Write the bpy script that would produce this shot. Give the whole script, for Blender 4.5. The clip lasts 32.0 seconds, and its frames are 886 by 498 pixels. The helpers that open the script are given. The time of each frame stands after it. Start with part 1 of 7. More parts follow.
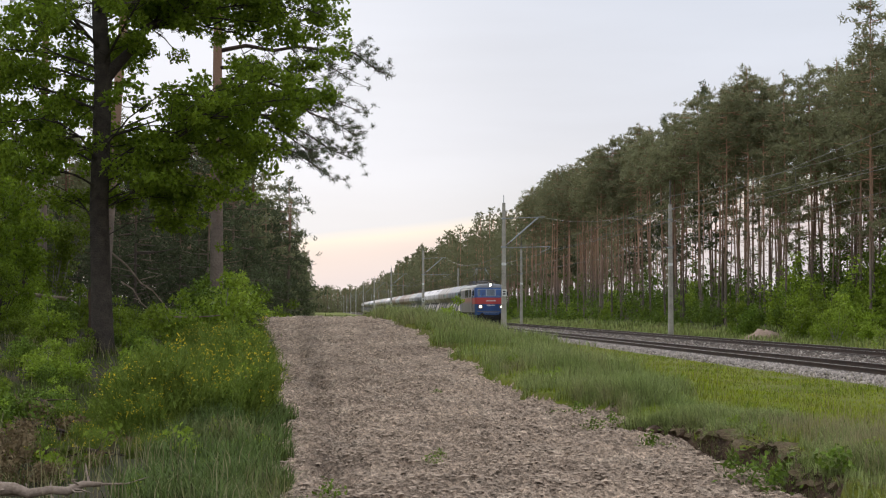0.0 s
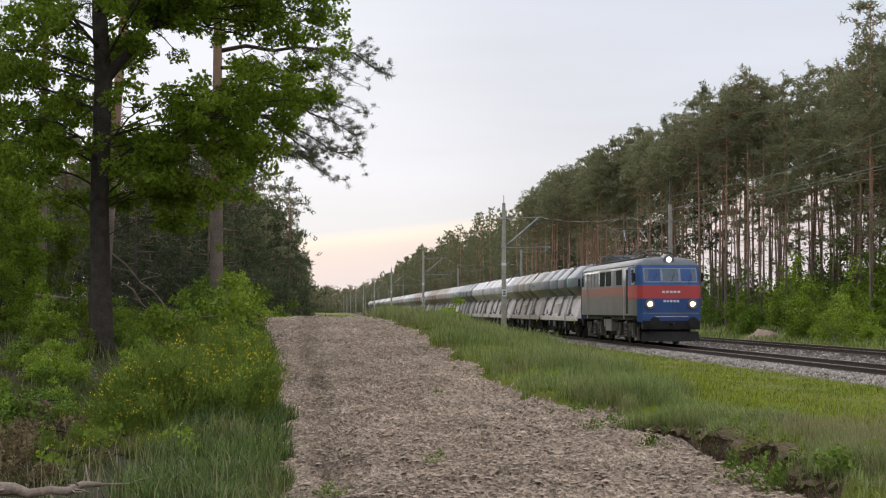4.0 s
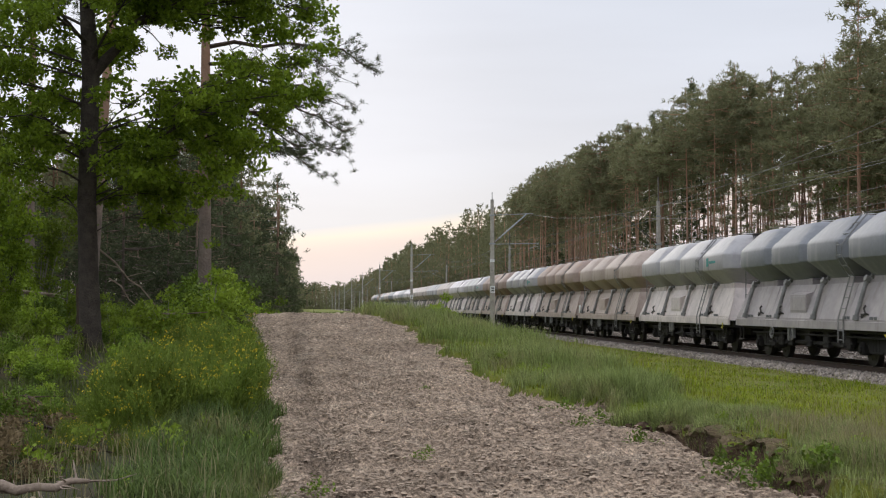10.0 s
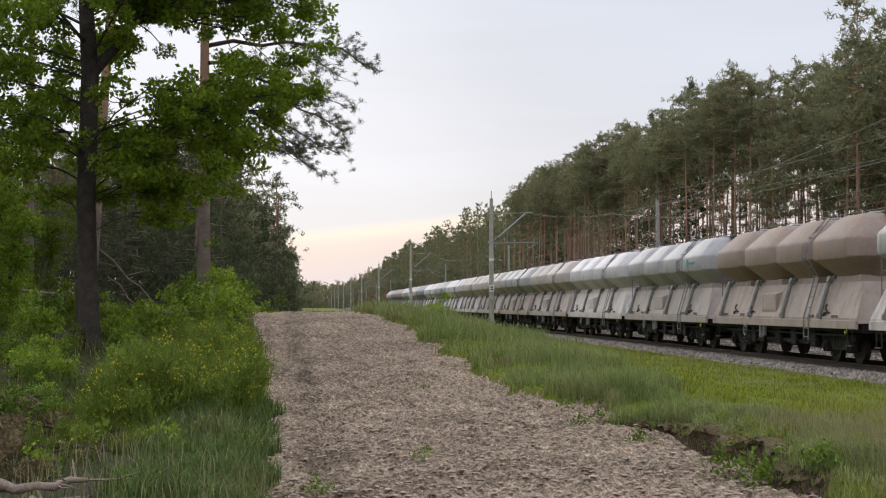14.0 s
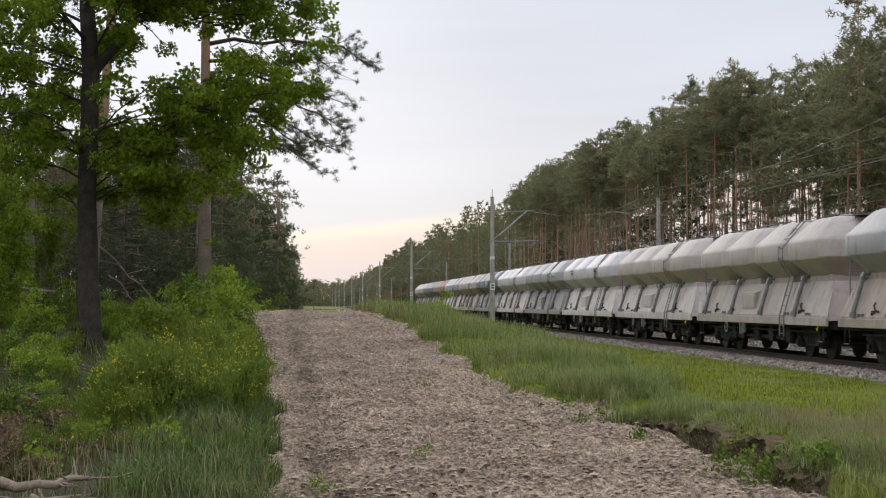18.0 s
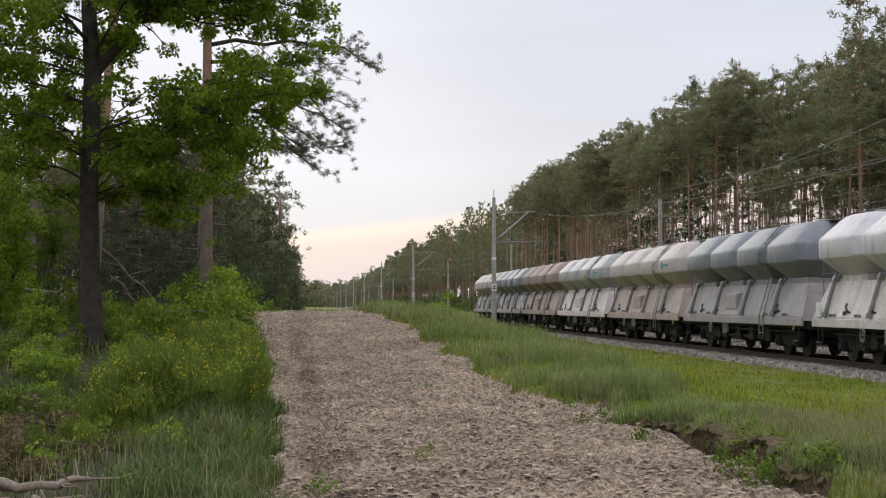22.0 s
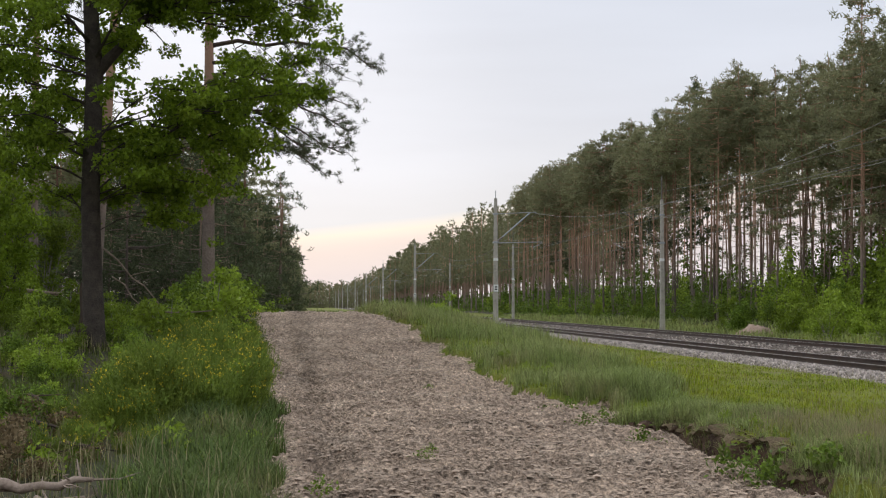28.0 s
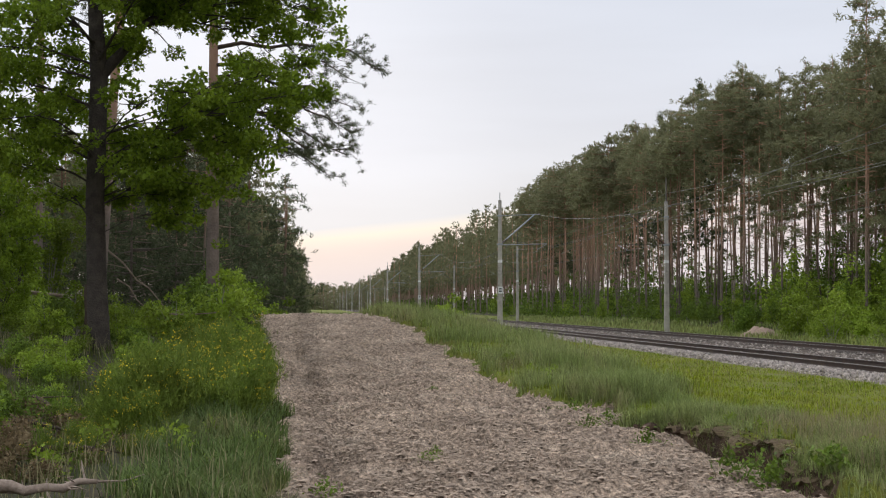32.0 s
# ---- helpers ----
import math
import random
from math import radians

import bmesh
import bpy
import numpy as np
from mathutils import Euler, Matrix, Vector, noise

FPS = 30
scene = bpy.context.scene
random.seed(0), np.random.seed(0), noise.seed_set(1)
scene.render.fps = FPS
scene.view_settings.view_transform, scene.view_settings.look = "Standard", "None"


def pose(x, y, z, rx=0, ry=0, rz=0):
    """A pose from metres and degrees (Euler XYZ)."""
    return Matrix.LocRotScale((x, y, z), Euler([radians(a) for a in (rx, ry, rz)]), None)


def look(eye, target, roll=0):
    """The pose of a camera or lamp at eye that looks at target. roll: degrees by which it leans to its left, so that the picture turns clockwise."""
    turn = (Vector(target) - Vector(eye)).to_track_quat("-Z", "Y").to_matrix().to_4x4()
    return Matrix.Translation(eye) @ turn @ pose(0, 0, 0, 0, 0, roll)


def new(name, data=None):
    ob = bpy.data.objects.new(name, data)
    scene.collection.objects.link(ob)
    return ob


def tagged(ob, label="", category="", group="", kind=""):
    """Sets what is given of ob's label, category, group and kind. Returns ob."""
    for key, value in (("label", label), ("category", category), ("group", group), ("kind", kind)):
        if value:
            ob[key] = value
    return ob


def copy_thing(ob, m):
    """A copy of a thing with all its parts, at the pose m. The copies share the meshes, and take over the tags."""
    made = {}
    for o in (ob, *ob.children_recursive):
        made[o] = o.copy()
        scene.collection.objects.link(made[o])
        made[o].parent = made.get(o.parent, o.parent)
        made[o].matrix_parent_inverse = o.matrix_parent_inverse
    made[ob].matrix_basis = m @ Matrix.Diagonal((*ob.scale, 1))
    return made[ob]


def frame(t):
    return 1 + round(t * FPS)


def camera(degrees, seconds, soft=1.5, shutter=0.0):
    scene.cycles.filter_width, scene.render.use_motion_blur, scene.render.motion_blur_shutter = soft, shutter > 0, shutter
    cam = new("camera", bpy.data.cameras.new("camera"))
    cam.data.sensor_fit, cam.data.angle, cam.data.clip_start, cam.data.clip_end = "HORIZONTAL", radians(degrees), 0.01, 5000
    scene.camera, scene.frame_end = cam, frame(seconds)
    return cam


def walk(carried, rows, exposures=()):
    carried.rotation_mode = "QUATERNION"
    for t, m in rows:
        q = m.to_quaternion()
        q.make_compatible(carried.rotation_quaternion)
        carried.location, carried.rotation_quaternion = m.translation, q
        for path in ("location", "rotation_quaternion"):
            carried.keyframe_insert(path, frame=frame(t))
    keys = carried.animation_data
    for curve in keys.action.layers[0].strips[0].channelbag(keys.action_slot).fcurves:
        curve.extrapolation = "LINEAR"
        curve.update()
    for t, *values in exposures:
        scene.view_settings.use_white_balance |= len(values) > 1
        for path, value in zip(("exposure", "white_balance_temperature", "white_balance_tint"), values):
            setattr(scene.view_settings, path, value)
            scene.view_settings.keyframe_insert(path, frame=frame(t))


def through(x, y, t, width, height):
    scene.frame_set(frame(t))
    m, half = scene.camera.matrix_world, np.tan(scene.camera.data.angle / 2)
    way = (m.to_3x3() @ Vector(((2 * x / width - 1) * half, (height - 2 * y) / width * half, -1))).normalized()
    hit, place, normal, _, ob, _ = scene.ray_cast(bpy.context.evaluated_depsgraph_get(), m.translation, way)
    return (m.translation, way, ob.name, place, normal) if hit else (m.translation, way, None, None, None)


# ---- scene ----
# Metres; x across the railway, y along it, z up from the rail tops. The camera stands beside the line.
FOV = 33.57
cam = camera(FOV, 32.0, soft=1.15, shutter=0.12)
EYE = (0.0, 0.0, 1.62)


def facing(right, down):
    """The camera's pose when the far end of the line is moved in the view by so much."""
    fx = 784 / math.tan(radians(FOV / 2))
    yaw, pitch = math.atan((217 - right) / fx), math.atan((107 + down) / fx)
    way = Vector((math.sin(yaw) * math.cos(pitch), math.cos(yaw) * math.cos(pitch), math.sin(pitch)))
    return look(EYE, Vector(EYE) + way * 10)


walk(cam, [
    (0, facing(0, 0)), (0.5, facing(-0.1, -0.1)), (1, facing(0, -0.1)), (1.5, facing(0.1, -0.1)), (2, facing(0.1, -0.2)),
    (2.5, facing(0.1, 0.1)), (3, facing(0, 0.1)), (3.5, facing(0, 0.2)), (5.5, facing(0.2, 0.3)), (6, facing(0.2, 0.3)),
    (6.5, facing(0.2, 0.3)), (7, facing(-4.2, -1.6)), (7.5, facing(-8.5, -2)), (8, facing(-11.6, -2.6)), (8.5, facing(-13.7, -2.1)),
    (9, facing(-15.9, -2.3)), (9.5, facing(-19, -3.5)), (10, facing(-20.7, -6)), (10.5, facing(-19.9, -6.2)), (11, facing(-20.8, -7.9)),
    (11.5, facing(-22.3, -7)), (12, facing(-21.7, -7.7)), (12.5, facing(-22.2, -8)), (13, facing(-22.2, -7.9)), (13.5, facing(-22.3, -8.1)),
    (14, facing(-22.2, -7.9)), (14.5, facing(-22.3, -8.4)), (16.5, facing(-21, -9.3)), (17, facing(-20.7, -8.9)), (17.5, facing(-20.7, -10.8)),
    (18, facing(-20.7, -11.1)), (18.5, facing(-19.8, -9.7)), (19, facing(-16.5, -11)), (19.5, facing(-15.7, -10.7)), (20, facing(-15.9, -10.1)),
    (20.5, facing(-16.1, -9.4)), (21, facing(-16.1, -9)), (21.5, facing(-17.6, -9.4)), (22, facing(-17.7, -9.6)), (22.5, facing(-20.6, -10.8)),
    (23, facing(-22.2, -10.8)), (23.5, facing(-20.7, -12)), (24, facing(-20.7, -13.8)), (24.5, facing(-19.2, -12.8)), (25, facing(-17.8, -14.2)),
    (25.5, facing(-17.8, -14.8)), (27.5, facing(-15.6, -9.4)), (28, facing(-14.6, -8.3)), (28.5, facing(-11.7, -6.9)), (29, facing(-10.2, -7.8)),
    (29.5, facing(-10, -6.6)), (30, facing(-8.6, -6.7)), (30.5, facing(-8.4, -6.1)), (31, facing(-8.5, -5)), (31.5, facing(-7.3, -5)),
    (32, facing(-6.9, -4.9)),
])

# ---- world and light: a bright overcast evening, the sun low behind thin cloud at the far end of the line ----
SUN_ELEV, SUN_TURN = 16.0, -4.0
world = bpy.data.worlds.new("evening_sky")
scene.world = world
world.use_nodes = True
wn, wl = world.node_tree.nodes, world.node_tree.links
wn.clear()
w_out, w_bg = wn.new("ShaderNodeOutputWorld"), wn.new("ShaderNodeBackground")
w_sky = wn.new("ShaderNodeTexSky")
w_sky.sky_type, w_sky.sun_disc = "NISHITA", False
w_sky.sun_elevation, w_sky.sun_rotation = radians(SUN_ELEV), radians(SUN_TURN)
w_sky.dust_density = 3.0
w_co = wn.new("ShaderNodeTexCoord")
w_sep = wn.new("ShaderNodeSeparateXYZ")
wl.new(w_co.outputs["Generated"], w_sep.inputs[0])
w_map = wn.new("ShaderNodeMapping")
w_map.inputs["Scale"].default_value = (1.6, 1.6, 11.0)
w_noise = wn.new("ShaderNodeTexNoise")
w_noise.inputs["Scale"].default_value, w_noise.inputs["Detail"].default_value = 1.6, 5
wl.new(w_co.outputs["Generated"], w_map.inputs[0])
wl.new(w_map.outputs[0], w_noise.inputs["Vector"])
w_warp = wn.new("ShaderNodeMath")
w_warp.operation = "MULTIPLY_ADD"
w_warp.inputs[1].default_value, w_warp.inputs[2].default_value = 0.022, -0.011
wl.new(w_noise.outputs[0], w_warp.inputs[0])
w_z = wn.new("ShaderNodeMath")
w_z.operation = "ADD"
wl.new(w_sep.outputs[2], w_z.inputs[0])
# the cloud's lower edge climbs towards the railway side
w_tilt = wn.new("ShaderNodeMath")
w_tilt.operation = "MULTIPLY_ADD"
w_tilt.inputs[1].default_value = -0.13
wl.new(w_sep.outputs[0], w_tilt.inputs[0])
wl.new(w_warp.outputs[0], w_tilt.inputs[2])
wl.new(w_tilt.outputs[0], w_z.inputs[1])
# cloud colour by height over the horizon
w_ramp = wn.new("ShaderNodeValToRGB")
wl.new(w_z.outputs[0], w_ramp.inputs[0])
cr = w_ramp.color_ramp
cr.elements[0].position, cr.elements[0].color = 0.0, (0.82, 0.76, 0.77, 1)
cr.elements[1].position, cr.elements[1].color = 1.0, (1.5, 1.58, 1.72, 1)
for p, c in ((0.016, (0.80, 0.71, 0.71, 1)), (0.034, (0.88, 0.76, 0.72, 1)), (0.045, (0.95, 0.87, 0.755, 1)), (0.0485, (0.755, 0.77, 0.82, 1)), (0.10, (0.735, 0.77, 0.86, 1)), (0.22, (0.70, 0.76, 0.885, 1)), (0.5, (0.98, 1.05, 1.18, 1))):
    e = cr.elements.new(p)
    e.color = c
# thin cloud, brighter round the hidden sun
w_dot = wn.new("ShaderNodeVectorMath")
w_dot.operation = "DOT_PRODUCT"
sun_way = Vector((math.sin(radians(SUN_TURN)) * math.cos(radians(5)), math.cos(radians(SUN_TURN)) * math.cos(radians(5)), math.sin(radians(5))))
w_dot.inputs[1].default_value = sun_way
wl.new(w_co.outputs["Generated"], w_dot.inputs[0])
w_glow = wn.new("ShaderNodeMapRange")
w_glow.interpolation_type = "SMOOTHERSTEP"
w_glow.inputs["From Min"].default_value, w_glow.inputs["From Max"].default_value = 0.972, 1.0
w_glow.inputs["To Min"].default_value, w_glow.inputs["To Max"].default_value = 0.0, 0.11
wl.new(w_dot.outputs["Value"], w_glow.inputs["Value"])
w_cloud = wn.new("ShaderNodeMapRange")
w_cloud.inputs["To Min"].default_value, w_cloud.inputs["To Max"].default_value = 0.84, 1.14
wl.new(w_noise.outputs[0], w_cloud.inputs["Value"])
w_gain = wn.new("ShaderNodeMath")
wl.new(w_cloud.outputs[0], w_gain.inputs[0])
wl.new(w_glow.outputs[0], w_gain.inputs[1])
w_mul = wn.new("ShaderNodeVectorMath")
w_mul.operation = "SCALE"
wl.new(w_ramp.outputs[0], w_mul.inputs[0])
wl.new(w_gain.outputs[0], w_mul.inputs["Scale"])
w_sc = wn.new("ShaderNodeVectorMath")
w_sc.operation = "SCALE"
w_sc.inputs["Scale"].default_value = 0.05
wl.new(w_sky.outputs[0], w_sc.inputs[0])
w_mix = wn.new("ShaderNodeMix")
w_mix.data_type = "RGBA"
w_mix.inputs["Factor"].default_value = 0.95
wl.new(w_sc.outputs[0], w_mix.inputs["A"])
wl.new(w_mul.outputs[0], w_mix.inputs["B"])
wl.new(w_mix.outputs["Result"], w_bg.inputs[0])
w_bg.inputs[1].default_value = 1.0
wl.new(w_bg.outputs[0], w_out.inputs[0])

sun = new("sun", bpy.data.lights.new("sun", "SUN"))
sun.data.energy, sun.data.angle, sun.data.color = 0.8, radians(25), (1.0, 0.93, 0.82)
sun.matrix_world = look((math.sin(radians(SUN_TURN)) * 50, math.cos(radians(SUN_TURN)) * 50, 50 * math.tan(radians(SUN_ELEV))), (0, 0, 0))
scene.view_settings.exposure = 0.0


# ---- materials ----
def mat(name, a, b, rough=0.85, big=1.5, small=20.0, bump=0.3, metal=0.0, vary=0.0, island=0.0, through=0.0, third=None, band=None, dist=0.02, streak=False):
    """A surface of two colours mixed by noise at two scales, with fine relief. vary and island: change of tone from object to
    object and from piece to piece; through: share of light let through (leaves); third: a colour of stains; band: (z0, z1, colour) a second colour higher up."""
    m = bpy.data.materials.new(name)
    m.use_nodes = True
    n, l = m.node_tree.nodes, m.node_tree.links
    bs, out = n["Principled BSDF"], n["Material Output"]
    bs.inputs["Roughness"].default_value, bs.inputs["Metallic"].default_value = rough, metal
    if through or rough >= 0.95:
        bs.inputs["Specular IOR Level"].default_value = 0.18
    co = n.new("ShaderNodeTexCoord")
    n1, n2 = n.new("ShaderNodeTexNoise"), n.new("ShaderNodeTexNoise")
    for q, s, d in ((n1, big, 4), (n2, small, 5)):
        q.inputs["Scale"].default_value, q.inputs["Detail"].default_value = s, d
        l.new(co.outputs["Object"], q.inputs["Vector"])
    mix = n.new("ShaderNodeMix")
    mix.data_type = "RGBA"
    add = n.new("ShaderNodeMath")
    add.operation = "MULTIPLY_ADD"
    l.new(n2.outputs[0], add.inputs[0])
    add.inputs[1].default_value = 0.6
    l.new(n1.outputs[0], add.inputs[2])
    rng = n.new("ShaderNodeMapRange")
    rng.inputs["From Min"].default_value, rng.inputs["From Max"].default_value = 0.6, 1.0
    l.new(add.outputs[0], rng.inputs["Value"])
    l.new(rng.outputs[0], mix.inputs["Factor"])
    mix.inputs["A"].default_value, mix.inputs["B"].default_value = (*a, 1), (*b, 1)
    col = mix.outputs["Result"]
    if band:
        sep = n.new("ShaderNodeSeparateXYZ")
        l.new(co.outputs["Object"], sep.inputs[0])
        br = n.new("ShaderNodeMapRange")
        br.inputs["From Min"].default_value, br.inputs["From Max"].default_value = band[0], band[1]
        l.new(sep.outputs[2], br.inputs["Value"])
        bm_ = n.new("ShaderNodeMix")
        bm_.data_type = "RGBA"
        bm_.inputs["B"].default_value = (*band[2], 1)
        l.new(br.outputs[0], bm_.inputs["Factor"])
        l.new(col, bm_.inputs["A"])
        col = bm_.outputs["Result"]
    if third:
        n3 = n.new("ShaderNodeTexNoise")
        n3.inputs["Scale"].default_value, n3.inputs["Detail"].default_value, n3.inputs["Roughness"].default_value = big * 2.3, 6, 0.7
        mp = n.new("ShaderNodeMapping")
        mp.inputs["Location"].default_value = (7, 3, 1)
        if streak:
            mp.inputs["Scale"].default_value = (1.0, 1.6, 0.22)
        l.new(co.outputs["Object"], mp.inputs[0])
        l.new(mp.outputs[0], n3.inputs["Vector"])
        sr = n.new("ShaderNodeMapRange")
        sr.inputs["From Min"].default_value, sr.inputs["From Max"].default_value = 0.52, 0.72
        l.new(n3.outputs[0], sr.inputs["Value"])
        sm = n.new("ShaderNodeMix")
        sm.data_type = "RGBA"
        sm.inputs["B"].default_value = (*third, 1)
        l.new(sr.outputs[0], sm.inputs["Factor"])
        l.new(col, sm.inputs["A"])
        col = sm.outputs["Result"]
    for amount, kind, socket in ((vary, "ShaderNodeObjectInfo", "Random"), (island, "ShaderNodeNewGeometry", "Random Per Island")):
        if amount:
            r = n.new(kind)
            mr = n.new("ShaderNodeMapRange")
            mr.inputs["To Min"].default_value, mr.inputs["To Max"].default_value = 1 - amount, 1 + amount
            l.new(r.outputs[socket], mr.inputs["Value"])
            sc = n.new("ShaderNodeVectorMath")
            sc.operation = "SCALE"
            l.new(col, sc.inputs[0])
            l.new(mr.outputs[0], sc.inputs["Scale"])
            col = sc.outputs[0]
    l.new(col, bs.inputs["Base Color"])
    if bump:
        bp = n.new("ShaderNodeBump")
        bp.inputs["Strength"].default_value, bp.inputs["Distance"].default_value = bump, dist
        l.new(n2.outputs[0], bp.inputs["Height"])
        l.new(bp.outputs[0], bs.inputs["Normal"])
    if through:
        tr = n.new("ShaderNodeBsdfTranslucent")
        l.new(col, tr.inputs[0])
        ms = n.new("ShaderNodeMixShader")
        ms.inputs[0].default_value = through
        l.new(bs.outputs[0], ms.inputs[1])
        l.new(tr.outputs[0], ms.inputs[2])
        l.new(ms.outputs[0], out.inputs[0])
    return m


def glow_mat(name, colour, power):
    m = mat(name, colour, colour, bump=0)
    bs = m.node_tree.nodes["Principled BSDF"]
    bs.inputs["Emission Color"].default_value, bs.inputs["Emission Strength"].default_value = (*colour, 1), power
    return m


M_SOIL = mat("forest_soil", (0.04, 0.03, 0.02), (0.04, 0.044, 0.016), 0.95, 0.6, 9, 0.8, third=(0.075, 0.052, 0.032))


def sand_material():
    """Ploughed sandy soil: pale dry crust broken by darker crumbs, with lumpy relief."""
    m = mat("loose_sandy_soil", (0.50, 0.372, 0.27), (0.26, 0.19, 0.138), 0.97, 0.5, 4.5, 0, third=(0.52, 0.41, 0.31))
    n, l = m.node_tree.nodes, m.node_tree.links
    bs = n["Principled BSDF"]
    base = bs.inputs["Base Color"].links[0].from_socket
    co = n.new("ShaderNodeTexCoord")
    mp = n.new("ShaderNodeMapping")
    mp.inputs["Rotation"].default_value, mp.inputs["Scale"].default_value = (0, 0, 0.5), (1.0, 0.75, 1.0)
    l.new(co.outputs["Object"], mp.inputs[0])
    crumb, grit = n.new("ShaderNodeTexNoise"), n.new("ShaderNodeTexVoronoi")
    crumb.inputs["Scale"].default_value, crumb.inputs["Detail"].default_value, crumb.inputs["Roughness"].default_value = 13.0, 9, 0.8
    grit.inputs["Scale"].default_value = 24.0
    for q in (crumb, grit):
        l.new(mp.outputs[0], q.inputs["Vector"])
    r = n.new("ShaderNodeMapRange")
    r.inputs["From Min"].default_value, r.inputs["From Max"].default_value = 0.42, 0.60
    r.inputs["To Min"].default_value, r.inputs["To Max"].default_value = 0.46, 1.48
    l.new(crumb.outputs[0], r.inputs["Value"])
    sc = n.new("ShaderNodeVectorMath")
    sc.operation = "SCALE"
    l.new(base, sc.inputs[0])
    l.new(r.outputs[0], sc.inputs["Scale"])
    # broken flakes of dry crust, each of its own tone
    shift = n.new("ShaderNodeVectorMath")
    shift.operation = "MULTIPLY_ADD"
    shift.inputs[1].default_value = (0.09, 0.09, 0.09)
    l.new(crumb.outputs["Color"], shift.inputs[0])
    l.new(mp.outputs[0], shift.inputs[2])
    flake = n.new("ShaderNodeTexVoronoi")
    flake.inputs["Scale"].default_value = 27.0
    l.new(shift.outputs[0], flake.inputs["Vector"])
    fs = n.new("ShaderNodeSeparateXYZ")
    l.new(flake.outputs["Color"], fs.inputs[0])
    fr = n.new("ShaderNodeMapRange")
    fr.inputs["To Min"].default_value, fr.inputs["To Max"].default_value = 0.70, 1.34
    l.new(fs.outputs[0], fr.inputs["Value"])
    s2 = n.new("ShaderNodeVectorMath")
    s2.operation = "SCALE"
    l.new(sc.outputs[0], s2.inputs[0])
    l.new(fr.outputs[0], s2.inputs["Scale"])
    # a darker band along the wheel track
    sx = n.new("ShaderNodeSeparateXYZ")
    l.new(co.outputs["Object"], sx.inputs[0])
    line, off, rut = n.new("ShaderNodeMath"), n.new("ShaderNodeMath"), n.new("ShaderNodeMapRange")
    line.operation, off.operation = "MULTIPLY_ADD", "ABSOLUTE"
    line.inputs[1].default_value = 0.0185
    l.new(sx.outputs[1], line.inputs[0])
    l.new(sx.outputs[0], line.inputs[2])
    sway = n.new("ShaderNodeMath")
    sway.operation = "MULTIPLY_ADD"
    sway.inputs[1].default_value = 0.5
    l.new(crumb.outputs[0], sway.inputs[0])
    l.new(line.outputs[0], sway.inputs[2])
    mid = n.new("ShaderNodeMath")
    mid.operation = "SUBTRACT"
    mid.inputs[1].default_value = 0.78
    l.new(sway.outputs[0], mid.inputs[0])
    l.new(mid.outputs[0], off.inputs[0])
    rut.inputs["From Min"].default_value, rut.inputs["From Max"].default_value = 0.08, 0.42
    rut.inputs["To Min"].default_value, rut.inputs["To Max"].default_value = 0.74, 1.0
    l.new(off.outputs[0], rut.inputs["Value"])
    s3 = n.new("ShaderNodeVectorMath")
    s3.operation = "SCALE"
    l.new(s2.outputs[0], s3.inputs[0])
    l.new(rut.outputs[0], s3.inputs["Scale"])
    l.new(s3.outputs[0], bs.inputs["Base Color"])
    add = n.new("ShaderNodeMath")
    l.new(crumb.outputs[0], add.inputs[0])
    l.new(grit.outputs[0], add.inputs[1])
    bp = n.new("ShaderNodeBump")
    bp.inputs["Strength"].default_value, bp.inputs["Distance"].default_value = 1.0, 0.05
    l.new(add.outputs[0], bp.inputs["Height"])
    l.new(bp.outputs[0], bs.inputs["Normal"])
    return m


M_SAND = sand_material()
M_CLOD = mat("dry_soil_clod", (0.40, 0.30, 0.222), (0.31, 0.235, 0.175), 0.97, 1.2, 9, 0, island=0.4)
M_HEAP = mat("bare_brown_sand", (0.40, 0.29, 0.215), (0.25, 0.18, 0.135), 0.97, 2.0, 14, 0.8, dist=0.05)
M_BALLAST = mat("ballast_bed", (0.12, 0.093, 0.073), (0.07, 0.053, 0.042), 0.95, 1.2, 22, 1.0, third=(0.24, 0.205, 0.175), dist=0.05)
M_STONE = mat("ballast_stone", (0.43, 0.365, 0.315), (0.155, 0.128, 0.107), 0.9, 3, 30, 0.3, island=0.45)
M_RAIL = mat("rail_steel_rust", (0.085, 0.048, 0.034), (0.05, 0.035, 0.03), 0.7, 3, 40, 0.2, 0.3)
M_RAILTOP = mat("polished_rail_head", (0.45, 0.44, 0.43), (0.36, 0.34, 0.33), 0.32, 3, 40, 0.05, 0.9)
M_SLEEPER = mat("weathered_sleeper", (0.13, 0.105, 0.09), (0.08, 0.065, 0.055), 0.9, 2, 25, 0.4, vary=0.2)
M_CONCRETE = mat("weathered_concrete", (0.47, 0.43, 0.37), (0.33, 0.30, 0.26), 0.9, 1.3, 18, 0.3, third=(0.22, 0.20, 0.18))
M_GALV = mat("galvanised_steel", (0.40, 0.41, 0.42), (0.28, 0.29, 0.30), 0.55, 3, 30, 0.1, 0.5)
M_WIRE = mat("bronze_wire", (0.25, 0.24, 0.225), (0.17, 0.16, 0.15), 0.6, 3, 30, 0, 0.5)
M_PORC = mat("brown_porcelain", (0.13, 0.05, 0.03), (0.08, 0.035, 0.02), 0.3, 3, 30, 0)
M_WHITEP = mat("white_sign_paint", (0.75, 0.75, 0.73), (0.62, 0.61, 0.58), 0.6, 3, 30, 0)
M_BLACKP = mat("black_sign_paint", (0.03, 0.03, 0.03), (0.05, 0.05, 0.05), 0.6, 3, 30, 0)
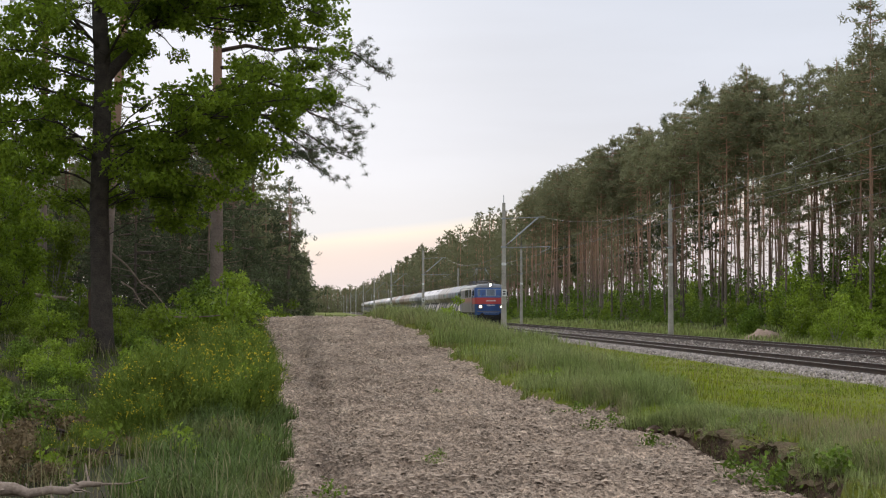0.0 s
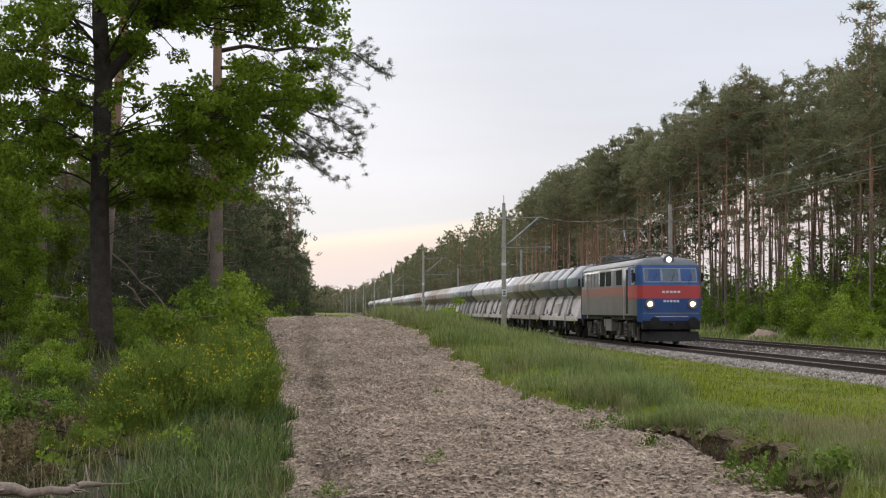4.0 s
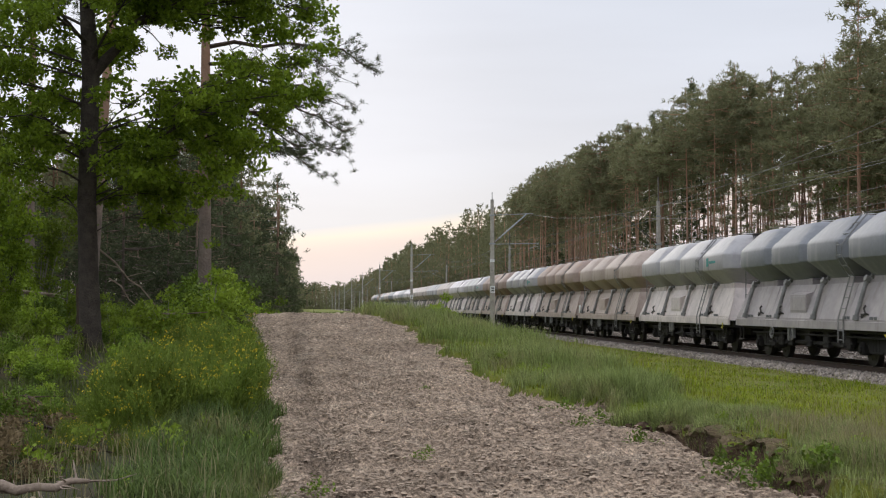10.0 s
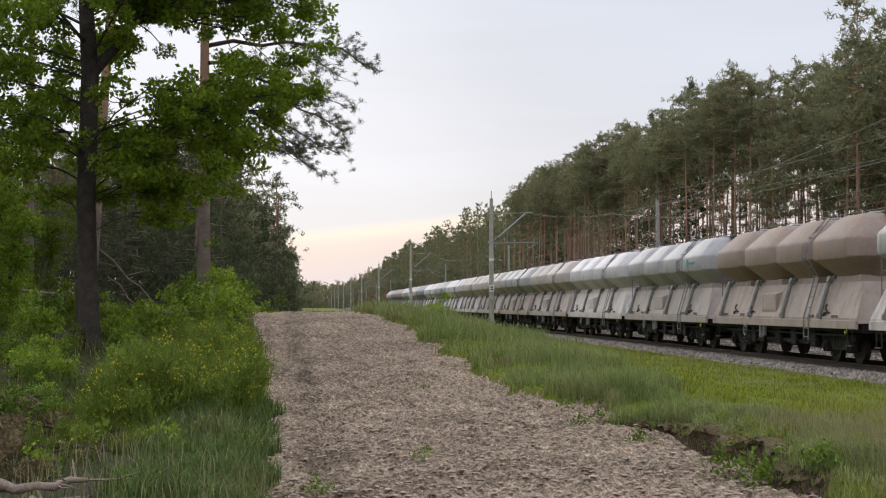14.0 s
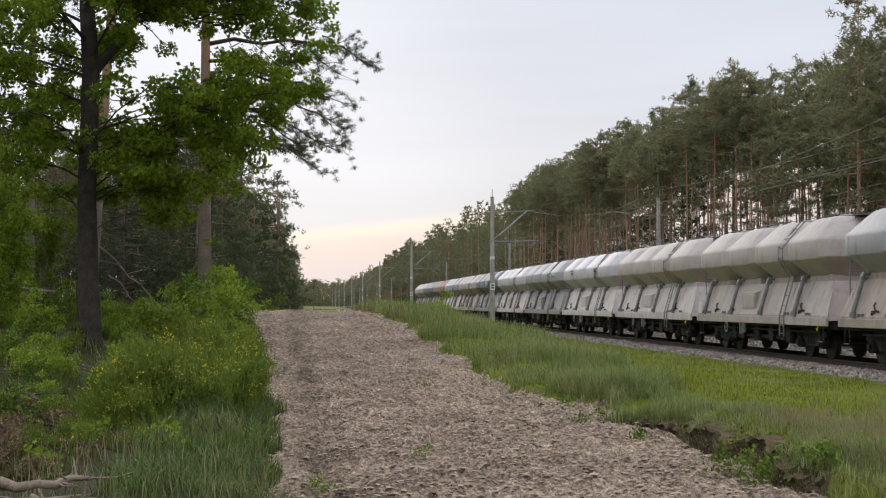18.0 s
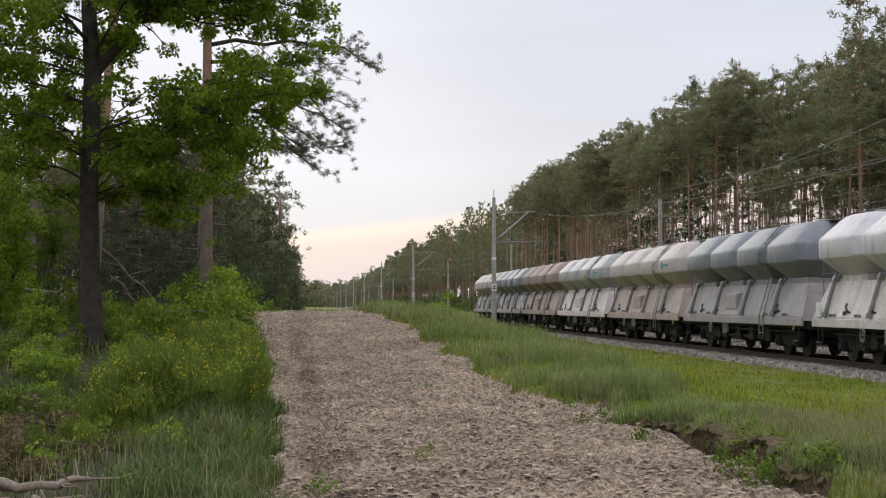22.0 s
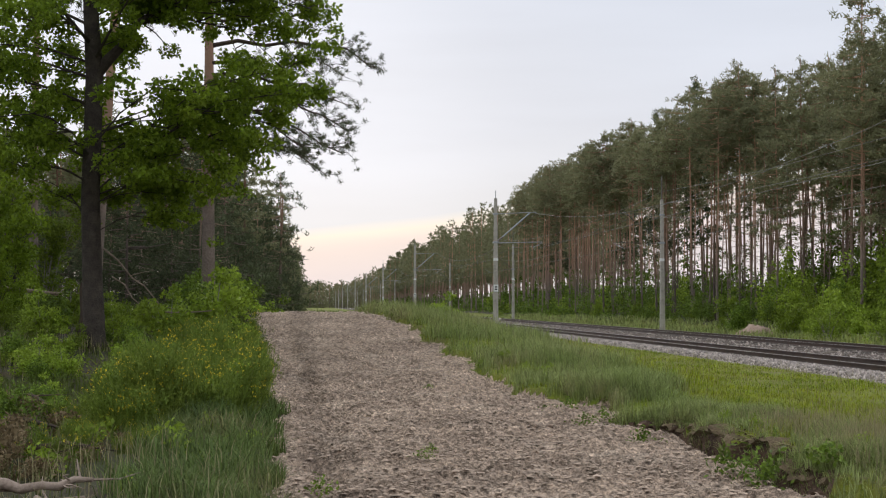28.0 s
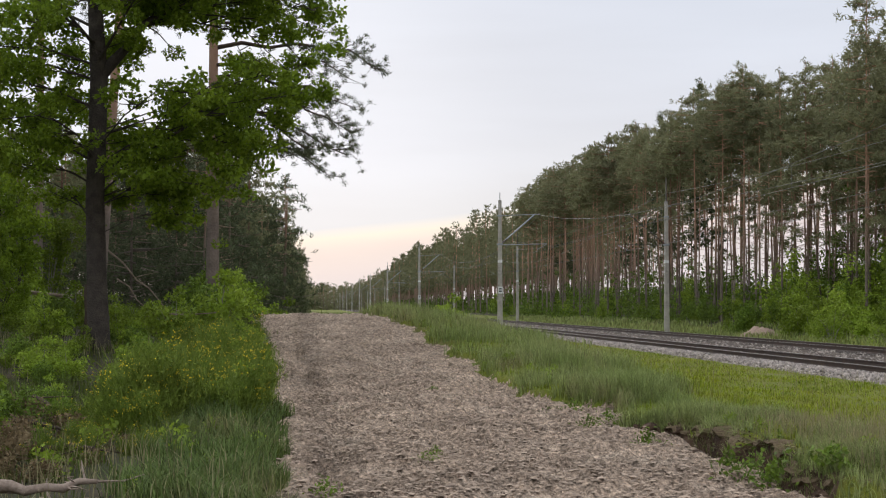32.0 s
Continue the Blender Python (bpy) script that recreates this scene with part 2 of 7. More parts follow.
M_PINEBARK = mat("pine_bark", (0.14, 0.11, 0.092), (0.215, 0.17, 0.14), 0.95, 2.5, 14, 0.9, vary=0.4, band=(3.0, 10.0, (0.40, 0.235, 0.155)), dist=0.05)
M_OAKBARK = mat("oak_bark", (0.045, 0.037, 0.03), (0.085, 0.07, 0.055), 0.95, 4, 26, 1.0, dist=0.05)
M_BIRCH = mat("pale_sapling_bark", (0.30, 0.28, 0.24), (0.16, 0.14, 0.11), 0.9, 4, 26, 0.4)
M_NEEDLE = mat("pine_needles", (0.205, 0.207, 0.108), (0.265, 0.262, 0.142), 0.75, 0.5, 6, 0, vary=0.15, island=0.2, through=0.45)
M_NEEDLE_Y = mat("young_pine_needles", (0.07, 0.086, 0.043), (0.105, 0.12, 0.06), 0.75, 0.5, 6, 0, vary=0.2, island=0.35, through=0.3)
M_OAKLEAF = mat("oak_leaf", (0.135, 0.205, 0.016), (0.20, 0.275, 0.024), 0.5, 0.8, 9, 0, island=0.4, through=0.52)
M_LEAF = mat("fresh_leaf", (0.185, 0.265, 0.025), (0.25, 0.325, 0.04), 0.55, 0.8, 9, 0, vary=0.35, island=0.35, through=0.38)
M_LEAF_D = mat("deep_green_leaf", (0.11, 0.172, 0.022), (0.155, 0.22, 0.03), 0.55, 0.8, 9, 0, vary=0.2, island=0.45, through=0.3)
M_BROOM = mat("broom_stems", (0.115, 0.168, 0.023), (0.185, 0.232, 0.036), 0.7, 0.8, 9, 0, vary=0.15, island=0.3, through=0.25)
M_FLOWER = mat("yellow_broom_flower", (0.85, 0.68, 0.05), (0.80, 0.56, 0.03), 0.6, 3, 9, 0, island=0.2, through=0.3)
M_GRASS = mat("meadow_grass", (0.15, 0.215, 0.010), (0.265, 0.28, 0.020), 0.65, 0.25, 3, 0, island=0.45, through=0.3, third=(0.24, 0.20, 0.085))
M_GRASS_B = mat("bluish_tall_grass", (0.20, 0.25, 0.075), (0.285, 0.315, 0.115), 0.65, 0.25, 3, 0, island=0.45, through=0.3, third=(0.28, 0.24, 0.12))
M_VERGE = mat("verge_grass", (0.09, 0.135, 0.034), (0.135, 0.18, 0.05), 0.65, 0.25, 3, 0, island=0.45, through=0.3, third=(0.2, 0.17, 0.075))
M_DRY = mat("dry_grass_stems", (0.33, 0.28, 0.15), (0.24, 0.215, 0.11), 0.8, 0.5, 5, 0, island=0.3, through=0.3)
M_TURF = mat("short_turf", (0.105, 0.135, 0.012), (0.165, 0.17, 0.022), 0.95, 0.3, 12, 0.6, third=(0.15, 0.12, 0.06), dist=0.05)
# darker than the meadow grass; the trees' shade is put into the colour
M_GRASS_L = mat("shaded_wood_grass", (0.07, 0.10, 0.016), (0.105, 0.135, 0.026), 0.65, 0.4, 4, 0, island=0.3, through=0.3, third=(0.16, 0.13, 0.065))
M_EARTH = mat("dark_loose_earth", (0.045, 0.028, 0.018), (0.11, 0.07, 0.045), 0.97, 3, 20, 1.0, dist=0.05)
M_LIP = mat("rooty_sod", (0.10, 0.07, 0.042), (0.165, 0.12, 0.072), 0.97, 3, 24, 1.0, third=(0.09, 0.11, 0.03), dist=0.04)
M_DEADWOOD = mat("dead_wood", (0.34, 0.265, 0.21), (0.19, 0.14, 0.105), 0.95, 4, 30, 0.6)
M_DARKWOOD = mat("dark_roots", (0.05, 0.038, 0.03), (0.09, 0.065, 0.045), 0.95, 4, 30, 0.6)
M_UNDER = mat("grimy_underframe", (0.014, 0.012, 0.012), (0.028, 0.023, 0.021), 0.85, 3, 25, 0.3, 0.2)
M_WHEEL = mat("wheel_steel", (0.028, 0.024, 0.021), (0.05, 0.041, 0.036), 0.6, 4, 25, 0.1, 0.5)
M_PIPE = mat("grey_pipe", (0.27, 0.262, 0.255), (0.17, 0.165, 0.158), 0.6, 4, 30, 0.1, 0.3)
M_GLASS = mat("dark_cab_glass", (0.05, 0.055, 0.06), (0.035, 0.04, 0.045), 0.06, 2, 9, 0)
M_PATINA = mat("roof_equipment", (0.10, 0.09, 0.08), (0.16, 0.14, 0.12), 0.7, 3, 20, 0.2, 0.4)


# ---- building helpers ----
class Shape:
    """Faces gathered for one mesh."""

    def __init__(self):
        self.v, self.f = [], []

    def add(self, vs, fs):
        o = len(self.v)
        self.v += [tuple(p) for p in vs]
        self.f += [tuple(i + o for i in f) for f in fs]
        return self

    def box(self, x0, x1, y0, y1, z0, z1, bev=0.0, m=None):
        if bev:
            b = min(bev, (x1 - x0) / 3, (y1 - y0) / 3, (z1 - z0) / 3)
            vs, fs = [], []
            for z, i in ((z0, b), (z0 + b, 0), (z1 - b, 0), (z1, b)):
                for x, y in ((x0 + b, y0 + i), (x1 - b, y0 + i), (x1 - i, y0 + b), (x1 - i, y1 - b), (x1 - b, y1 - i), (x0 + b, y1 - i), (x0 + i, y1 - b), (x0 + i, y0 + b)):
                    vs.append((x, y, z))
            for r in range(3):
                for k in range(8):
                    fs.append((r * 8 + k, r * 8 + (k + 1) % 8, r * 8 + 8 + (k + 1) % 8, r * 8 + 8 + k))
            fs += [tuple(range(7, -1, -1)), tuple(range(24, 32))]
        else:
            vs = [(x, y, z) for z in (z0, z1) for x, y in ((x0, y0), (x1, y0), (x1, y1), (x0, y1))]
            fs = [(3, 2, 1, 0), (4, 5, 6, 7), (0, 1, 5, 4), (1, 2, 6, 5), (2, 3, 7, 6), (3, 0, 4, 7)]
        if m:
            vs = [m @ Vector(p) for p in vs]
        return self.add(vs, fs)

    def tube(self, pts, radii, seg=8, cap=True):
        pts = [Vector(p) for p in pts]
        vs, fs = [], []
        for i, p in enumerate(pts):
            d = (pts[min(i + 1, len(pts) - 1)] - pts[max(i - 1, 0)]).normalized()
            ref = Vector((0, 0, 1)) if abs(d.z) < 0.9 else Vector((1, 0, 0))
            a = d.cross(ref).normalized()
            b = d.cross(a)
            r = radii[i] if isinstance(radii, (list, tuple)) else radii
            for k in range(seg):
                w = 2 * math.pi * k / seg
                vs.append(p + a * (r * math.cos(w)) + b * (r * math.sin(w)))
        for i in range(len(pts) - 1):
            for k in range(seg):
                q = (k + 1) % seg
                fs.append((i * seg + k, i * seg + q, i * seg + seg + q, i * seg + seg + k))
        if cap:
            e = (len(pts) - 1) * seg
            fs += [tuple(range(seg - 1, -1, -1)), tuple(range(e, e + seg))]
        return self.add(vs, fs)

    def loft(self, rings, cap=True):
        n = len(rings[0])
        vs = [p for r in rings for p in r]
        fs = [(i * n + k, i * n + (k + 1) % n, i * n + n + (k + 1) % n, i * n + n + k) for i in range(len(rings) - 1) for k in range(n)]
        if cap:
            e = (len(rings) - 1) * n
            fs += [tuple(range(n - 1, -1, -1)), tuple(range(e, e + n))]
        return self.add(vs, fs)


def mesh_of(name, shape, material, smooth=0.0):
    me = bpy.data.meshes.new(name)
    me.from_pydata(shape.v, [], shape.f)
    bm = bmesh.new()
    bm.from_mesh(me)
    bmesh.ops.recalc_face_normals(bm, faces=bm.faces)
    bm.to_mesh(me)
    bm.free()
    me.materials.append(material)
    if smooth:
        me.polygons.foreach_set("use_smooth", [True] * len(me.polygons))
        me.set_sharp_from_angle(angle=radians(smooth))
    return me


def part(name, shape, material, parent=None, label="", smooth=0.0, at=None):
    """One mesh object, under a thing or a part."""
    data = shape if isinstance(shape, bpy.types.Mesh) else mesh_of(name, shape, material, smooth)
    ob = new(name, data)
    ob.parent = parent
    if at is not None:
        ob.matrix_basis = at
    if label:
        tagged(ob, label)
    return ob


def thing(name, label, category, at=None, group="", kind=""):
    ob = new(name)
    ob.empty_display_size = 0.2
    if at is not None:
        ob.matrix_basis = at
    return tagged(ob, label, category, group, kind)


def tri_mesh(name, V, F, material, smooth=False):
    """A large mesh of triangles from arrays."""
    me = bpy.data.meshes.new(name)
    V, F = np.asarray(V, np.float32), np.asarray(F, np.int32)
    me.vertices.add(len(V))
    me.vertices.foreach_set("co", V.ravel())
    me.loops.add(F.size)
    me.loops.foreach_set("vertex_index", F.ravel())
    me.polygons.add(len(F))
    me.polygons.foreach_set("loop_start", np.arange(0, F.size, F.shape[1], dtype=np.int32))
    if smooth:
        me.polygons.foreach_set("use_smooth", np.ones(len(F), bool))
    me.update(calc_edges=True)
    me.materials.append(material)
    return me


def unit(a):
    return a / np.maximum(np.linalg.norm(a, axis=1, keepdims=True), 1e-9)


def spikes(rg, P, D, L, W):
    """Thin triangles from P along D."""
    n = len(P)
    S = unit(np.cross(D, rg.normal(size=(n, 3))))
    w, l = np.broadcast_to(W, n)[:, None] / 2, np.broadcast_to(L, n)[:, None]
    V = np.stack([P - S * w, P + S * w, P + D * l], 1).reshape(-1, 3)
    return V, np.arange(3 * n).reshape(-1, 3)


def leaf_set(rg, P, size, droop=0.2, long=1.5):
    """Folded leaves, two triangles each, at P."""
    n = len(P)
    D = rg.normal(size=(n, 3))
    D[:, 2] -= droop
    D = unit(D)
    N = rg.normal(size=(n, 3))
    N[:, 2] += 0.9
    S = unit(np.cross(D, N))
    U = np.cross(S, D)
    s = (size * rg.uniform(0.6, 1.25, n))[:, None]
    A, B = P, P + D * s * long
    L, R = P + D * s * 0.8 * long * 0.62 + S * s * 0.5 + U * s * 0.12, P + D * s * 0.8 * long * 0.62 - S * s * 0.5 + U * s * 0.12
    V = np.stack([A, R, B, L], 1).reshape(-1, 3)
    k = np.arange(n)[:, None] * 4
    F = np.concatenate([k + [0, 1, 2], k + [0, 2, 3]], 1).reshape(-1, 3)
    return V, F


def clumped(rg, C, radius, per, flat=0.75):
    """Places of leaves on the outer part of round tufts at C, with a ragged outline."""
    n = len(C)
    R = radius * rg.uniform(0.65, 1.3, n)
    k = np.maximum(4, (per * (R / radius) ** 2).astype(int))
    W = unit(rg.normal(size=(k.sum(), 3)))
    r = np.repeat(R, k) * (0.35 + 0.65 * rg.random(k.sum()) ** 0.5) * rg.uniform(0.8, 1.2, k.sum())
    return np.repeat(C, k, 0) + W * r[:, None] * np.array([1, 1, flat])


def blades(rg, P, H, W, lean=0.35):
    """Bent grass blades, three triangles each."""
    n = len(P)
    a = rg.uniform(0, 2 * math.pi, n)
    d = np.stack([np.cos(a), np.sin(a), np.zeros(n)], 1)
    s = np.stack([-np.sin(a), np.cos(a), np.zeros(n)], 1) * (np.broadcast_to(W, n)[:, None] / 2)
    k = (np.broadcast_to(lean, n) * rg.uniform(0.2, 1.6, n))[:, None]
    h = np.broadcast_to(H, n)[:, None]
    up = np.array([0, 0, 1.0])
    M1 = P + up * h * 0.55 + d * h * k * 0.3
    T = P + up * h * (1 - 0.25 * k) + d * h * k
    V = np.stack([P - s, P + s, M1 + s * 0.75, M1 - s * 0.75, T], 1).reshape(-1, 3)
    b = np.arange(n)[:, None] * 5
    F = np.concatenate([b + [0, 1, 2], b + [0, 2, 3], b + [3, 2, 4]], 1).reshape(-1, 3)
    return V, F


def joined(sets):
    Vs, Fs, o = [], [], 0
    for V, F in sets:
        Vs.append(V)
        Fs.append(F + o)
        o += len(V)
    return np.concatenate(Vs), np.concatenate(Fs)


def vnoise(x, y, s=0):
    """Smooth noise from 0 to 1 on the plane."""
    xi, yi = np.floor(x), np.floor(y)
    u, v = x - xi, y - yi
    u, v = u * u * (3 - 2 * u), v * v * (3 - 2 * v)

    def h(a, b):
        q = np.sin(a * 127.1 + b * 311.7 + s * 74.7) * 43758.5453
        return q - np.floor(q)
    return (h(xi, yi) * (1 - u) + h(xi + 1, yi) * u) * (1 - v) + (h(xi, yi + 1) * (1 - u) + h(xi + 1, yi + 1) * u) * v


def step(a, b, x):
    t = np.clip((x - a) / (b - a), 0, 1)
    return t * t * (3 - 2 * t)


# ---- the ground ----
PATH_Y = np.array([-60, 0, 15.4, 20, 24, 26.5, 28, 30, 37.7, 51, 70, 130])
PATH_L = np.array([0.4, 0.1, -0.34, -0.49, -0.62, -0.70, -0.75, -0.82, -1.19, -2.1, -3.2, -6.0])
PATH_R = np.array([5.6, 5.6, 5.3, 5.0, 5.25, 4.9, 3.95, 3.75, 3.23, 2.41, 1.2, -2.0])
RISE_Y = np.array([-80, 8, 15.4, 22, 28.7, 33, 37.7, 45, 51, 56, 66, 80, 110, 4000])
RISE_Z = np.array([-0.5, -0.42, -0.36, -0.24, -0.06, 0.22, 0.58, 1.02, 1.25, 1.29, 1.0, 0.3, -0.2, -0.2])
TRACK_A, TRACK_B = 15.85, 22.0


def edges(y):
    w = 0.5 * (vnoise(y * 0.9, y * 0, 3) - 0.5) + 0.25 * (vnoise(y * 3.1, y * 0, 4) - 0.5)
    w2 = 0.7 * (vnoise(y * 0.7, y * 0 + 9, 5) - 0.5) + 0.35 * (vnoise(y * 2.7, y * 0, 6) - 0.5)
    return np.interp(y, PATH_Y, PATH_L) + w * 0.85, np.interp(y, PATH_Y, PATH_R) + w2


def height(x, y, fine=True):
    x, y = np.asarray(x, float), np.asarray(y, float)
    xl, xr = edges(y)
    zp = np.interp(y, RISE_Y, RISE_Z)
    # from the path's right edge over a turf lip and down or up to the foot of the ballast
    u = np.clip((x - xr) / (13.1 - xr), 0, 1)
    z_r = zp + (-0.28 - zp) * step(0.0, 0.8, u) + (0.14 + 0.2 * step(23, 19, y)) * step(0.0, 0.02, u) * (1 - u) * step(60, 45, y)
    z_l = zp + 0.14 * step(0, 0.5, xl - x) + np.interp(xl - x, [0, 1.2, 2.6, 4.0, 7, 40], [0, 0, -0.16, -0.06, 0.05, 0.35]) * step(34, 24, y) + 0.2 * step(3, 9, xl - x)
    z = np.where(x > xr, z_r, np.where(x < xl, z_l, zp))
    z = np.where(x > 13.1, -0.28 + 0.61 * step(25.5, 33, x), z)
    if fine:
        inside = step(-0.1, 0.25, x - xl) * step(-0.1, 0.25, xr - x)
        a, b = x * 0.8 + y * 0.6, y * 0.8 - x * 0.6
        ridge = lambda k, n: 1 - 2 * np.abs(vnoise(a * k, b * k * 0.8, n) - 0.5)
        rough = 0.14 * (vnoise(x * 1.3, y * 0.9, 11) - 0.5) + 0.055 * (ridge(2.6, 12) ** 2 - 0.4) + 0.06 * (ridge(6.1, 16) ** 2 - 0.4) + 0.06 * (ridge(10.5, 17) ** 2 - 0.4) + 0.05 * (vnoise(x * 17, y * 14, 13) - 0.5)
        mid = xl + 0.8
        rut = -0.15 * np.exp(-((x - mid - 0.2 * np.sin(y * 0.3)) / 0.17) ** 2) - 0.07 * np.exp(-((x - mid - 1.6) / 0.2) ** 2)
        z = z + inside * (rough + rut * step(60, 30, y))
        z = z - (0.10 + 0.22 * vnoise(y * 1.1, y * 0, 41)) * np.exp(-((x - xr + 0.12) / 0.16) ** 2) * step(14.4, 15.4, y) * step(22.4, 21.2, y)
        slip = step(-0.15, 0.0, x - xr) * step(0.75, 0.3, x - xr) * step(24, 22, y)
        z = z - slip * (0.16 * ridge(2.3, 31) ** 3 + 0.09 * ridge(6.0, 32) ** 2 + 0.05 * vnoise(x * 17, y * 15, 33))
        z = z + (1 - inside) * 0.10 * (vnoise(x * 0.8, y * 0.8, 14) - 0.5) * step(13, 11, np.abs(x))
    return z


def ground():
    gx = np.concatenate([-np.geomspace(1500, 8.2, 34), np.arange(-8, -3, 0.25), np.arange(-3, -0.9, 0.1), np.arange(-0.9, 6.3, 0.055), np.arange(6.3, 13, 0.3), np.arange(13, 34, 0.7), np.geomspace(34.5, 1500, 22)])
    gy = np.concatenate([-np.geomspace(900, 2, 16), np.arange(-1, 12, 1.0), np.arange(12, 22, 0.062), np.arange(22, 32, 0.09), np.arange(32, 56, 0.17), np.arange(56, 120, 0.9), np.geomspace(121, 4000, 36)])
    X, Y = np.meshgrid(gx, gy)
    V = np.stack([X, Y, height(X, Y)], -1).reshape(-1, 3)
    nx, ny = len(gx), len(gy)
    i, j = np.meshgrid(np.arange(nx - 1), np.arange(ny - 1))
    a = (j * nx + i).ravel()
    F = np.stack([a, a + 1, a + 1 + nx, a + nx], 1)
    c = V[F].mean(1)
    xl, xr = edges(c[:, 1])
    jit = 0.3 * (vnoise(c[:, 0] * 4, c[:, 1] * 4, 21) - 0.5)
    on = (c[:, 0] > xl + jit) & (c[:, 0] < xr + np.where(c[:, 1] < 23, -0.14 + 0.4 * jit, jit)) & (c[:, 1] < 62) & (c[:, 1] > -40)
    bank = ~on & (c[:, 0] > xr - 0.2) & (c[:, 0] < xr + 0.2 + jit) & (c[:, 1] < 23) & (c[:, 1] > 14.8)
    turf = ((c[:, 0] > xr - 0.2) & (c[:, 0] < 30) & (c[:, 1] > -60)) | ((c[:, 1] > 66) & (np.abs(c[:, 0]) < 30) & (c[:, 0] > -4))
    for name, mask, m, label in (("eroded_bank", bank, M_EARTH, "crumbling dark earth bank below the turf edge"), ("meadow_turf", ~on & ~bank & turf, M_TURF, "short green turf of the meadow and track verges"), ("ground", ~on & ~bank & ~turf, M_SOIL, "uneven forest ground under grass and leaf litter"), ("sandy_track", on, M_SAND, "churned pale sandy soil strip with clods and ruts")):
        f = F[mask]
        used, inv = np.unique(f, return_inverse=True)
        tagged(new(name, tri_mesh(name, V[used], inv.reshape(-1, 4), m, True)), label, "ground", kind="structure")


ground()


# ---- the railway ----
LINE = (-80, 1300)


def rail_profile(x, z=0.0):
    """Half a metre of nothing but steel: foot, web and head of a rail round x, top at z."""
    return [(x + a, z + b) for a, b in ((-0.07, -0.17), (0.07, -0.17), (0.07, -0.155), (0.012, -0.135), (0.012, -0.045), (0.036, -0.035), (0.036, -0.006), (0.028, 0), (-0.028, 0), (-0.036, -0.006), (-0.036, -0.035), (-0.012, -0.045), (-0.012, -0.135), (-0.07, -0.155))]


def railway(centre, label):
    track = thing("railway_track", label, "railway track", kind="structure")
    for side in (-0.7525, 0.7525):
        prof = rail_profile(centre + side)
        part("rail", Shape().loft([[(a, y, b) for a, b in prof] for y in LINE]), M_RAIL, track)
        part("rail_head", Shape().box(centre + side - 0.028, centre + side + 0.028, LINE[0], LINE[1], 0.0, 0.003), M_RAILTOP, track, "rail running surface worn bright")
    one = Shape()
    rings = [[(-1.3, y, -0.4), (1.3, y, -0.4), (1.3, y, z), (0.45, y, z - 0.02), (-0.45, y, z - 0.02), (-1.3, y, z)] for y, z in ((-0.13, -0.2), (0.13, -0.2))]
    one.loft(rings)
    data = mesh_of("sleeper", one, M_SLEEPER)
    for k in range(280):
        part("sleeper", data, None, track, at=pose(centre, 30 + k * 0.6, 0.018))
    rest = Shape()
    for k in range(420):
        y = 198.3 + k * 0.6
        rest.box(centre - 1.3, centre + 1.3, y - 0.13, y + 0.13, -0.3, -0.18)
    tagged(part("sleeper_row", rest, M_SLEEPER, track), kind="stuff")
    return track


def ballast():
    gx = np.concatenate([[13.15, 13.4], np.arange(13.6, 24.4, 0.16), [24.7, 25.2]])
    gy = np.concatenate([np.arange(-80, 28, 6), np.arange(28, 110, 0.3), np.geomspace(110, 1300, 70)])
    X, Y = np.meshgrid(gx, gy)
    prof_x = [13.15, 14.15, 14.5, 17.3, 18.2, 19.8, 20.6, 23.4, 23.7, 25.2]
    prof_z = [-0.5, -0.22, -0.2, -0.2, -0.24, -0.24, -0.2, -0.2, -0.22, -0.5]
    Z = np.interp(X, prof_x, prof_z) + 0.06 * (vnoise(X * 7, Y * 7, 31) - 0.5) + 0.05 * (vnoise(X * 2, Y * 0.7, 32) - 0.5)
    nx = len(gx)
    i, j = np.meshgrid(np.arange(nx - 1), np.arange(len(gy) - 1))
    a = (j * nx + i).ravel()
    F = np.stack([a, a + 1, a + 1 + nx, a + nx], 1)
    tagged(new("ballast_bed", tri_mesh("ballast_bed", np.stack([X, Y, Z], -1).reshape(-1, 3), F, M_BALLAST)), "grey-brown crushed stone ballast bed under two tracks", "ballast", kind="structure")
    # loose stones along the shoulder and between the tracks
    rg = np.random.default_rng(5)
    n = 22000
    y = np.exp(rg.uniform(math.log(30), math.log(190), n))
    x = np.where(rg.random(n) < 0.8, rg.uniform(13.2, 15.0, n), rg.uniform(15.2, 21.2, n))
    z = np.interp(x, prof_x, prof_z) + 0.02
    s = rg.uniform(0.03, 0.075, n)
    octa = np.array([(1, 0, 0), (0, 1, 0), (-1, 0, 0), (0, -1, 0), (0, 0, 0.9), (0, 0, -0.9)])
    V = octa[None] * s[:, None, None] * rg.uniform(0.6, 1.3, (n, 6, 1)) + np.stack([x, y, z], 1)[:, None]
    f = np.array([(0, 1, 4), (1, 2, 4), (2, 3, 4), (3, 0, 4), (1, 0, 5), (2, 1, 5), (3, 2, 5), (0, 3, 5)])
    F = (np.arange(n)[:, None, None] * 6 + f[None]).reshape(-1, 3)
    tagged(new("ballast_stones", tri_mesh("ballast_stones", V.reshape(-1, 3), F, M_STONE)), "loose pale crushed stones along the track shoulder", "stones", kind="stuff")


railway(TRACK_A, "near railway track with rusty rails on sleepers")
railway(TRACK_B, "second railway track with worn bright rails")
ballast()

# ---- catenary ----
POLE_Y = (20.0, 103.7, 186.0, 270.0, 356.0, 446.0, 540.0, 632.0, 724.0, 816.0, 908.0, 1000.0, 1100.0, 1200.0)
POLE_A, POLE_B = 13.0, 25.05
POLE_TOP = 9.2


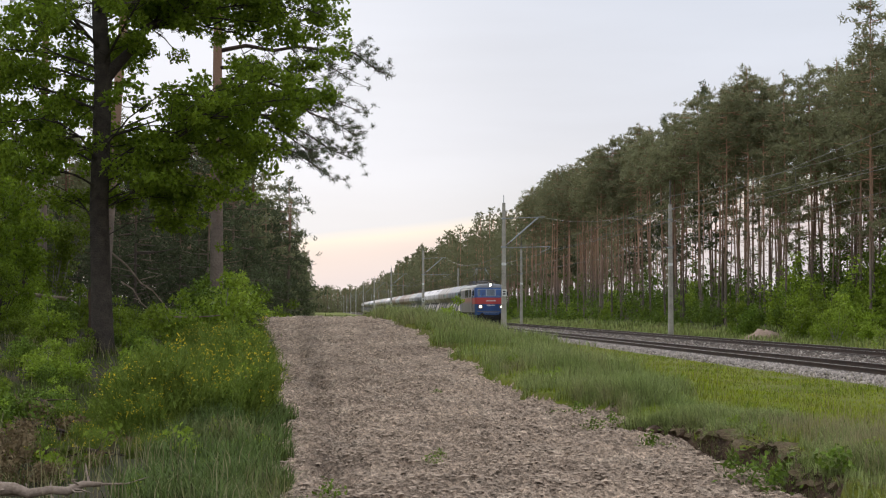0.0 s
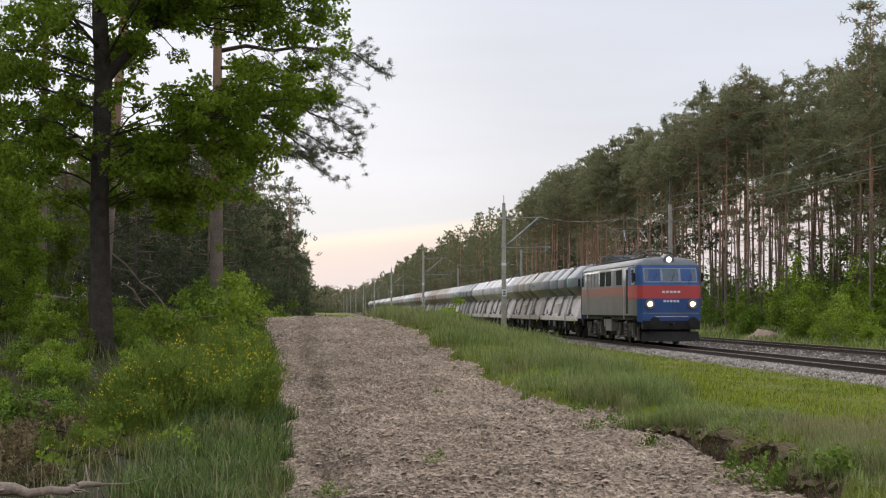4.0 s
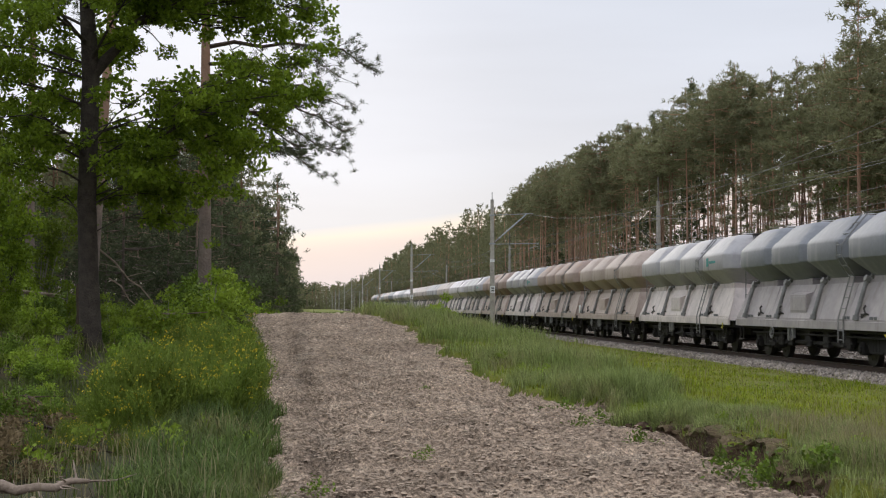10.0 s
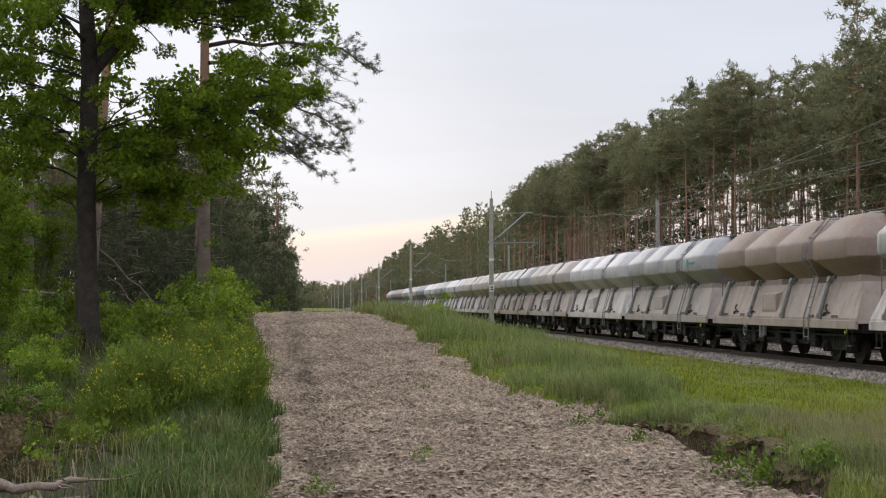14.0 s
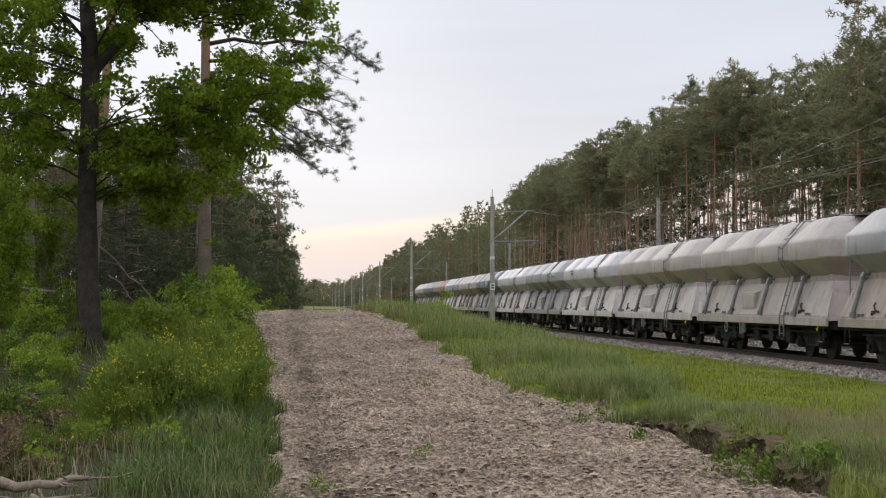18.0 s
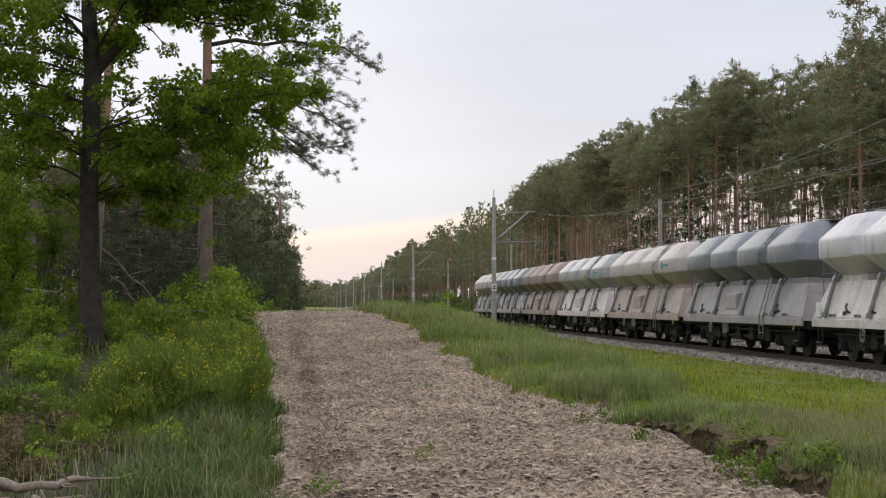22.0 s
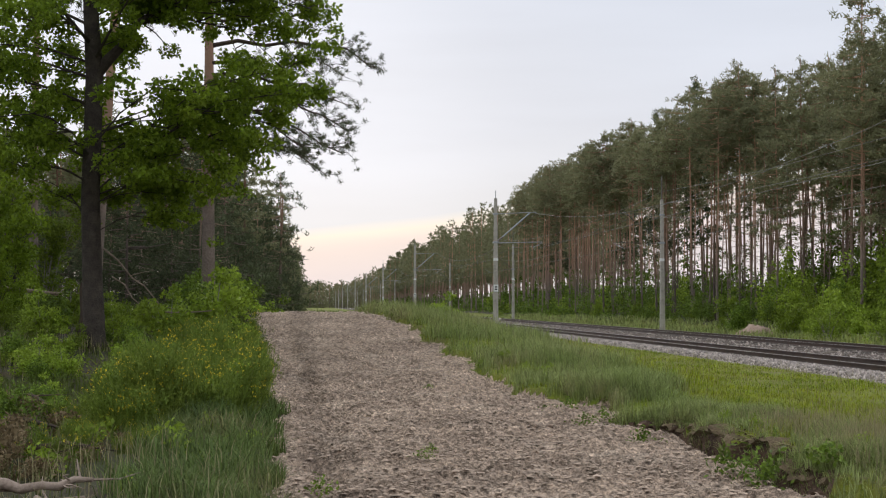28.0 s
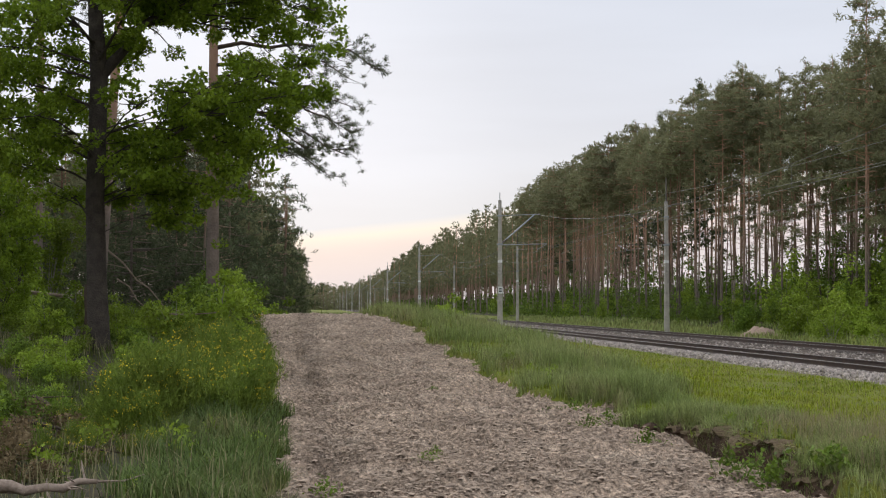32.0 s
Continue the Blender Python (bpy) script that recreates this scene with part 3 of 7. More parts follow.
def catenary_pole(x, y, arm, signs):
    """A tapered concrete pole with its bracket over the track on the side arm (1 or -1)."""
    p = thing("catenary_pole", "weathered grey concrete catenary pole beside the track", "pole", pose(x, y, 0), "catenary poles")
    w0, w1 = 0.19, 0.115
    sh = Shape()
    sh.loft([[(a * w, b * w * 0.8, z) for a, b in ((-1, -0.7), (-0.7, -1), (0.7, -1), (1, -0.7), (1, 0.7), (0.7, 1), (-0.7, 1), (-1, 0.7))] for z, w in ((-0.7, w0), (POLE_TOP, w1))])
    part("shaft", sh, M_CONCRETE, p)
    steel, thick = (M_GALV, 0.055) if arm > 0 else (M_PATINA, 0.03)
    reach = TRACK_A - POLE_A if arm > 0 else POLE_B - TRACK_B
    b = part("bracket_tube", Shape().tube([(arm * 0.15, 0, 6.15), (arm * (reach * 0.86), 0, 8.15)], thick, 8), steel, p, "inclined galvanised bracket tube" if arm > 0 else "thin dark bracket tube")
    part("insulator", Shape().tube([(arm * (0.12 + 0.05 * k), 0, 6.13 + 0.038 * k) for k in range(9)], [0.03, 0.085] * 4 + [0.03], 8), M_PORC, b, "ribbed brown insulator")
    part("top_tube", Shape().tube([(arm * 0.12, 0, 8.1), (arm * (reach + 0.1), 0, 8.22)], thick * 0.5, 6), steel, p)
    s = part("steady_tube", Shape().tube([(arm * 0.15, 0, 6.02), (arm * (reach + 0.5), 0, 6.1)], thick * 0.55, 6), steel, p)
    part("registration_arm", Shape().tube([(arm * (reach + 0.5), 0, 6.05), (arm * (reach - 0.2), 0, 5.68)], 0.02, 6), M_GALV, s)
    part("clamp", Shape().box(-0.2, 0.2, -0.16, 0.16, 6.0, 6.12, 0.01), M_GALV, p)
    part("clamp", Shape().box(-0.17, 0.17, -0.14, 0.14, 8.03, 8.13, 0.01), M_GALV, p)
    part("top_spike", Shape().tube([(0, 0, POLE_TOP - 0.05), (0, 0, POLE_TOP + (0.55 if arm > 0 else 1.7))], 0.03 if arm > 0 else 0.05, 6), steel, p)
    if arm < 0:
        part("feeder_arm", Shape().box(-arm * 0.32 if arm > 0 else 0.0, 0.0 if arm > 0 else 0.32, -0.03, 0.03, 8.8, 8.86), M_GALV, p)
        part("feeder_insulator", Shape().tube([(-arm * 0.25, 0, 8.82 + 0.02 * k) for k in range(5)], [0.03, 0.06, 0.03, 0.06, 0.03], 7), M_PORC, p)
    if signs:
        q = part("number_plate", Shape().box(-0.17, 0.17, -0.2, -0.175, 2.55, 3.05, 0.004), M_WHITEP, p, "white plate with dark bars")
        for z in (2.67, 2.84):
            part("bar", Shape().box(-0.09, 0.09, -0.206, -0.2, z, z + 0.1), M_BLACKP, q)
    part("paint_band", Shape().loft([[(a * w, b * w * 0.8, z) for a, b in ((-1, -0.7), (-0.7, -1), (0.7, -1), (1, -0.7), (1, 0.7), (0.7, 1), (-0.7, 1), (-1, 0.7))] for z, w in ((4.75, 0.155), (4.95, 0.153))]), M_WHITEP, p, "white painted band")
    return p


for py in POLE_Y:
    catenary_pole(POLE_A, py, 1, True)
    catenary_pole(POLE_B, 182.3 if py == 186.0 else 267.0 if py == 270.0 else py, -1, False)


def wire(name, label, pts_of, r=0.011):
    ends = (-70.0,) + POLE_Y
    pts = [pts_of(a + (b - a) * k / 8, k / 8) for a, b in zip(ends, ends[1:]) for k in range(8)]
    return tagged(part(name, Shape().tube(pts, r, 5, False), M_WIRE), label, "overhead wire", "overhead wires")


for cx in (TRACK_A, TRACK_B):
    wire("contact_wire", "taut bronze contact wire over the track", lambda y, k: (cx, y, 5.6), 0.011)
    wire("messenger_wire", "sagging messenger wire carrying the contact wire", lambda y, k: (cx, y, 8.15 - 4 * 2.0 * k * (1 - k)), 0.011)
    sh = Shape()
    ends = (-70.0,) + POLE_Y
    for a, b in zip(ends, ends[1:]):
        for q in range(1, 9):
            k = q / 9
            sh.tube([(cx, a + (b - a) * k, 5.6), (cx, a + (b - a) * k, 8.15 - 8 * k * (1 - k))], 0.006, 4, False)
    tagged(part("dropper_wires", sh, M_WIRE), "thin droppers between messenger and contact wire", "overhead wire", kind="stuff")
for px, pz in ((POLE_B + 0.25, 8.9), (POLE_B, 9.76)):
    wire("feeder_wire", "sagging feeder wire along the pole tops", lambda y, k: (px, y, pz - 4 * 0.8 * k * (1 - k)), 0.013)


# ---- the train ----
SPEED, PITCH, WAGONS = 17.66, 14.62, 25
FIRST = 152.94  # where the first wagon begins at the start
WAGON_TONES = {
    "white": mat("white_tank_paint", (0.635, 0.586, 0.599), (0.495, 0.458, 0.475), 0.58, 0.7, 8, 0.08, vary=0.06, third=(0.382, 0.338, 0.334), streak=True),
    "grey": mat("grey_tank_paint", (0.205, 0.21, 0.232), (0.16, 0.164, 0.18), 0.58, 0.7, 8, 0.08, vary=0.06, third=(0.27, 0.265, 0.275), streak=True),
    "dusty": mat("dust_grey_tank_paint", (0.37, 0.325, 0.30), (0.29, 0.255, 0.24), 0.62, 0.7, 8, 0.08, vary=0.06, third=(0.42, 0.375, 0.345), streak=True),
    "pale": mat("pale_bluish_tank_paint", (0.407, 0.381, 0.384), (0.320, 0.309, 0.316), 0.58, 0.7, 8, 0.08, vary=0.06, third=(0.235, 0.222, 0.226), streak=True),
    "cream": mat("dusty_cream_tank_paint", (0.517, 0.443, 0.406), (0.409, 0.347, 0.318), 0.65, 0.7, 8, 0.08, vary=0.06, third=(0.328, 0.274, 0.247), streak=True),
    "beige": mat("dust_beige_tank_paint", (0.426, 0.339, 0.287), (0.328, 0.258, 0.222), 0.7, 0.7, 8, 0.08, vary=0.06, third=(0.273, 0.202, 0.167), streak=True),
    "brown": mat("rusty_brown_tank_paint", (0.328, 0.241, 0.200), (0.236, 0.170, 0.140), 0.7, 0.7, 8, 0.08, vary=0.06, third=(0.36, 0.215, 0.125), streak=True),
}
SKIRT_TONES = {
    "white": mat("dusty_white_skirt", (0.707, 0.617, 0.580), (0.535, 0.466, 0.439), 0.7, 0.9, 6, 0.1, vary=0.08, third=(0.343, 0.284, 0.261), streak=True),
    "cream": mat("dusty_cream_skirt", (0.518, 0.435, 0.389), (0.398, 0.333, 0.299), 0.7, 0.9, 6, 0.1, vary=0.08, third=(0.278, 0.214, 0.179), streak=True),
    "grey": mat("dusty_grey_skirt", (0.417, 0.370, 0.365), (0.314, 0.279, 0.276), 0.7, 0.9, 6, 0.1, vary=0.08, third=(0.241, 0.206, 0.194), streak=True),
    "beige": mat("dusty_beige_skirt", (0.453, 0.362, 0.309), (0.352, 0.274, 0.235), 0.7, 0.9, 6, 0.1, vary=0.08, third=(0.250, 0.177, 0.142), streak=True),
}
M_TEAL = mat("teal_mark_paint", (0.03, 0.30, 0.27), (0.04, 0.24, 0.22), 0.6, 3, 20, 0)
M_YELLOW = mat("yellow_mark_paint", (0.62, 0.55, 0.05), (0.5, 0.42, 0.05), 0.6, 3, 20, 0)
M_RUSTP = mat("brown_placard_paint", (0.26, 0.14, 0.05), (0.42, 0.28, 0.08), 0.6, 6, 30, 0)
M_MARK = mat("dark_stencil_paint", (0.10, 0.10, 0.11), (0.14, 0.14, 0.14), 0.7, 3, 20, 0)


def rounded(hx, hy, z, corner, seg=5):
    """A ring of a rounded oblong, half sizes hx and hy."""
    c = min(hx, hy) * corner
    out = []
    for qx, qy, a0 in ((1, 1, 0), (-1, 1, 90), (-1, -1, 180), (1, -1, 270)):
        for k in range(seg + 1):
            a = radians(a0 + 90 * k / seg)
            out.append((qx * (hx - c) + c * math.cos(a), qy * (hy - c) + c * math.sin(a), z))
    return out


def pod_shape():
    levels = ((2.15, 0.72, 0.78, 0.7), (2.80, 1.38, 1.50, 0.36), (2.89, 1.465, 1.61, 0.32), (2.94, 1.48, 1.64, 0.31), (3.38, 1.48, 1.64, 0.31), (3.44, 1.465, 1.625, 0.31), (3.52, 1.41, 1.58, 0.33), (3.97, 0.97, 1.20, 0.42), (4.07, 0.86, 1.08, 0.46), (4.12, 0.72, 0.95, 0.5), (4.145, 0.4, 0.6, 0.6))
    return Shape().loft([rounded(hx, hy, z, c) for z, hx, hy, c in levels])


POD = {k: mesh_of("pod", pod_shape(), m, 22) for k, m in WAGON_TONES.items()}
PODS_Y = (-4.935, -1.645, 1.645, 4.935)


def wheelset_mesh(r):
    sh = Shape()
    for s in (-0.7525, 0.7525):
        sh.tube([(s - 0.065, 0, 0), (s - 0.05, 0, 0), (s + 0.065, 0, 0)] if s < 0 else [(s - 0.065, 0, 0), (s + 0.05, 0, 0), (s + 0.065, 0, 0)], [r, r, r], 22)
        q = 1 if s > 0 else -1
        sh.tube([(s - q * 0.085, 0, 0), (s - q * 0.06, 0, 0)], r + 0.03, 22)
        sh.tube([(s + q * 0.06, 0, 0), (s + q * 0.12, 0, 0)], 0.14, 10)
        for k in range(6):
            a = k * math.pi / 3
            sh.tube([(s + q * 0.066, 0.27 * math.cos(a), 0.27 * math.sin(a)), (s + q * 0.075, 0.27 * math.cos(a), 0.27 * math.sin(a))], 0.05, 6)
    sh.tube([(-1.08, 0, 0), (1.08, 0, 0)], 0.075, 10)
    return mesh_of("wheelset", sh, M_WHEEL, 40)


WHEELS = wheelset_mesh(0.46)
WHEELS_L = wheelset_mesh(0.625)


def bogie_shape(half, r):
    sh = Shape()
    for s in (-1, 1):
        x = s * 1.02
        prof = [(-half - 0.45, 0.62), (-half - 0.42, 0.78), (-0.65, 0.80), (-0.4, 0.92), (0.4, 0.92), (0.65, 0.80), (half + 0.42, 0.78), (half + 0.45, 0.62), (half - 0.3, 0.58), (0.45, 0.36), (-0.45, 0.36), (-half + 0.3, 0.58)]
        sh.loft([[(x - 0.06, y, z) for y, z in prof], [(x + 0.06, y, z) for y, z in prof]])
        for y in (-half, half):
            sh.box(x - 0.13, x + 0.13, y - 0.15, y + 0.15, r - 0.16, r + 0.2, 0.03)
            sh.tube([(x + s * 0.12, y, r), (x + s * 0.18, y, r)], 0.1, 10)
        for y in (-0.22, 0.0, 0.22):
            sh.tube([(x, y, 0.42), (x, y, 0.8)], 0.08, 8)
    sh.box(-1.0, 1.0, -0.2, 0.2, 0.5, 0.9, 0.03)
    return sh


BOGIE = mesh_of("bogie_frame", bogie_shape(0.9, 0.46), M_UNDER)


def hopper_wagon(tone, skirt, index, logo):
    tone_word = {"white": "dusty white", "grey": "dark bluish-grey", "dusty": "dust-covered grey", "pale": "pale bluish-grey", "cream": "dusty cream-white", "beige": "dust-stained beige", "brown": "rust-stained brown"}[tone]
    w = thing("hopper_wagon", tone_word + " four-pod cement hopper wagon on the rails", "freight wagon", None, "hopper wagons")
    rnd = random.Random(index)
    for y in PODS_Y:
        p = part("pod", POD[tone], None, w, at=pose(0, y, 0))
        part("hatch", HATCH, None, p)
    body = part("skirt", SKIRT[skirt], None, w, "sloping plate skirt with dust streaks")
    for s in (-1, 1):
        for k, y in enumerate(PODS_Y):
            part("discharge_pipe", PIPE_L if s < 0 else PIPE_R, None, w, at=pose(0, y + 0.8, 0))
        part("ladder", LADDER_L if s < 0 else LADDER_R, None, w, at=pose(0, -3.05, 0))
        part("panel_box", BOX[s, skirt], None, w, at=pose(0, 0.75, 0))
        part("brake_wheel", VALVE, None, w, at=pose(s * 1.5, 2.9, 0.8))
        part("valve_gear", GEAR, None, w, at=pose(s * 1.42, 1.3, 0.78))
        for y in (-6.3, 6.3):
            part("shunter_step", STEP, None, w, at=pose(s * 1.42, y, 0))
        part("hook", HOOK_Y, None, w, at=pose(s * 1.48, -6.2, 0.98))
        for y in (-4.6, 2.3, 4.2):
            part("lever", LEVER, None, w, "dark discharge lever", at=pose(s * 1.37, y + 0.3 * rnd.random(), 1.42, 0, 0, 0 if s < 0 else 180))
        if index % 4 == 2:
            part("label_plate", PLATE, None, w, "white label plate", at=pose(s * 1.47, 6.3, 1.25))
        for y in (-5.2, -3.3, 3.4, 5.3):
            part("stencil", STENCIL, None, body, at=pose(s * (1.432), y, 1.2))
    if index == 16:
        for y in (-2.9, 3.6):
            part("lettering", LETTERS, None, w, "dark lettering as plain bars", at=pose(-1.486, y, 3.25))
    if logo:
        part("logo_mark", LOGO, None, w, "teal company mark as plain shapes", at=pose(-1.486, PODS_Y[0] + 0.2, 3.2))
    if index == 21:
        part("placard", PLACARD, None, w, "small brown and yellow placard", at=pose(-1.487, PODS_Y[1] - 0.5, 3.05))
    part("underframe", UNDER, None, w)
    part("catwalk", CATWALK, None, w)
    for y in (-6.78, 6.78):
        q = -1 if y < 0 else 1
        for x in (-0.875, 0.875):
            part("buffer", BUFFER, None, w, at=pose(x, y, 1.05, 0, 0, 0 if q > 0 else 180))
        part("coupling", HOOK, None, w, at=pose(0, y, 1.0, 0, 0, 0 if q > 0 else 180))
        part("end_ladder", END_LADDER, None, w, at=pose(-0.9 * q, q * 6.86, 0))
    for q in (-1, 1):
        part("brake_tank", TANK, None, w, at=pose(q * 0.6, -q, 0.7))
    for y in (-4.5, 4.5):
        b = part("bogie", BOGIE, None, w, at=pose(0, y, 0))
        for a in (-0.9, 0.9):
            part("wheelset", WHEELS, None, b, at=pose(0, a, 0.46))
    return w


def skirt_mesh(m):
    """The tent-like plate body under the pods, with ribs and a lower edge beam."""
    sh = Shape()
    L = 6.85
    prof = [(-1.43, 1.12), (-1.43, 1.26), (-1.06, 2.25), (1.06, 2.25), (1.43, 1.26), (1.43, 1.12)]
    slant = lambda z: 0.42 * max(0.0, z - 1.26) / 0.99
    sh.loft([[(x, -L + slant(z), z) for x, z in prof], [(x, -L + 0.6, z) for x, z in prof], [(x, L - 0.6, z) for x, z in prof], [(x, L - slant(z), z) for x, z in prof]])
    for s in (-1, 1):
        sh.box(s * 1.44 - 0.03, s * 1.44 + 0.03, -L - 0.02, L + 0.02, 0.97, 1.2, 0.008)
        for y in (-6.4, -3.29, 0.0, 3.29, 6.4):
            sh.loft([[(s * 1.45, y - 0.03, 1.2), (s * 1.45, y + 0.03, 1.2), (s * 1.40, y + 0.03, 1.2), (s * 1.40, y - 0.03, 1.2)], [(s * 1.09, y - 0.03, 2.23), (s * 1.09, y + 0.03, 2.23), (s * 1.03, y + 0.03, 2.23), (s * 1.03, y - 0.03, 2.23)]])
    for y in PODS_Y:
        sh.box(-0.99, 0.99, y - 1.05, y + 1.05, 2.23, 2.44, 0.02)
    return mesh_of("skirt", sh, m)


SKIRT = {k: skirt_mesh(m) for k, m in SKIRT_TONES.items()}


def side_pipe(s):
    sh = Shape().tube([(s * 0.85, 0, 2.3), (s * 1.05, 0, 2.44), (s * 1.16, 0, 2.36), (s * 1.45, 0.02, 1.42), (s * 1.48, 0.02, 1.3)], 0.062, 8)
    sh.tube([(s * 1.46, 0.02, 1.36), (s * 1.49, 0.02, 1.24)], 0.1, 8)
    sh.tube([(s * 1.08, 0.01, 2.3), (s * 1.22, 0.01, 2.36)], 0.1, 8)
    return mesh_of("discharge_pipe", sh, M_PIPE, 50)


def side_ladder(s):
    sh = Shape()
    for y in (-0.2, 0.2):
        sh.tube([(s * 1.5, y, 0.62), (s * 1.5, y, 1.25), (s * 1.16, y, 2.4), (s * 1.52, y, 2.95), (s * 1.52, y, 3.3), (s * 0.8, y, 4.12)], 0.02, 5)
    pts = [(1.5, 0.7), (1.5, 0.95), (1.48, 1.25), (1.40, 1.55), (1.31, 1.85), (1.22, 2.15), (1.2, 2.45), (1.38, 2.72), (1.52, 3.0), (1.52, 3.28), (1.32, 3.58), (1.06, 3.88)]
    for x, z in pts:
        sh.tube([(s * x, -0.2, z), (s * x, 0.2, z)], 0.015, 5)
    return mesh_of("ladder", sh, M_PIPE)


def side_box(s, m):
    sh = Shape().loft([[(s * 1.385, y, 1.42), (s * 1.385, y, 1.95), (s * 1.15, y, 2.03), (s * 1.32, y, 1.42)] for y in (-0.7, 0.7)])
    sh.box(s * 1.385 - 0.012, s * 1.385 + 0.012, -0.64, 0.64, 1.48, 1.9, 0.005)
    return mesh_of("panel_box", sh, m)


def under_mesh():
    sh = Shape()
    for s in (-1, 1):
        sh.box(s * 1.2 - 0.08, s * 1.2 + 0.08, -6.8, 6.8, 0.88, 1.1, 0.01)
        for y in (-2.3, -0.9, 0.9, 2.3):
            sh.box(s * 0.95 - 0.12, s * 0.95 + 0.12, y - 0.2, y + 0.2, 0.55, 0.95, 0.03)
    sh.box(-0.72, 0.72, -3.2, 3.2, 0.42, 1.02, 0.03)
    sh.box(-0.6, 0.6, -6.6, 6.6, 0.62, 1.0, 0.03)
    for y in (-6.7, -4.1, -1.5, 1.5, 4.1, 6.7):
        sh.box(-1.2, 1.2, y - 0.12, y + 0.12, 0.86, 1.08, 0.01)
    for y in PODS_Y:
        sh.tube([(0, y, 0.5), (0, y, 1.1)], [0.25, 0.5], 10)
    for y in PODS_Y[1:3]:
        sh.loft([[(q * w, y + p * l, z) for q, p in ((-1, -1), (1, -1), (1, 1), (-1, 1))] for z, w, l in ((0.34, 0.55, 0.45), (0.62, 1.05, 0.75), (1.0, 1.15, 1.2))])
    for s in (-1, 1):
        sh.box(s * 1.12 - 0.05, s * 1.12 + 0.05, -3.1, 3.1, 0.5, 0.6, 0.01)
        for y in (-2.9, -1.2, 0.3, 1.9, 2.8):
            sh.box(s * 1.18 - 0.08, s * 1.18 + 0.08, y - 0.22, y + 0.22, 0.42, 0.9, 0.03)
            sh.tube([(s * 1.22, y - 0.3, 0.62), (s * 1.26, y + 0.35, 0.5)], 0.035, 5)
    sh.tube([(-1.25, -5.6, 0.78), (-1.25, 5.6, 0.78)], 0.03, 6)
    for y in (-2.9, 3.2):
        for s in (-1, 1):
            sh.box(s * 1.4 - 0.04, s * 1.4 + 0.04, y - 0.18, y + 0.18, 0.5, 0.54)
            for q in (-0.16, 0.16):
                sh.tube([(s * 1.4, y + q, 0.5), (s * 1.38, y + q, 1.05)], 0.015, 4)
    return mesh_of("underframe", sh, M_UNDER)


def catwalk_mesh():
    sh = Shape().box(-0.3, 0.3, -6.4, 6.4, 4.13, 4.16)
    for k in range(9):
        y = -6.4 + k * 1.6
        for s in (-0.42, 0.42):
            sh.tube([(s, y, 4.0), (s, y, 4.22)], 0.012, 4)
    for s in (-0.42, 0.42):
        sh.tube([(s, -6.4, 4.22), (s, 6.4, 4.22)], 0.012, 4)
    return mesh_of("catwalk", sh, M_PATINA)


def hatch_mesh():
    sh = Shape().tube([(0.0, 0, 4.0), (0.0, 0, 4.17)], 0.3, 14)
    sh.tube([(0.0, 0, 4.17), (0.0, 0, 4.22)], [0.36, 0.28], 14)
    return mesh_of("hatch", sh, M_PIPE, 40)


PIPE_L, PIPE_R, LADDER_L, LADDER_R, BOX = side_pipe(-1), side_pipe(1), side_ladder(-1), side_ladder(1), {(q, k): side_box(q, m) for q in (-1, 1) for k, m in SKIRT_TONES.items()}
UNDER, CATWALK, HATCH = under_mesh(), catwalk_mesh(), hatch_mesh()
BUFFER = mesh_of("buffer", Shape().tube([(0, -0.05, 0), (0, 0.2, 0)], 0.1, 10).tube([(0, 0.2, 0), (0, 0.44, 0)], 0.075, 10).tube([(0, 0.44, 0), (0, 0.52, 0)], [0.23, 0.24], 14), M_UNDER, 40)
HOOK = mesh_of("coupling", Shape().tube([(0, 0, 0), (0, 0.35, 0)], 0.06, 6).tube([(0, 0.35, 0.06), (0, 0.45, -0.05), (0, 0.4, -0.3)], 0.035, 6), M_UNDER)
END_LADDER = mesh_of("end_ladder", Shape().tube([(-0.2, 0.05, 1.0), (-0.2, 0.0, 3.6)], 0.02, 5).tube([(0.2, 0.05, 1.0), (0.2, 0.0, 3.6)], 0.02, 5).tube([(-0.2, 0.04, 1.5), (0.2, 0.04, 1.5)], 0.015, 5).tube([(-0.2, 0.03, 2.0), (0.2, 0.03, 2.0)], 0.015, 5).tube([(-0.2, 0.02, 2.5), (0.2, 0.02, 2.5)], 0.015, 5).tube([(-0.2, 0.01, 3.0), (0.2, 0.01, 3.0)], 0.015, 5), M_PIPE)
TANK = mesh_of("brake_tank", Shape().tube([(0, -0.6, 0), (0, -0.55, 0), (0, 0.55, 0), (0, 0.6, 0)], [0.14, 0.2, 0.2, 0.14], 12), M_UNDER, 40)
VALVE = mesh_of("brake_wheel", Shape().tube([(0, 0.17 * math.cos(k * 0.5236), 0.17 * math.sin(k * 0.5236)) for k in range(13)], 0.022, 5).tube([(0, -0.17, 0), (0, 0.17, 0)], 0.012, 4).tube([(0, 0, -0.17), (0, 0, 0.17)], 0.012, 4), M_PIPE, 40)
GEAR = mesh_of("valve_gear", Shape().box(-0.05, 0.05, -0.28, -0.2, -0.12, 0.2, 0.01).box(-0.05, 0.05, 0.1, 0.18, -0.2, 0.2, 0.01).tube([(0, -0.24, -0.1), (0.02, 0.0, -0.16), (0, 0.14, -0.05)], 0.025, 5).tube([(0, 0.14, 0.1), (0.02, 0.34, 0.02)], 0.03, 5), M_PIPE)
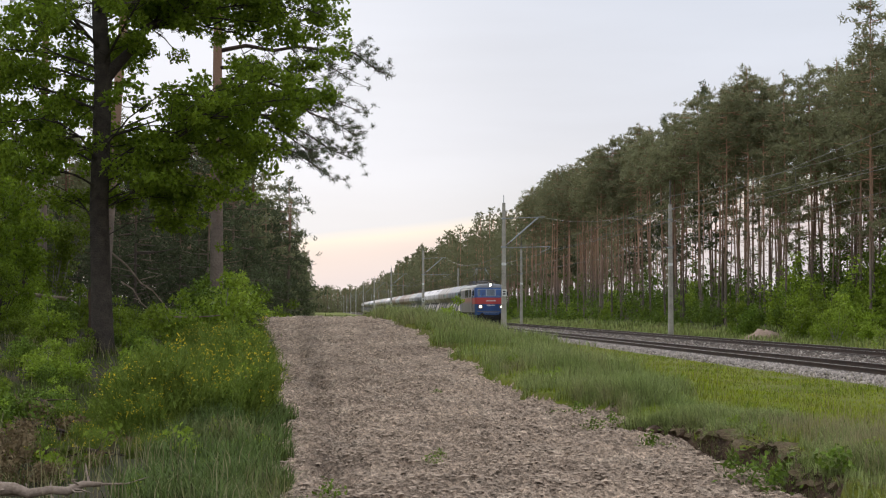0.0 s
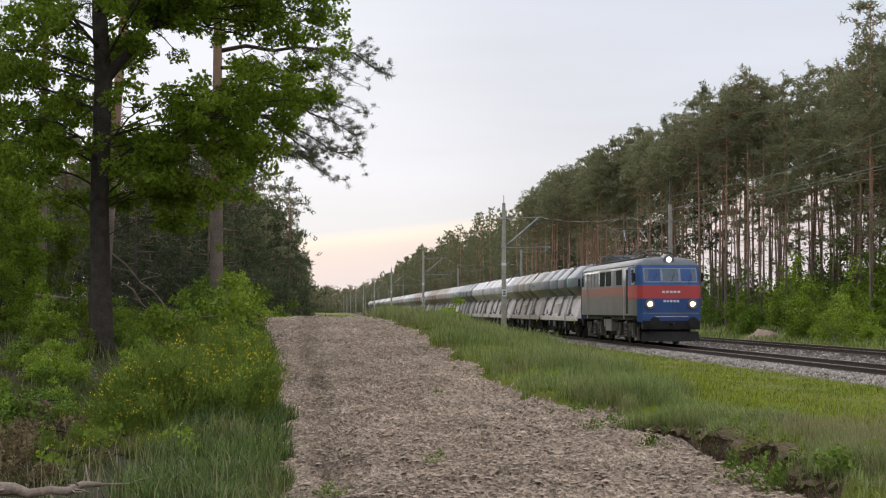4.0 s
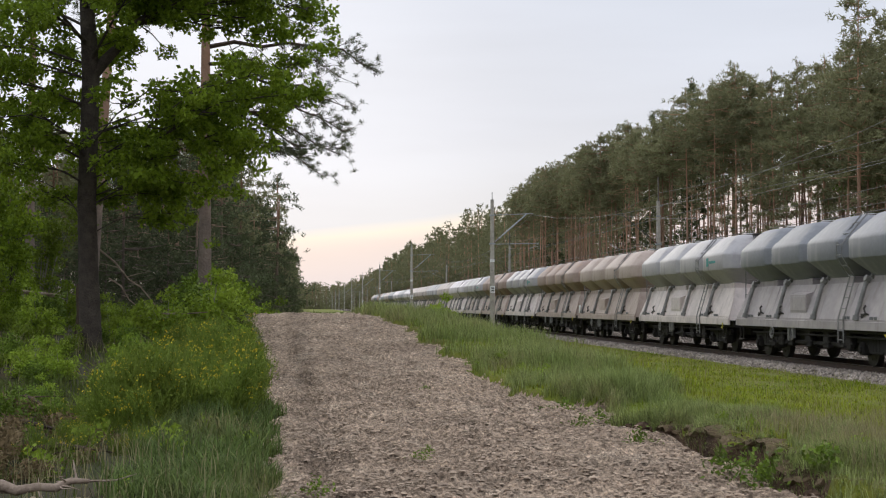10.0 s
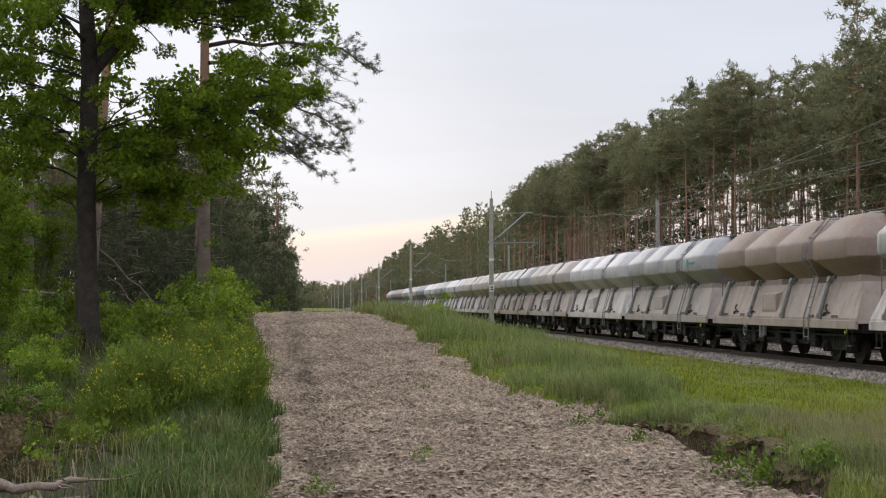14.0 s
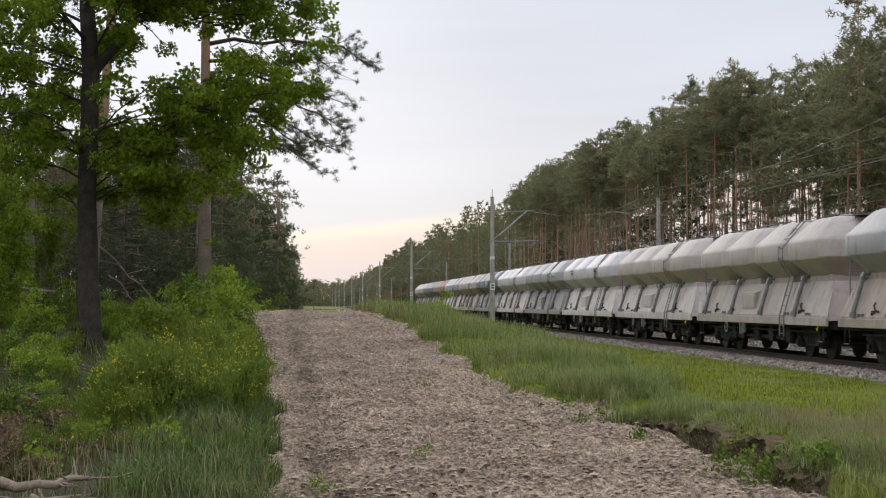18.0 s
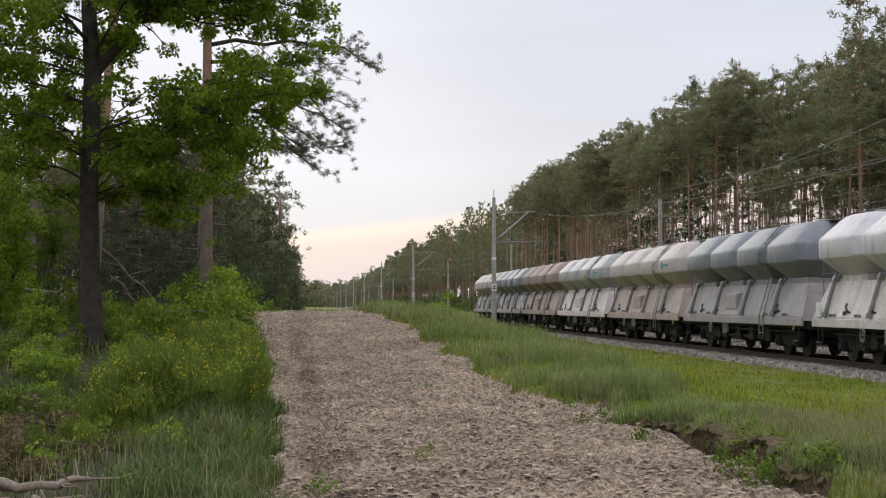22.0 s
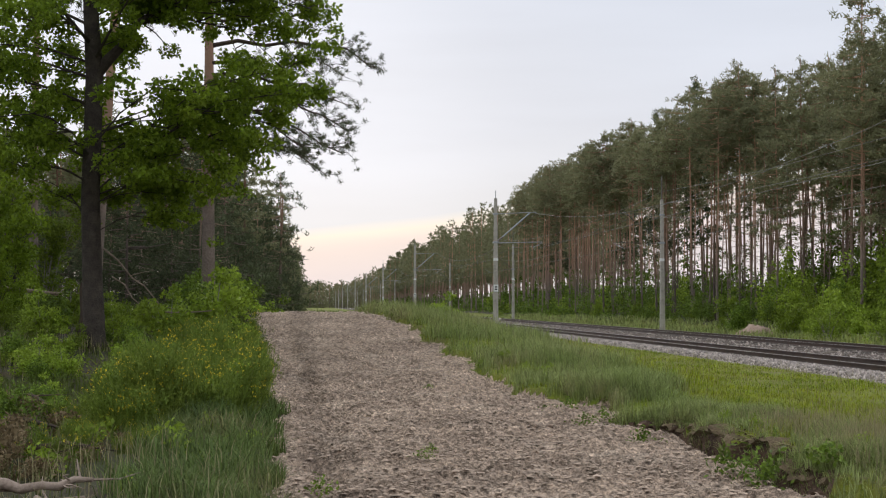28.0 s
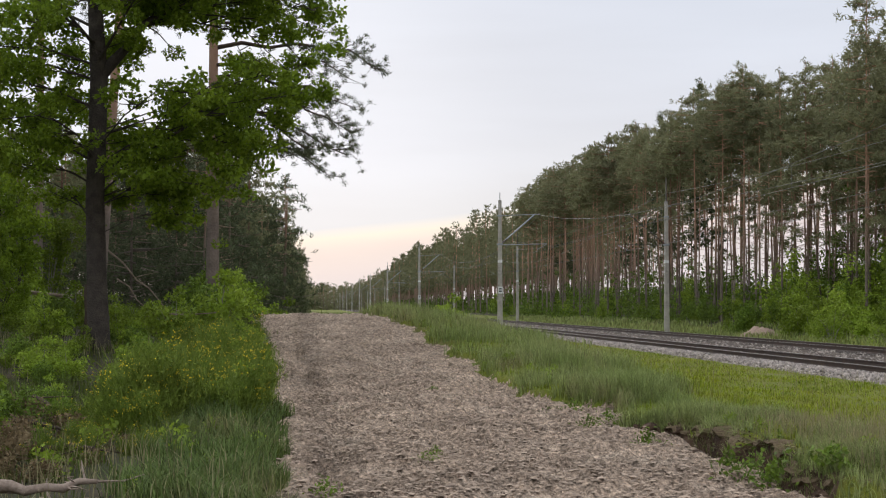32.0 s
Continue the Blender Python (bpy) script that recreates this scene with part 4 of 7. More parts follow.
STEP = mesh_of("shunter_step", Shape().box(-0.05, 0.05, -0.2, 0.2, 0.5, 0.54, 0.005).tube([(0, -0.18, 0.52), (0, -0.16, 1.05)], 0.02, 4).tube([(0, 0.18, 0.52), (0, 0.16, 1.05)], 0.02, 4), M_WHEEL)
HOOK_Y = mesh_of("hook", Shape().tube([(0, 0, 0.06), (0, 0, -0.08), (0, 0.07, -0.14), (0, 0.13, -0.08)], 0.016, 5), M_YELLOW)
PLATE = mesh_of("label_plate", Shape().box(-0.02, 0.02, -0.16, 0.16, 0.0, 0.42, 0.006), M_WHITEP)
LEVER = mesh_of("lever", Shape().tube([(0.02, -0.3, -0.06), (-0.05, -0.1, 0.0), (-0.05, 0.0, 0.13), (0.02, 0.06, 0.2)], 0.028, 5).tube([(-0.05, -0.1, 0.0), (-0.06, 0.16, -0.08)], 0.03, 5).box(-0.06, 0.03, 0.12, 0.2, -0.12, 0.0, 0.008), M_WHEEL, 40)
LETTERS = mesh_of("lettering", Shape().box(-0.006, 0.006, -0.3, 0.3, 0.08, 0.12).box(-0.006, 0.006, -0.3, -0.12, -0.08, 0.03).box(-0.006, 0.006, -0.05, 0.08, -0.08, 0.03).box(-0.006, 0.006, 0.14, 0.3, -0.08, 0.03).box(-0.006, 0.006, -0.3, 0.3, -0.16, -0.12), M_MARK)
STENCIL = mesh_of("stencil", Shape().box(-0.008, 0.008, -0.22, -0.04, 0.06, 0.14).box(-0.008, 0.008, 0.04, 0.26, 0.06, 0.14), M_MARK)
PLACARD = mesh_of("placard", Shape().box(-0.01, 0.01, -0.4, 0.4, -0.1, 0.12, 0.004).box(-0.014, 0.014, -0.36, -0.12, -0.06, 0.08), M_RUSTP)
LOGO = mesh_of("logo_mark", Shape().box(-0.006, 0.006, 0.3, 0.56, -0.16, 0.14).box(-0.006, 0.006, -0.6, 0.2, -0.06, 0.03), M_TEAL)


# the locomotive: grey flanks with a faded red stripe, blue ends with a red band
M_FLANK = mat("faded_grey_orange_flank", (0.215, 0.19, 0.182), (0.145, 0.13, 0.125), 0.42, 0.8, 9, 0.05, third=(0.27, 0.19, 0.155))
M_STRIPE = mat("faded_red_stripe", (0.215, 0.19, 0.182), (0.145, 0.13, 0.125), 0.42, 0.8, 9, 0.05, band=(2.13, 2.46, (0.36, 0.125, 0.085)))
# lighter and bluer than the lower flank: sky reflection put into the colour
M_UPPER = mat("dusty_bluish_grey_flank", (0.25, 0.24, 0.255), (0.175, 0.165, 0.17), 0.36, 0.8, 9, 0.05, third=(0.30, 0.23, 0.20), streak=True)
M_DUSTY = mat("dusty_running_gear", (0.15, 0.13, 0.115), (0.06, 0.052, 0.046), 0.8, 4, 25, 0.3, 0.2)
M_RED = mat("red_nose_paint", (0.50, 0.055, 0.05), (0.42, 0.05, 0.05), 0.45, 1.2, 9, 0.03)
M_BLUE = mat("blue_nose_paint", (0.025, 0.085, 0.27), (0.02, 0.062, 0.19), 0.45, 1.2, 9, 0.03)
M_ROOF = mat("grey_blue_roof", (0.15, 0.16, 0.175), (0.11, 0.115, 0.125), 0.6, 1.2, 9, 0.05, third=(0.14, 0.12, 0.11))
M_FRAME = mat("pale_window_frame", (0.42, 0.44, 0.46), (0.34, 0.35, 0.37), 0.5, 3, 20, 0)
M_SURROUND = mat("blue_grey_screen_frame", (0.22, 0.27, 0.34), (0.16, 0.20, 0.26), 0.5, 3, 20, 0)
# the bluish paleness seen in the glass is put into the base colour
M_SCREEN = mat("dusty_windscreen", (0.12, 0.15, 0.19), (0.085, 0.11, 0.14), 0.12, 2, 9, 0)
M_LAMP = glow_mat("lit_headlamp", (1.0, 0.93, 0.80), 6.0)
M_BRASS = mat("tarnished_lamp_ring", (0.34, 0.25, 0.15), (0.24, 0.18, 0.11), 0.4, 4, 20, 0, 0.6)
M_TEXT = mat("white_lettering", (0.7, 0.7, 0.7), (0.6, 0.6, 0.6), 0.6, 3, 20, 0)


def locomotive():
    lo = thing("electric_locomotive", "electric locomotive with blue and red nose and faded grey-orange flanks", "locomotive")
    E = 7.65
    # plan of the body at half length: straight flanks, a nose tapering and slightly rounded
    def plan(e, wx):
        return [(-wx, -e + 1.35), (-wx * 0.955, -e + 0.35), (-wx * 0.86, -e + 0.06), (-wx * 0.4, -e), (wx * 0.4, -e), (wx * 0.86, -e + 0.06), (wx * 0.955, -e + 0.35), (wx, -e + 1.35),
                (wx, e - 1.35), (wx * 0.955, e - 0.35), (wx * 0.86, e - 0.06), (wx * 0.4, e), (-wx * 0.4, e), (-wx * 0.86, e - 0.06), (-wx * 0.955, e - 0.35), (-wx, e - 1.35)]

    def ring(e, wx, z):
        return [(x, y, z) for x, y in plan(e, wx)]
    W = 1.5
    part("lower_body", Shape().loft([ring(E - 0.02, W, 1.34), ring(E, W, 1.42), ring(E, W, 2.12)]), M_FLANK, lo, smooth=30)
    part("red_stripe", Shape().loft([ring(E, W, 2.12), ring(E - 0.02, W, 2.70)], True), M_STRIPE, lo, "faded red-orange stripe", smooth=30)
    part("upper_body", Shape().loft([ring(E - 0.02, W, 2.70), ring(E - 0.30, W * 0.985, 3.62), ring(E - 0.34, W * 0.95, 3.72)]), M_UPPER, lo, smooth=30)
    part("roof", Shape().loft([ring(E - 0.30, W * 0.985, 3.63), ring(E - 0.34, W * 0.96, 3.74), ring(E - 0.55, W * 0.82, 3.9), ring(E - 0.9, W * 0.6, 4.0), ring(E - 1.4, W * 0.25, 4.05)]), M_ROOF, lo, "curved grey-blue roof", smooth=40)
    for q in (1, -1):
        turn = pose(0, 0, 0, 0, 0, 0 if q > 0 else 180)

        def nose(z0, z1, e0, e1, w0, w1, m, name, out=0.012):
            def arc(e, wx, z, o):
                return [(x, y, z) for x, y in ((-wx * 0.975 - o, -e + 0.46), (-wx * 0.955 - o, -e + 0.35 - o), (-wx * 0.86, -e + 0.06 - o), (-wx * 0.4, -e - o), (wx * 0.4, -e - o), (wx * 0.86, -e + 0.06 - o), (wx * 0.955 + o, -e + 0.35 - o), (wx * 0.975 + o, -e + 0.46), (wx * 0.7, -e + 0.5), (-wx * 0.7, -e + 0.5))]
            return part(name, Shape().loft([arc(e0, w0, z0, out), arc(e1, w1, z1, out)]), m, lo, smooth=25, at=turn)
        nose(1.05, 2.12, E - 0.02, E, W, W, M_BLUE, "nose_panel")
        nose(2.12, 2.72, E, E - 0.02, W, W, M_RED, "nose_band", 0.014)
        nose(2.72, 3.65, E - 0.02, E - 0.30, W, W * 0.985, M_BLUE, "cab_front")
        if q > 0:
            # the front cab's flanks carry the nose colours back to the door
            for s in (-1, 1):
                for z0, z1, m, label in ((2.115, 2.705, M_RED, "red band on the cab flank"), (2.72, 3.6, M_BLUE, "blue upper cab flank")):
                    slope = lambda z: 1 - 0.015 * max(0.0, z - 2.7) / 0.92
                    rim = [(W + 0.012, -E + 2.3), (W + 0.012, -E + 1.35), (W * 0.972 + 0.012, -E + 0.47), (W * 0.972 - 0.03, -E + 0.47), (W - 0.03, -E + 1.35), (W - 0.03, -E + 2.3)]
                    part("cab_flank", Shape().loft([[(s * x * slope(z), y + 0.3 * max(0.0, z - 2.7) / 0.92 * (y < -E + 1), z) for x, y in rim] for z in (z0, z1)]), m, lo, label)
        lean = lambda z: (-E + 0.02 + 0.28 * (z - 2.72) / 0.93) - 0.014
        for x0, x1 in ((-1.18, -0.46), (-0.36, 0.36), (0.46, 1.18)):
            win = Shape().add([(x0, lean(2.9) + 0.05 * (abs(x0) > 0.9), 2.9), (x1, lean(2.9) + 0.05 * (abs(x1) > 0.9), 2.9), (x1, lean(3.46) + 0.05 * (abs(x1) > 0.9), 3.46), (x0, lean(3.46) + 0.05 * (abs(x0) > 0.9), 3.46),
                              (x0, lean(2.9) + 0.1, 2.9), (x1, lean(2.9) + 0.1, 2.9), (x1, lean(3.46) + 0.1, 3.46), (x0, lean(3.46) + 0.1, 3.46)], [(0, 1, 2, 3), (7, 6, 5, 4), (0, 4, 5, 1), (1, 5, 6, 2), (2, 6, 7, 3), (3, 7, 4, 0)])
            w = part("windscreen", win, M_SCREEN, lo, "reflecting glass in a blue-grey frame", at=turn)
            f = Shape()
            for a, b, c, d in ((x0 - 0.05, x1 + 0.05, 2.85, 2.9), (x0 - 0.05, x1 + 0.05, 3.46, 3.51), (x0 - 0.05, x0, 2.85, 3.51), (x1, x1 + 0.05, 2.85, 3.51)):
                f.add([(x, lean(z) - o + 0.05 * (abs(x) > 0.9), z) for o in (0.012, -0.05) for x, z in ((a, c), (b, c), (b, d), (a, d))], [(0, 1, 2, 3), (7, 6, 5, 4), (0, 4, 5, 1), (1, 5, 6, 2), (2, 6, 7, 3), (3, 7, 4, 0)])
            part("frame", f, M_SURROUND, w)
            part("wiper", Shape().tube([((x0 + x1) / 2, lean(2.88) - 0.04, 2.88), ((x0 + x1) / 2 + 0.2, lean(3.25) - 0.04, 3.25)], 0.012, 4), M_UNDER, w)
        for x in (-0.98, 0.98):
            h = part("headlamp", Shape().tube([(x, -E + 0.1, 1.87), (x, -E - 0.07, 1.87)], [0.22, 0.21], 16), M_BRASS, lo, "round lit headlamp in a brass-toned ring", at=turn)
            part("lens", Shape().tube([(x, -E - 0.03, 1.87), (x, -E - 0.085, 1.87)], [0.12, 0.11], 16), M_LAMP if q > 0 else M_GLASS, h)
        h = part("headlamp", Shape().tube([(0, -E + 1.2, 3.9), (0, -E + 0.38, 3.9)], [0.26, 0.24], 16), M_ROOF, lo, "upper headlamp on the roof edge", at=turn)
        part("lens", Shape().tube([(0, -E + 0.42, 3.9), (0, -E + 0.365, 3.9)], [0.12, 0.11], 16), M_LAMP if q > 0 else M_GLASS, h)
        for z, hw in ((2.42, 0.42), (2.0, 0.36)):
            for k in range(5):
                a = -hw + k * hw * 0.42
                part("lettering", Shape().box(a, a + hw * 0.3, -E - 0.025, -E - 0.005, z - 0.05, z + 0.05), M_TEXT, lo, at=turn)
        part("handrail", Shape().tube([(-0.75, -E - 0.06, 1.3), (0.75, -E - 0.06, 1.3)], 0.02, 6), M_FRAME, lo, at=turn)
        part("buffer_beam", Shape().box(-1.32, 1.32, -E - 0.02, -E + 0.25, 0.72, 1.12, 0.02), M_UNDER, lo, at=turn)
        part("snow_plough", Shape().add([(-1.35, -E + 0.1, 0.18), (0, -E - 0.35, 0.18), (1.35, -E + 0.1, 0.18), (1.3, -E + 0.25, 0.62), (0, -E - 0.15, 0.62), (-1.3, -E + 0.25, 0.62), (0, -E + 0.4, 0.3)], [(0, 1, 4, 5), (1, 2, 3, 4), (0, 6, 2, 1), (5, 4, 3, 6), (0, 5, 6), (2, 6, 3)]), M_UNDER, lo, at=turn)
        for x in (-0.875, 0.875):
            part("buffer", BUFFER, None, lo, at=turn @ pose(x, -E, 1.05, 0, 0, 180))
        part("coupling", HOOK, None, lo, at=turn @ pose(0, -E - 0.02, 1.0, 0, 0, 180))
        for s in (-1, 1):
            part("grab_rail", Shape().tube([(s * 1.56, -E + 2.9, 1.15), (s * 1.58, -E + 2.9, 1.3), (s * 1.58, -E + 2.9, 2.9), (s * 1.53, -E + 2.9, 3.0)], 0.02, 5), M_FRAME, lo, at=turn)
            part("mirror", Shape().box(s * 1.6 - 0.06, s * 1.6 + 0.06, -E + 0.55, -E + 0.62, 2.9, 3.3, 0.01), M_UNDER, lo, at=turn)
            d = part("cab_door", Shape().box(s * 1.488 - 0.025, s * 1.488 + 0.025, -E + 2.35, -E + 2.75, 1.42, 3.5, 0.01), M_UNDER if q > 0 else M_FLANK, lo, "narrow cab door", at=turn)
            cw = part("cab_window", Shape().box(s * 1.47 - 0.045, s * 1.47 + 0.045, -E + 0.95, -E + 1.5, 2.84, 3.46, 0.01), M_GLASS, lo, at=turn)
            part("frame", Shape().box(s * 1.465 - 0.045, s * 1.465 + 0.045, -E + 0.88, -E + 1.57, 2.77, 2.84).box(s * 1.465 - 0.045, s * 1.465 + 0.045, -E + 0.88, -E + 1.57, 3.46, 3.52).box(s * 1.465 - 0.045, s * 1.465 + 0.045, -E + 0.88, -E + 0.95, 2.77, 3.52).box(s * 1.465 - 0.045, s * 1.465 + 0.045, -E + 1.5, -E + 1.57, 2.77, 3.52), M_FRAME, cw)
    for s in (-1, 1):
        for y in (-3.25, -0.65, 0.95):
            wdw = part("side_window", Shape().box(s * 1.475 - 0.035, s * 1.475 + 0.035, y - 0.66, y + 0.66, 2.78, 3.5, 0.02), M_GLASS, lo)
            part("frame", Shape().box(s * 1.47 - 0.038, s * 1.47 + 0.038, y - 0.72, y + 0.72, 2.72, 2.78).box(s * 1.47 - 0.038, s * 1.47 + 0.038, y - 0.72, y + 0.72, 3.5, 3.56), M_FLANK, wdw)
        for y in (-2.0, 2.4, 3.3, 4.2, 5.2):
            part("louvre", Shape().box(s * 1.49 - 0.02, s * 1.49 + 0.02, y - 0.3, y + 0.3, 2.76, 3.52, 0.01), M_UPPER, lo)
        part("equipment_box", Shape().box(s * 1.2 - 0.2, s * 1.2 + 0.2, -0.85, 0.6, 0.55, 1.3, 0.03), M_FLANK, lo, "dusty equipment box under the body")
        part("sand_box", Shape().box(s * 1.25 - 0.15, s * 1.25 + 0.15, 0.75, 1.1, 0.75, 1.3, 0.03), M_PIPE, lo)
        part("gutter", Shape().box(s * 1.47 - 0.03, s * 1.47 + 0.03, -6.4, 6.4, 3.63, 3.67), M_ROOF, lo)
    part("frame_beam", Shape().box(-1.4, 1.4, -7.1, 7.1, 1.12, 1.36, 0.02).box(-0.6, 0.6, -6.6, 6.6, 0.5, 1.2, 0.03).box(-1.0, 1.0, -1.5, 1.5, 0.35, 1.2, 0.03), M_UNDER, lo)
    for y in (-3.9, 3.9):
        b = part("bogie", Shape().box(-1.15, -0.95, -2.3, 2.3, 0.5, 1.0, 0.03).box(0.95, 1.15, -2.3, 2.3, 0.5, 1.0, 0.03).box(-1.26, -1.1, -0.95, 0.95, 0.3, 1.05, 0.05).box(1.1, 1.26, -0.95, 0.95, 0.3, 1.05, 0.05).box(-1, 1, -0.3, 0.3, 0.4, 0.9, 0.03), M_UNDER, lo, at=pose(0, y, 0))
        for a in (-1.52, 1.52):
            part("wheelset", WHEELS_L, None, b, at=pose(0, a, 0.625))
            for s in (-1, 1):
                part("axle_box", Shape().box(s * 1.18 - 0.14, s * 1.18 + 0.14, a - 0.2, a + 0.2, 0.4, 0.85, 0.05).tube([(s * 1.3, a - 0.36, 0.62), (s * 1.3, a - 0.36, 0.98)], 0.1, 8).tube([(s * 1.3, a + 0.36, 0.62), (s * 1.3, a + 0.36, 0.98)], 0.1, 8), M_DUSTY, b)
        for s in (-1, 1):
            part("brake_cylinder", Shape().tube([(s * 1.22, -0.55, 0.98), (s * 1.22, 0.1, 0.98)], 0.14, 10).tube([(s * 1.22, 0.1, 0.98), (s * 1.22, 0.6, 0.9)], 0.03, 6), M_DUSTY, b)
            part("secondary_spring", Shape().tube([(s * 1.2, 0.0, 0.3 + 0.07 * k) for k in range(8)], [0.13, 0.17] * 4, 10), M_DUSTY, b)
            part("sand_pipe", Shape().tube([(s * 1.0, -2.2, 0.9), (s * 1.0, -2.25, 0.35), (s * 0.8, -2.1, 0.15)], 0.03, 5).tube([(s * 1.0, 2.2, 0.9), (s * 1.0, 2.25, 0.35), (s * 0.8, 2.1, 0.15)], 0.03, 5), M_DUSTY, b)
            part("foot_step", Shape().box(s * 1.38 - 0.1, s * 1.38 + 0.1, -2.5, -2.1, 0.42, 0.46).tube([(s * 1.4, -2.45, 0.45), (s * 1.42, -2.45, 1.3)], 0.018, 4).tube([(s * 1.4, -2.15, 0.45), (s * 1.42, -2.15, 1.3)], 0.018, 4), M_DUSTY, b)
            part("brake_rigging", Shape().tube([(s * 1.2, -2.3, 0.35), (s * 1.2, 2.3, 0.3)], 0.035, 5).box(s * 1.2 - 0.05, s * 1.2 + 0.05, -2.45, -2.2, 0.2, 0.8, 0.02).box(s * 1.2 - 0.05, s * 1.2 + 0.05, 2.2, 2.45, 0.2, 0.8, 0.02), M_DUSTY, b)
    # roof equipment
    part("roof_box", Shape().box(-0.7, 0.7, 1.9, 5.3, 3.9, 4.42, 0.05), M_ROOF, lo, "dark ribbed roof box")
    for k in range(14):
        part("roof_rib", Shape().box(-0.73, 0.73, 2.0 + k * 0.24, 2.08 + k * 0.24, 3.92, 4.45, 0.01), M_PATINA, lo)
    part("walkway", Shape().box(-0.75, -0.45, -5.2, 5.2, 4.06, 4.09).box(0.45, 0.75, -5.2, 5.2, 4.06, 4.09), M_PATINA, lo)
    for y in (-3.6, -2.6, -0.8, 0.2, 3.5):
        part("insulator", Shape().tube([(0.2, y, 4.02 + 0.05 * k) for k in range(7)], [0.05, 0.09, 0.05, 0.09, 0.05, 0.09, 0.05], 8), M_PORC, lo)
    part("busbar", Shape().tube([(0.2, -4.2, 4.34), (0.2, 3.6, 4.34)], 0.02, 5).tube([(-0.3, -4.0, 4.26), (-0.3, 0.2, 4.26)], 0.025, 5), M_PATINA, lo)
    for y, l, z in ((-5.4, 0.5, 4.12), (-2.2, 0.8, 4.2), (-0.6, 0.5, 4.16), (0.5, 0.4, 4.22), (5.3, 0.7, 4.14)):
        part("roof_hood", Shape().box(-0.62, 0.5, y - l / 2, y + l / 2, 3.98, z, 0.03), M_PATINA, lo)
    for s in (-0.95, 0.95):
        part("roof_rail", Shape().tube([(s, -5.4, 4.06), (s, 5.4, 4.06)], 0.022, 5), M_PATINA, lo)
        for y in (-5.0, -3.0, -1.0, 1.0, 3.0, 5.0):
            part("rail_post", Shape().tube([(s, y, 3.85), (s, y, 4.06)], 0.018, 5), M_PATINA, lo)
    for y, up in ((-3.9, False), (0.9, True)):
        pan = part("pantograph", Shape().box(-0.5, 0.5, y - 0.7, y - 0.62, 4.16, 4.22).box(-0.5, 0.5, y + 0.62, y + 0.7, 4.16, 4.22).box(-0.5, -0.42, y - 0.7, y + 0.7, 4.16, 4.22).box(0.42, 0.5, y - 0.7, y + 0.7, 4.16, 4.22), M_PATINA, lo, "raised scissor pantograph" if up else "folded scissor pantograph")
        k, h, zt = (1.35, 5.05, 5.72) if up else (1.35, 4.3, 4.4)
        for q in (-1, 1):
            for s in (-0.5, 0.5):
                part("arm", Shape().tube([(s, y + q * 0.45, 4.2), (s * 1.15, y + q * k, h)], 0.025, 5), M_PATINA, pan)
                part("upper_arm", Shape().tube([(s * 1.15, y + q * k, h), (s * 0.8, y + q * 0.12, zt)], 0.02, 5), M_FRAME if up else M_PATINA, pan)
        for q in (-0.15, 0.15):
            part("contact_strip", Shape().tube([(-0.95, y + q, zt - 0.15), (-0.7, y + q, zt), (0.7, y + q, zt), (0.95, y + q, zt - 0.15)], 0.03, 5), M_PATINA, pan)
    return lo


LOCO = locomotive()
# tank and skirt colours from the locomotive to the tail
ORDER = ("grey white", "dusty cream", "white white", "white white", "grey grey", "pale white", "beige beige", "brown beige", "pale white", "brown beige", "pale cream", "white white", "cream cream",
         "pale beige", "cream cream", "cream white", "white white", "pale grey", "white white", "grey grey", "cream beige", "pale white", "brown beige", "grey grey", "cream grey")
TRAIN = []
for i in range(WAGONS):
    tone, skirt = ORDER[i].split()
    TRAIN.append(hopper_wagon(tone, skirt, i, 1 if i in (0, 1, 5, 8, 10, 17, 20, 21) else 0))


# ---- trees and plants ----
def bent_trunk(rg, h, r0, r1, sway, n=9):
    pts, x, y = [], 0.0, 0.0
    dx, dy = rg.normal(size=2) * sway
    for k in range(n):
        pts.append((x, y, -0.3 + (h + 0.3) * k / (n - 1)))
        dx, dy = dx * 0.8 + rg.normal() * sway * 0.5, dy * 0.8 + rg.normal() * sway * 0.5
        x, y = x + dx * h / n, y + dy * h / n
    return pts, [r0 + (r1 - r0) * (k / (n - 1)) ** 0.8 for k in range(n)]


def on_trunk(pts, z):
    for a, b in zip(pts, pts[1:]):
        if a[2] <= z <= b[2]:
            k = (z - a[2]) / (b[2] - a[2])
            return np.array(a) * (1 - k) + np.array(b) * k
    return np.array(pts[-1])


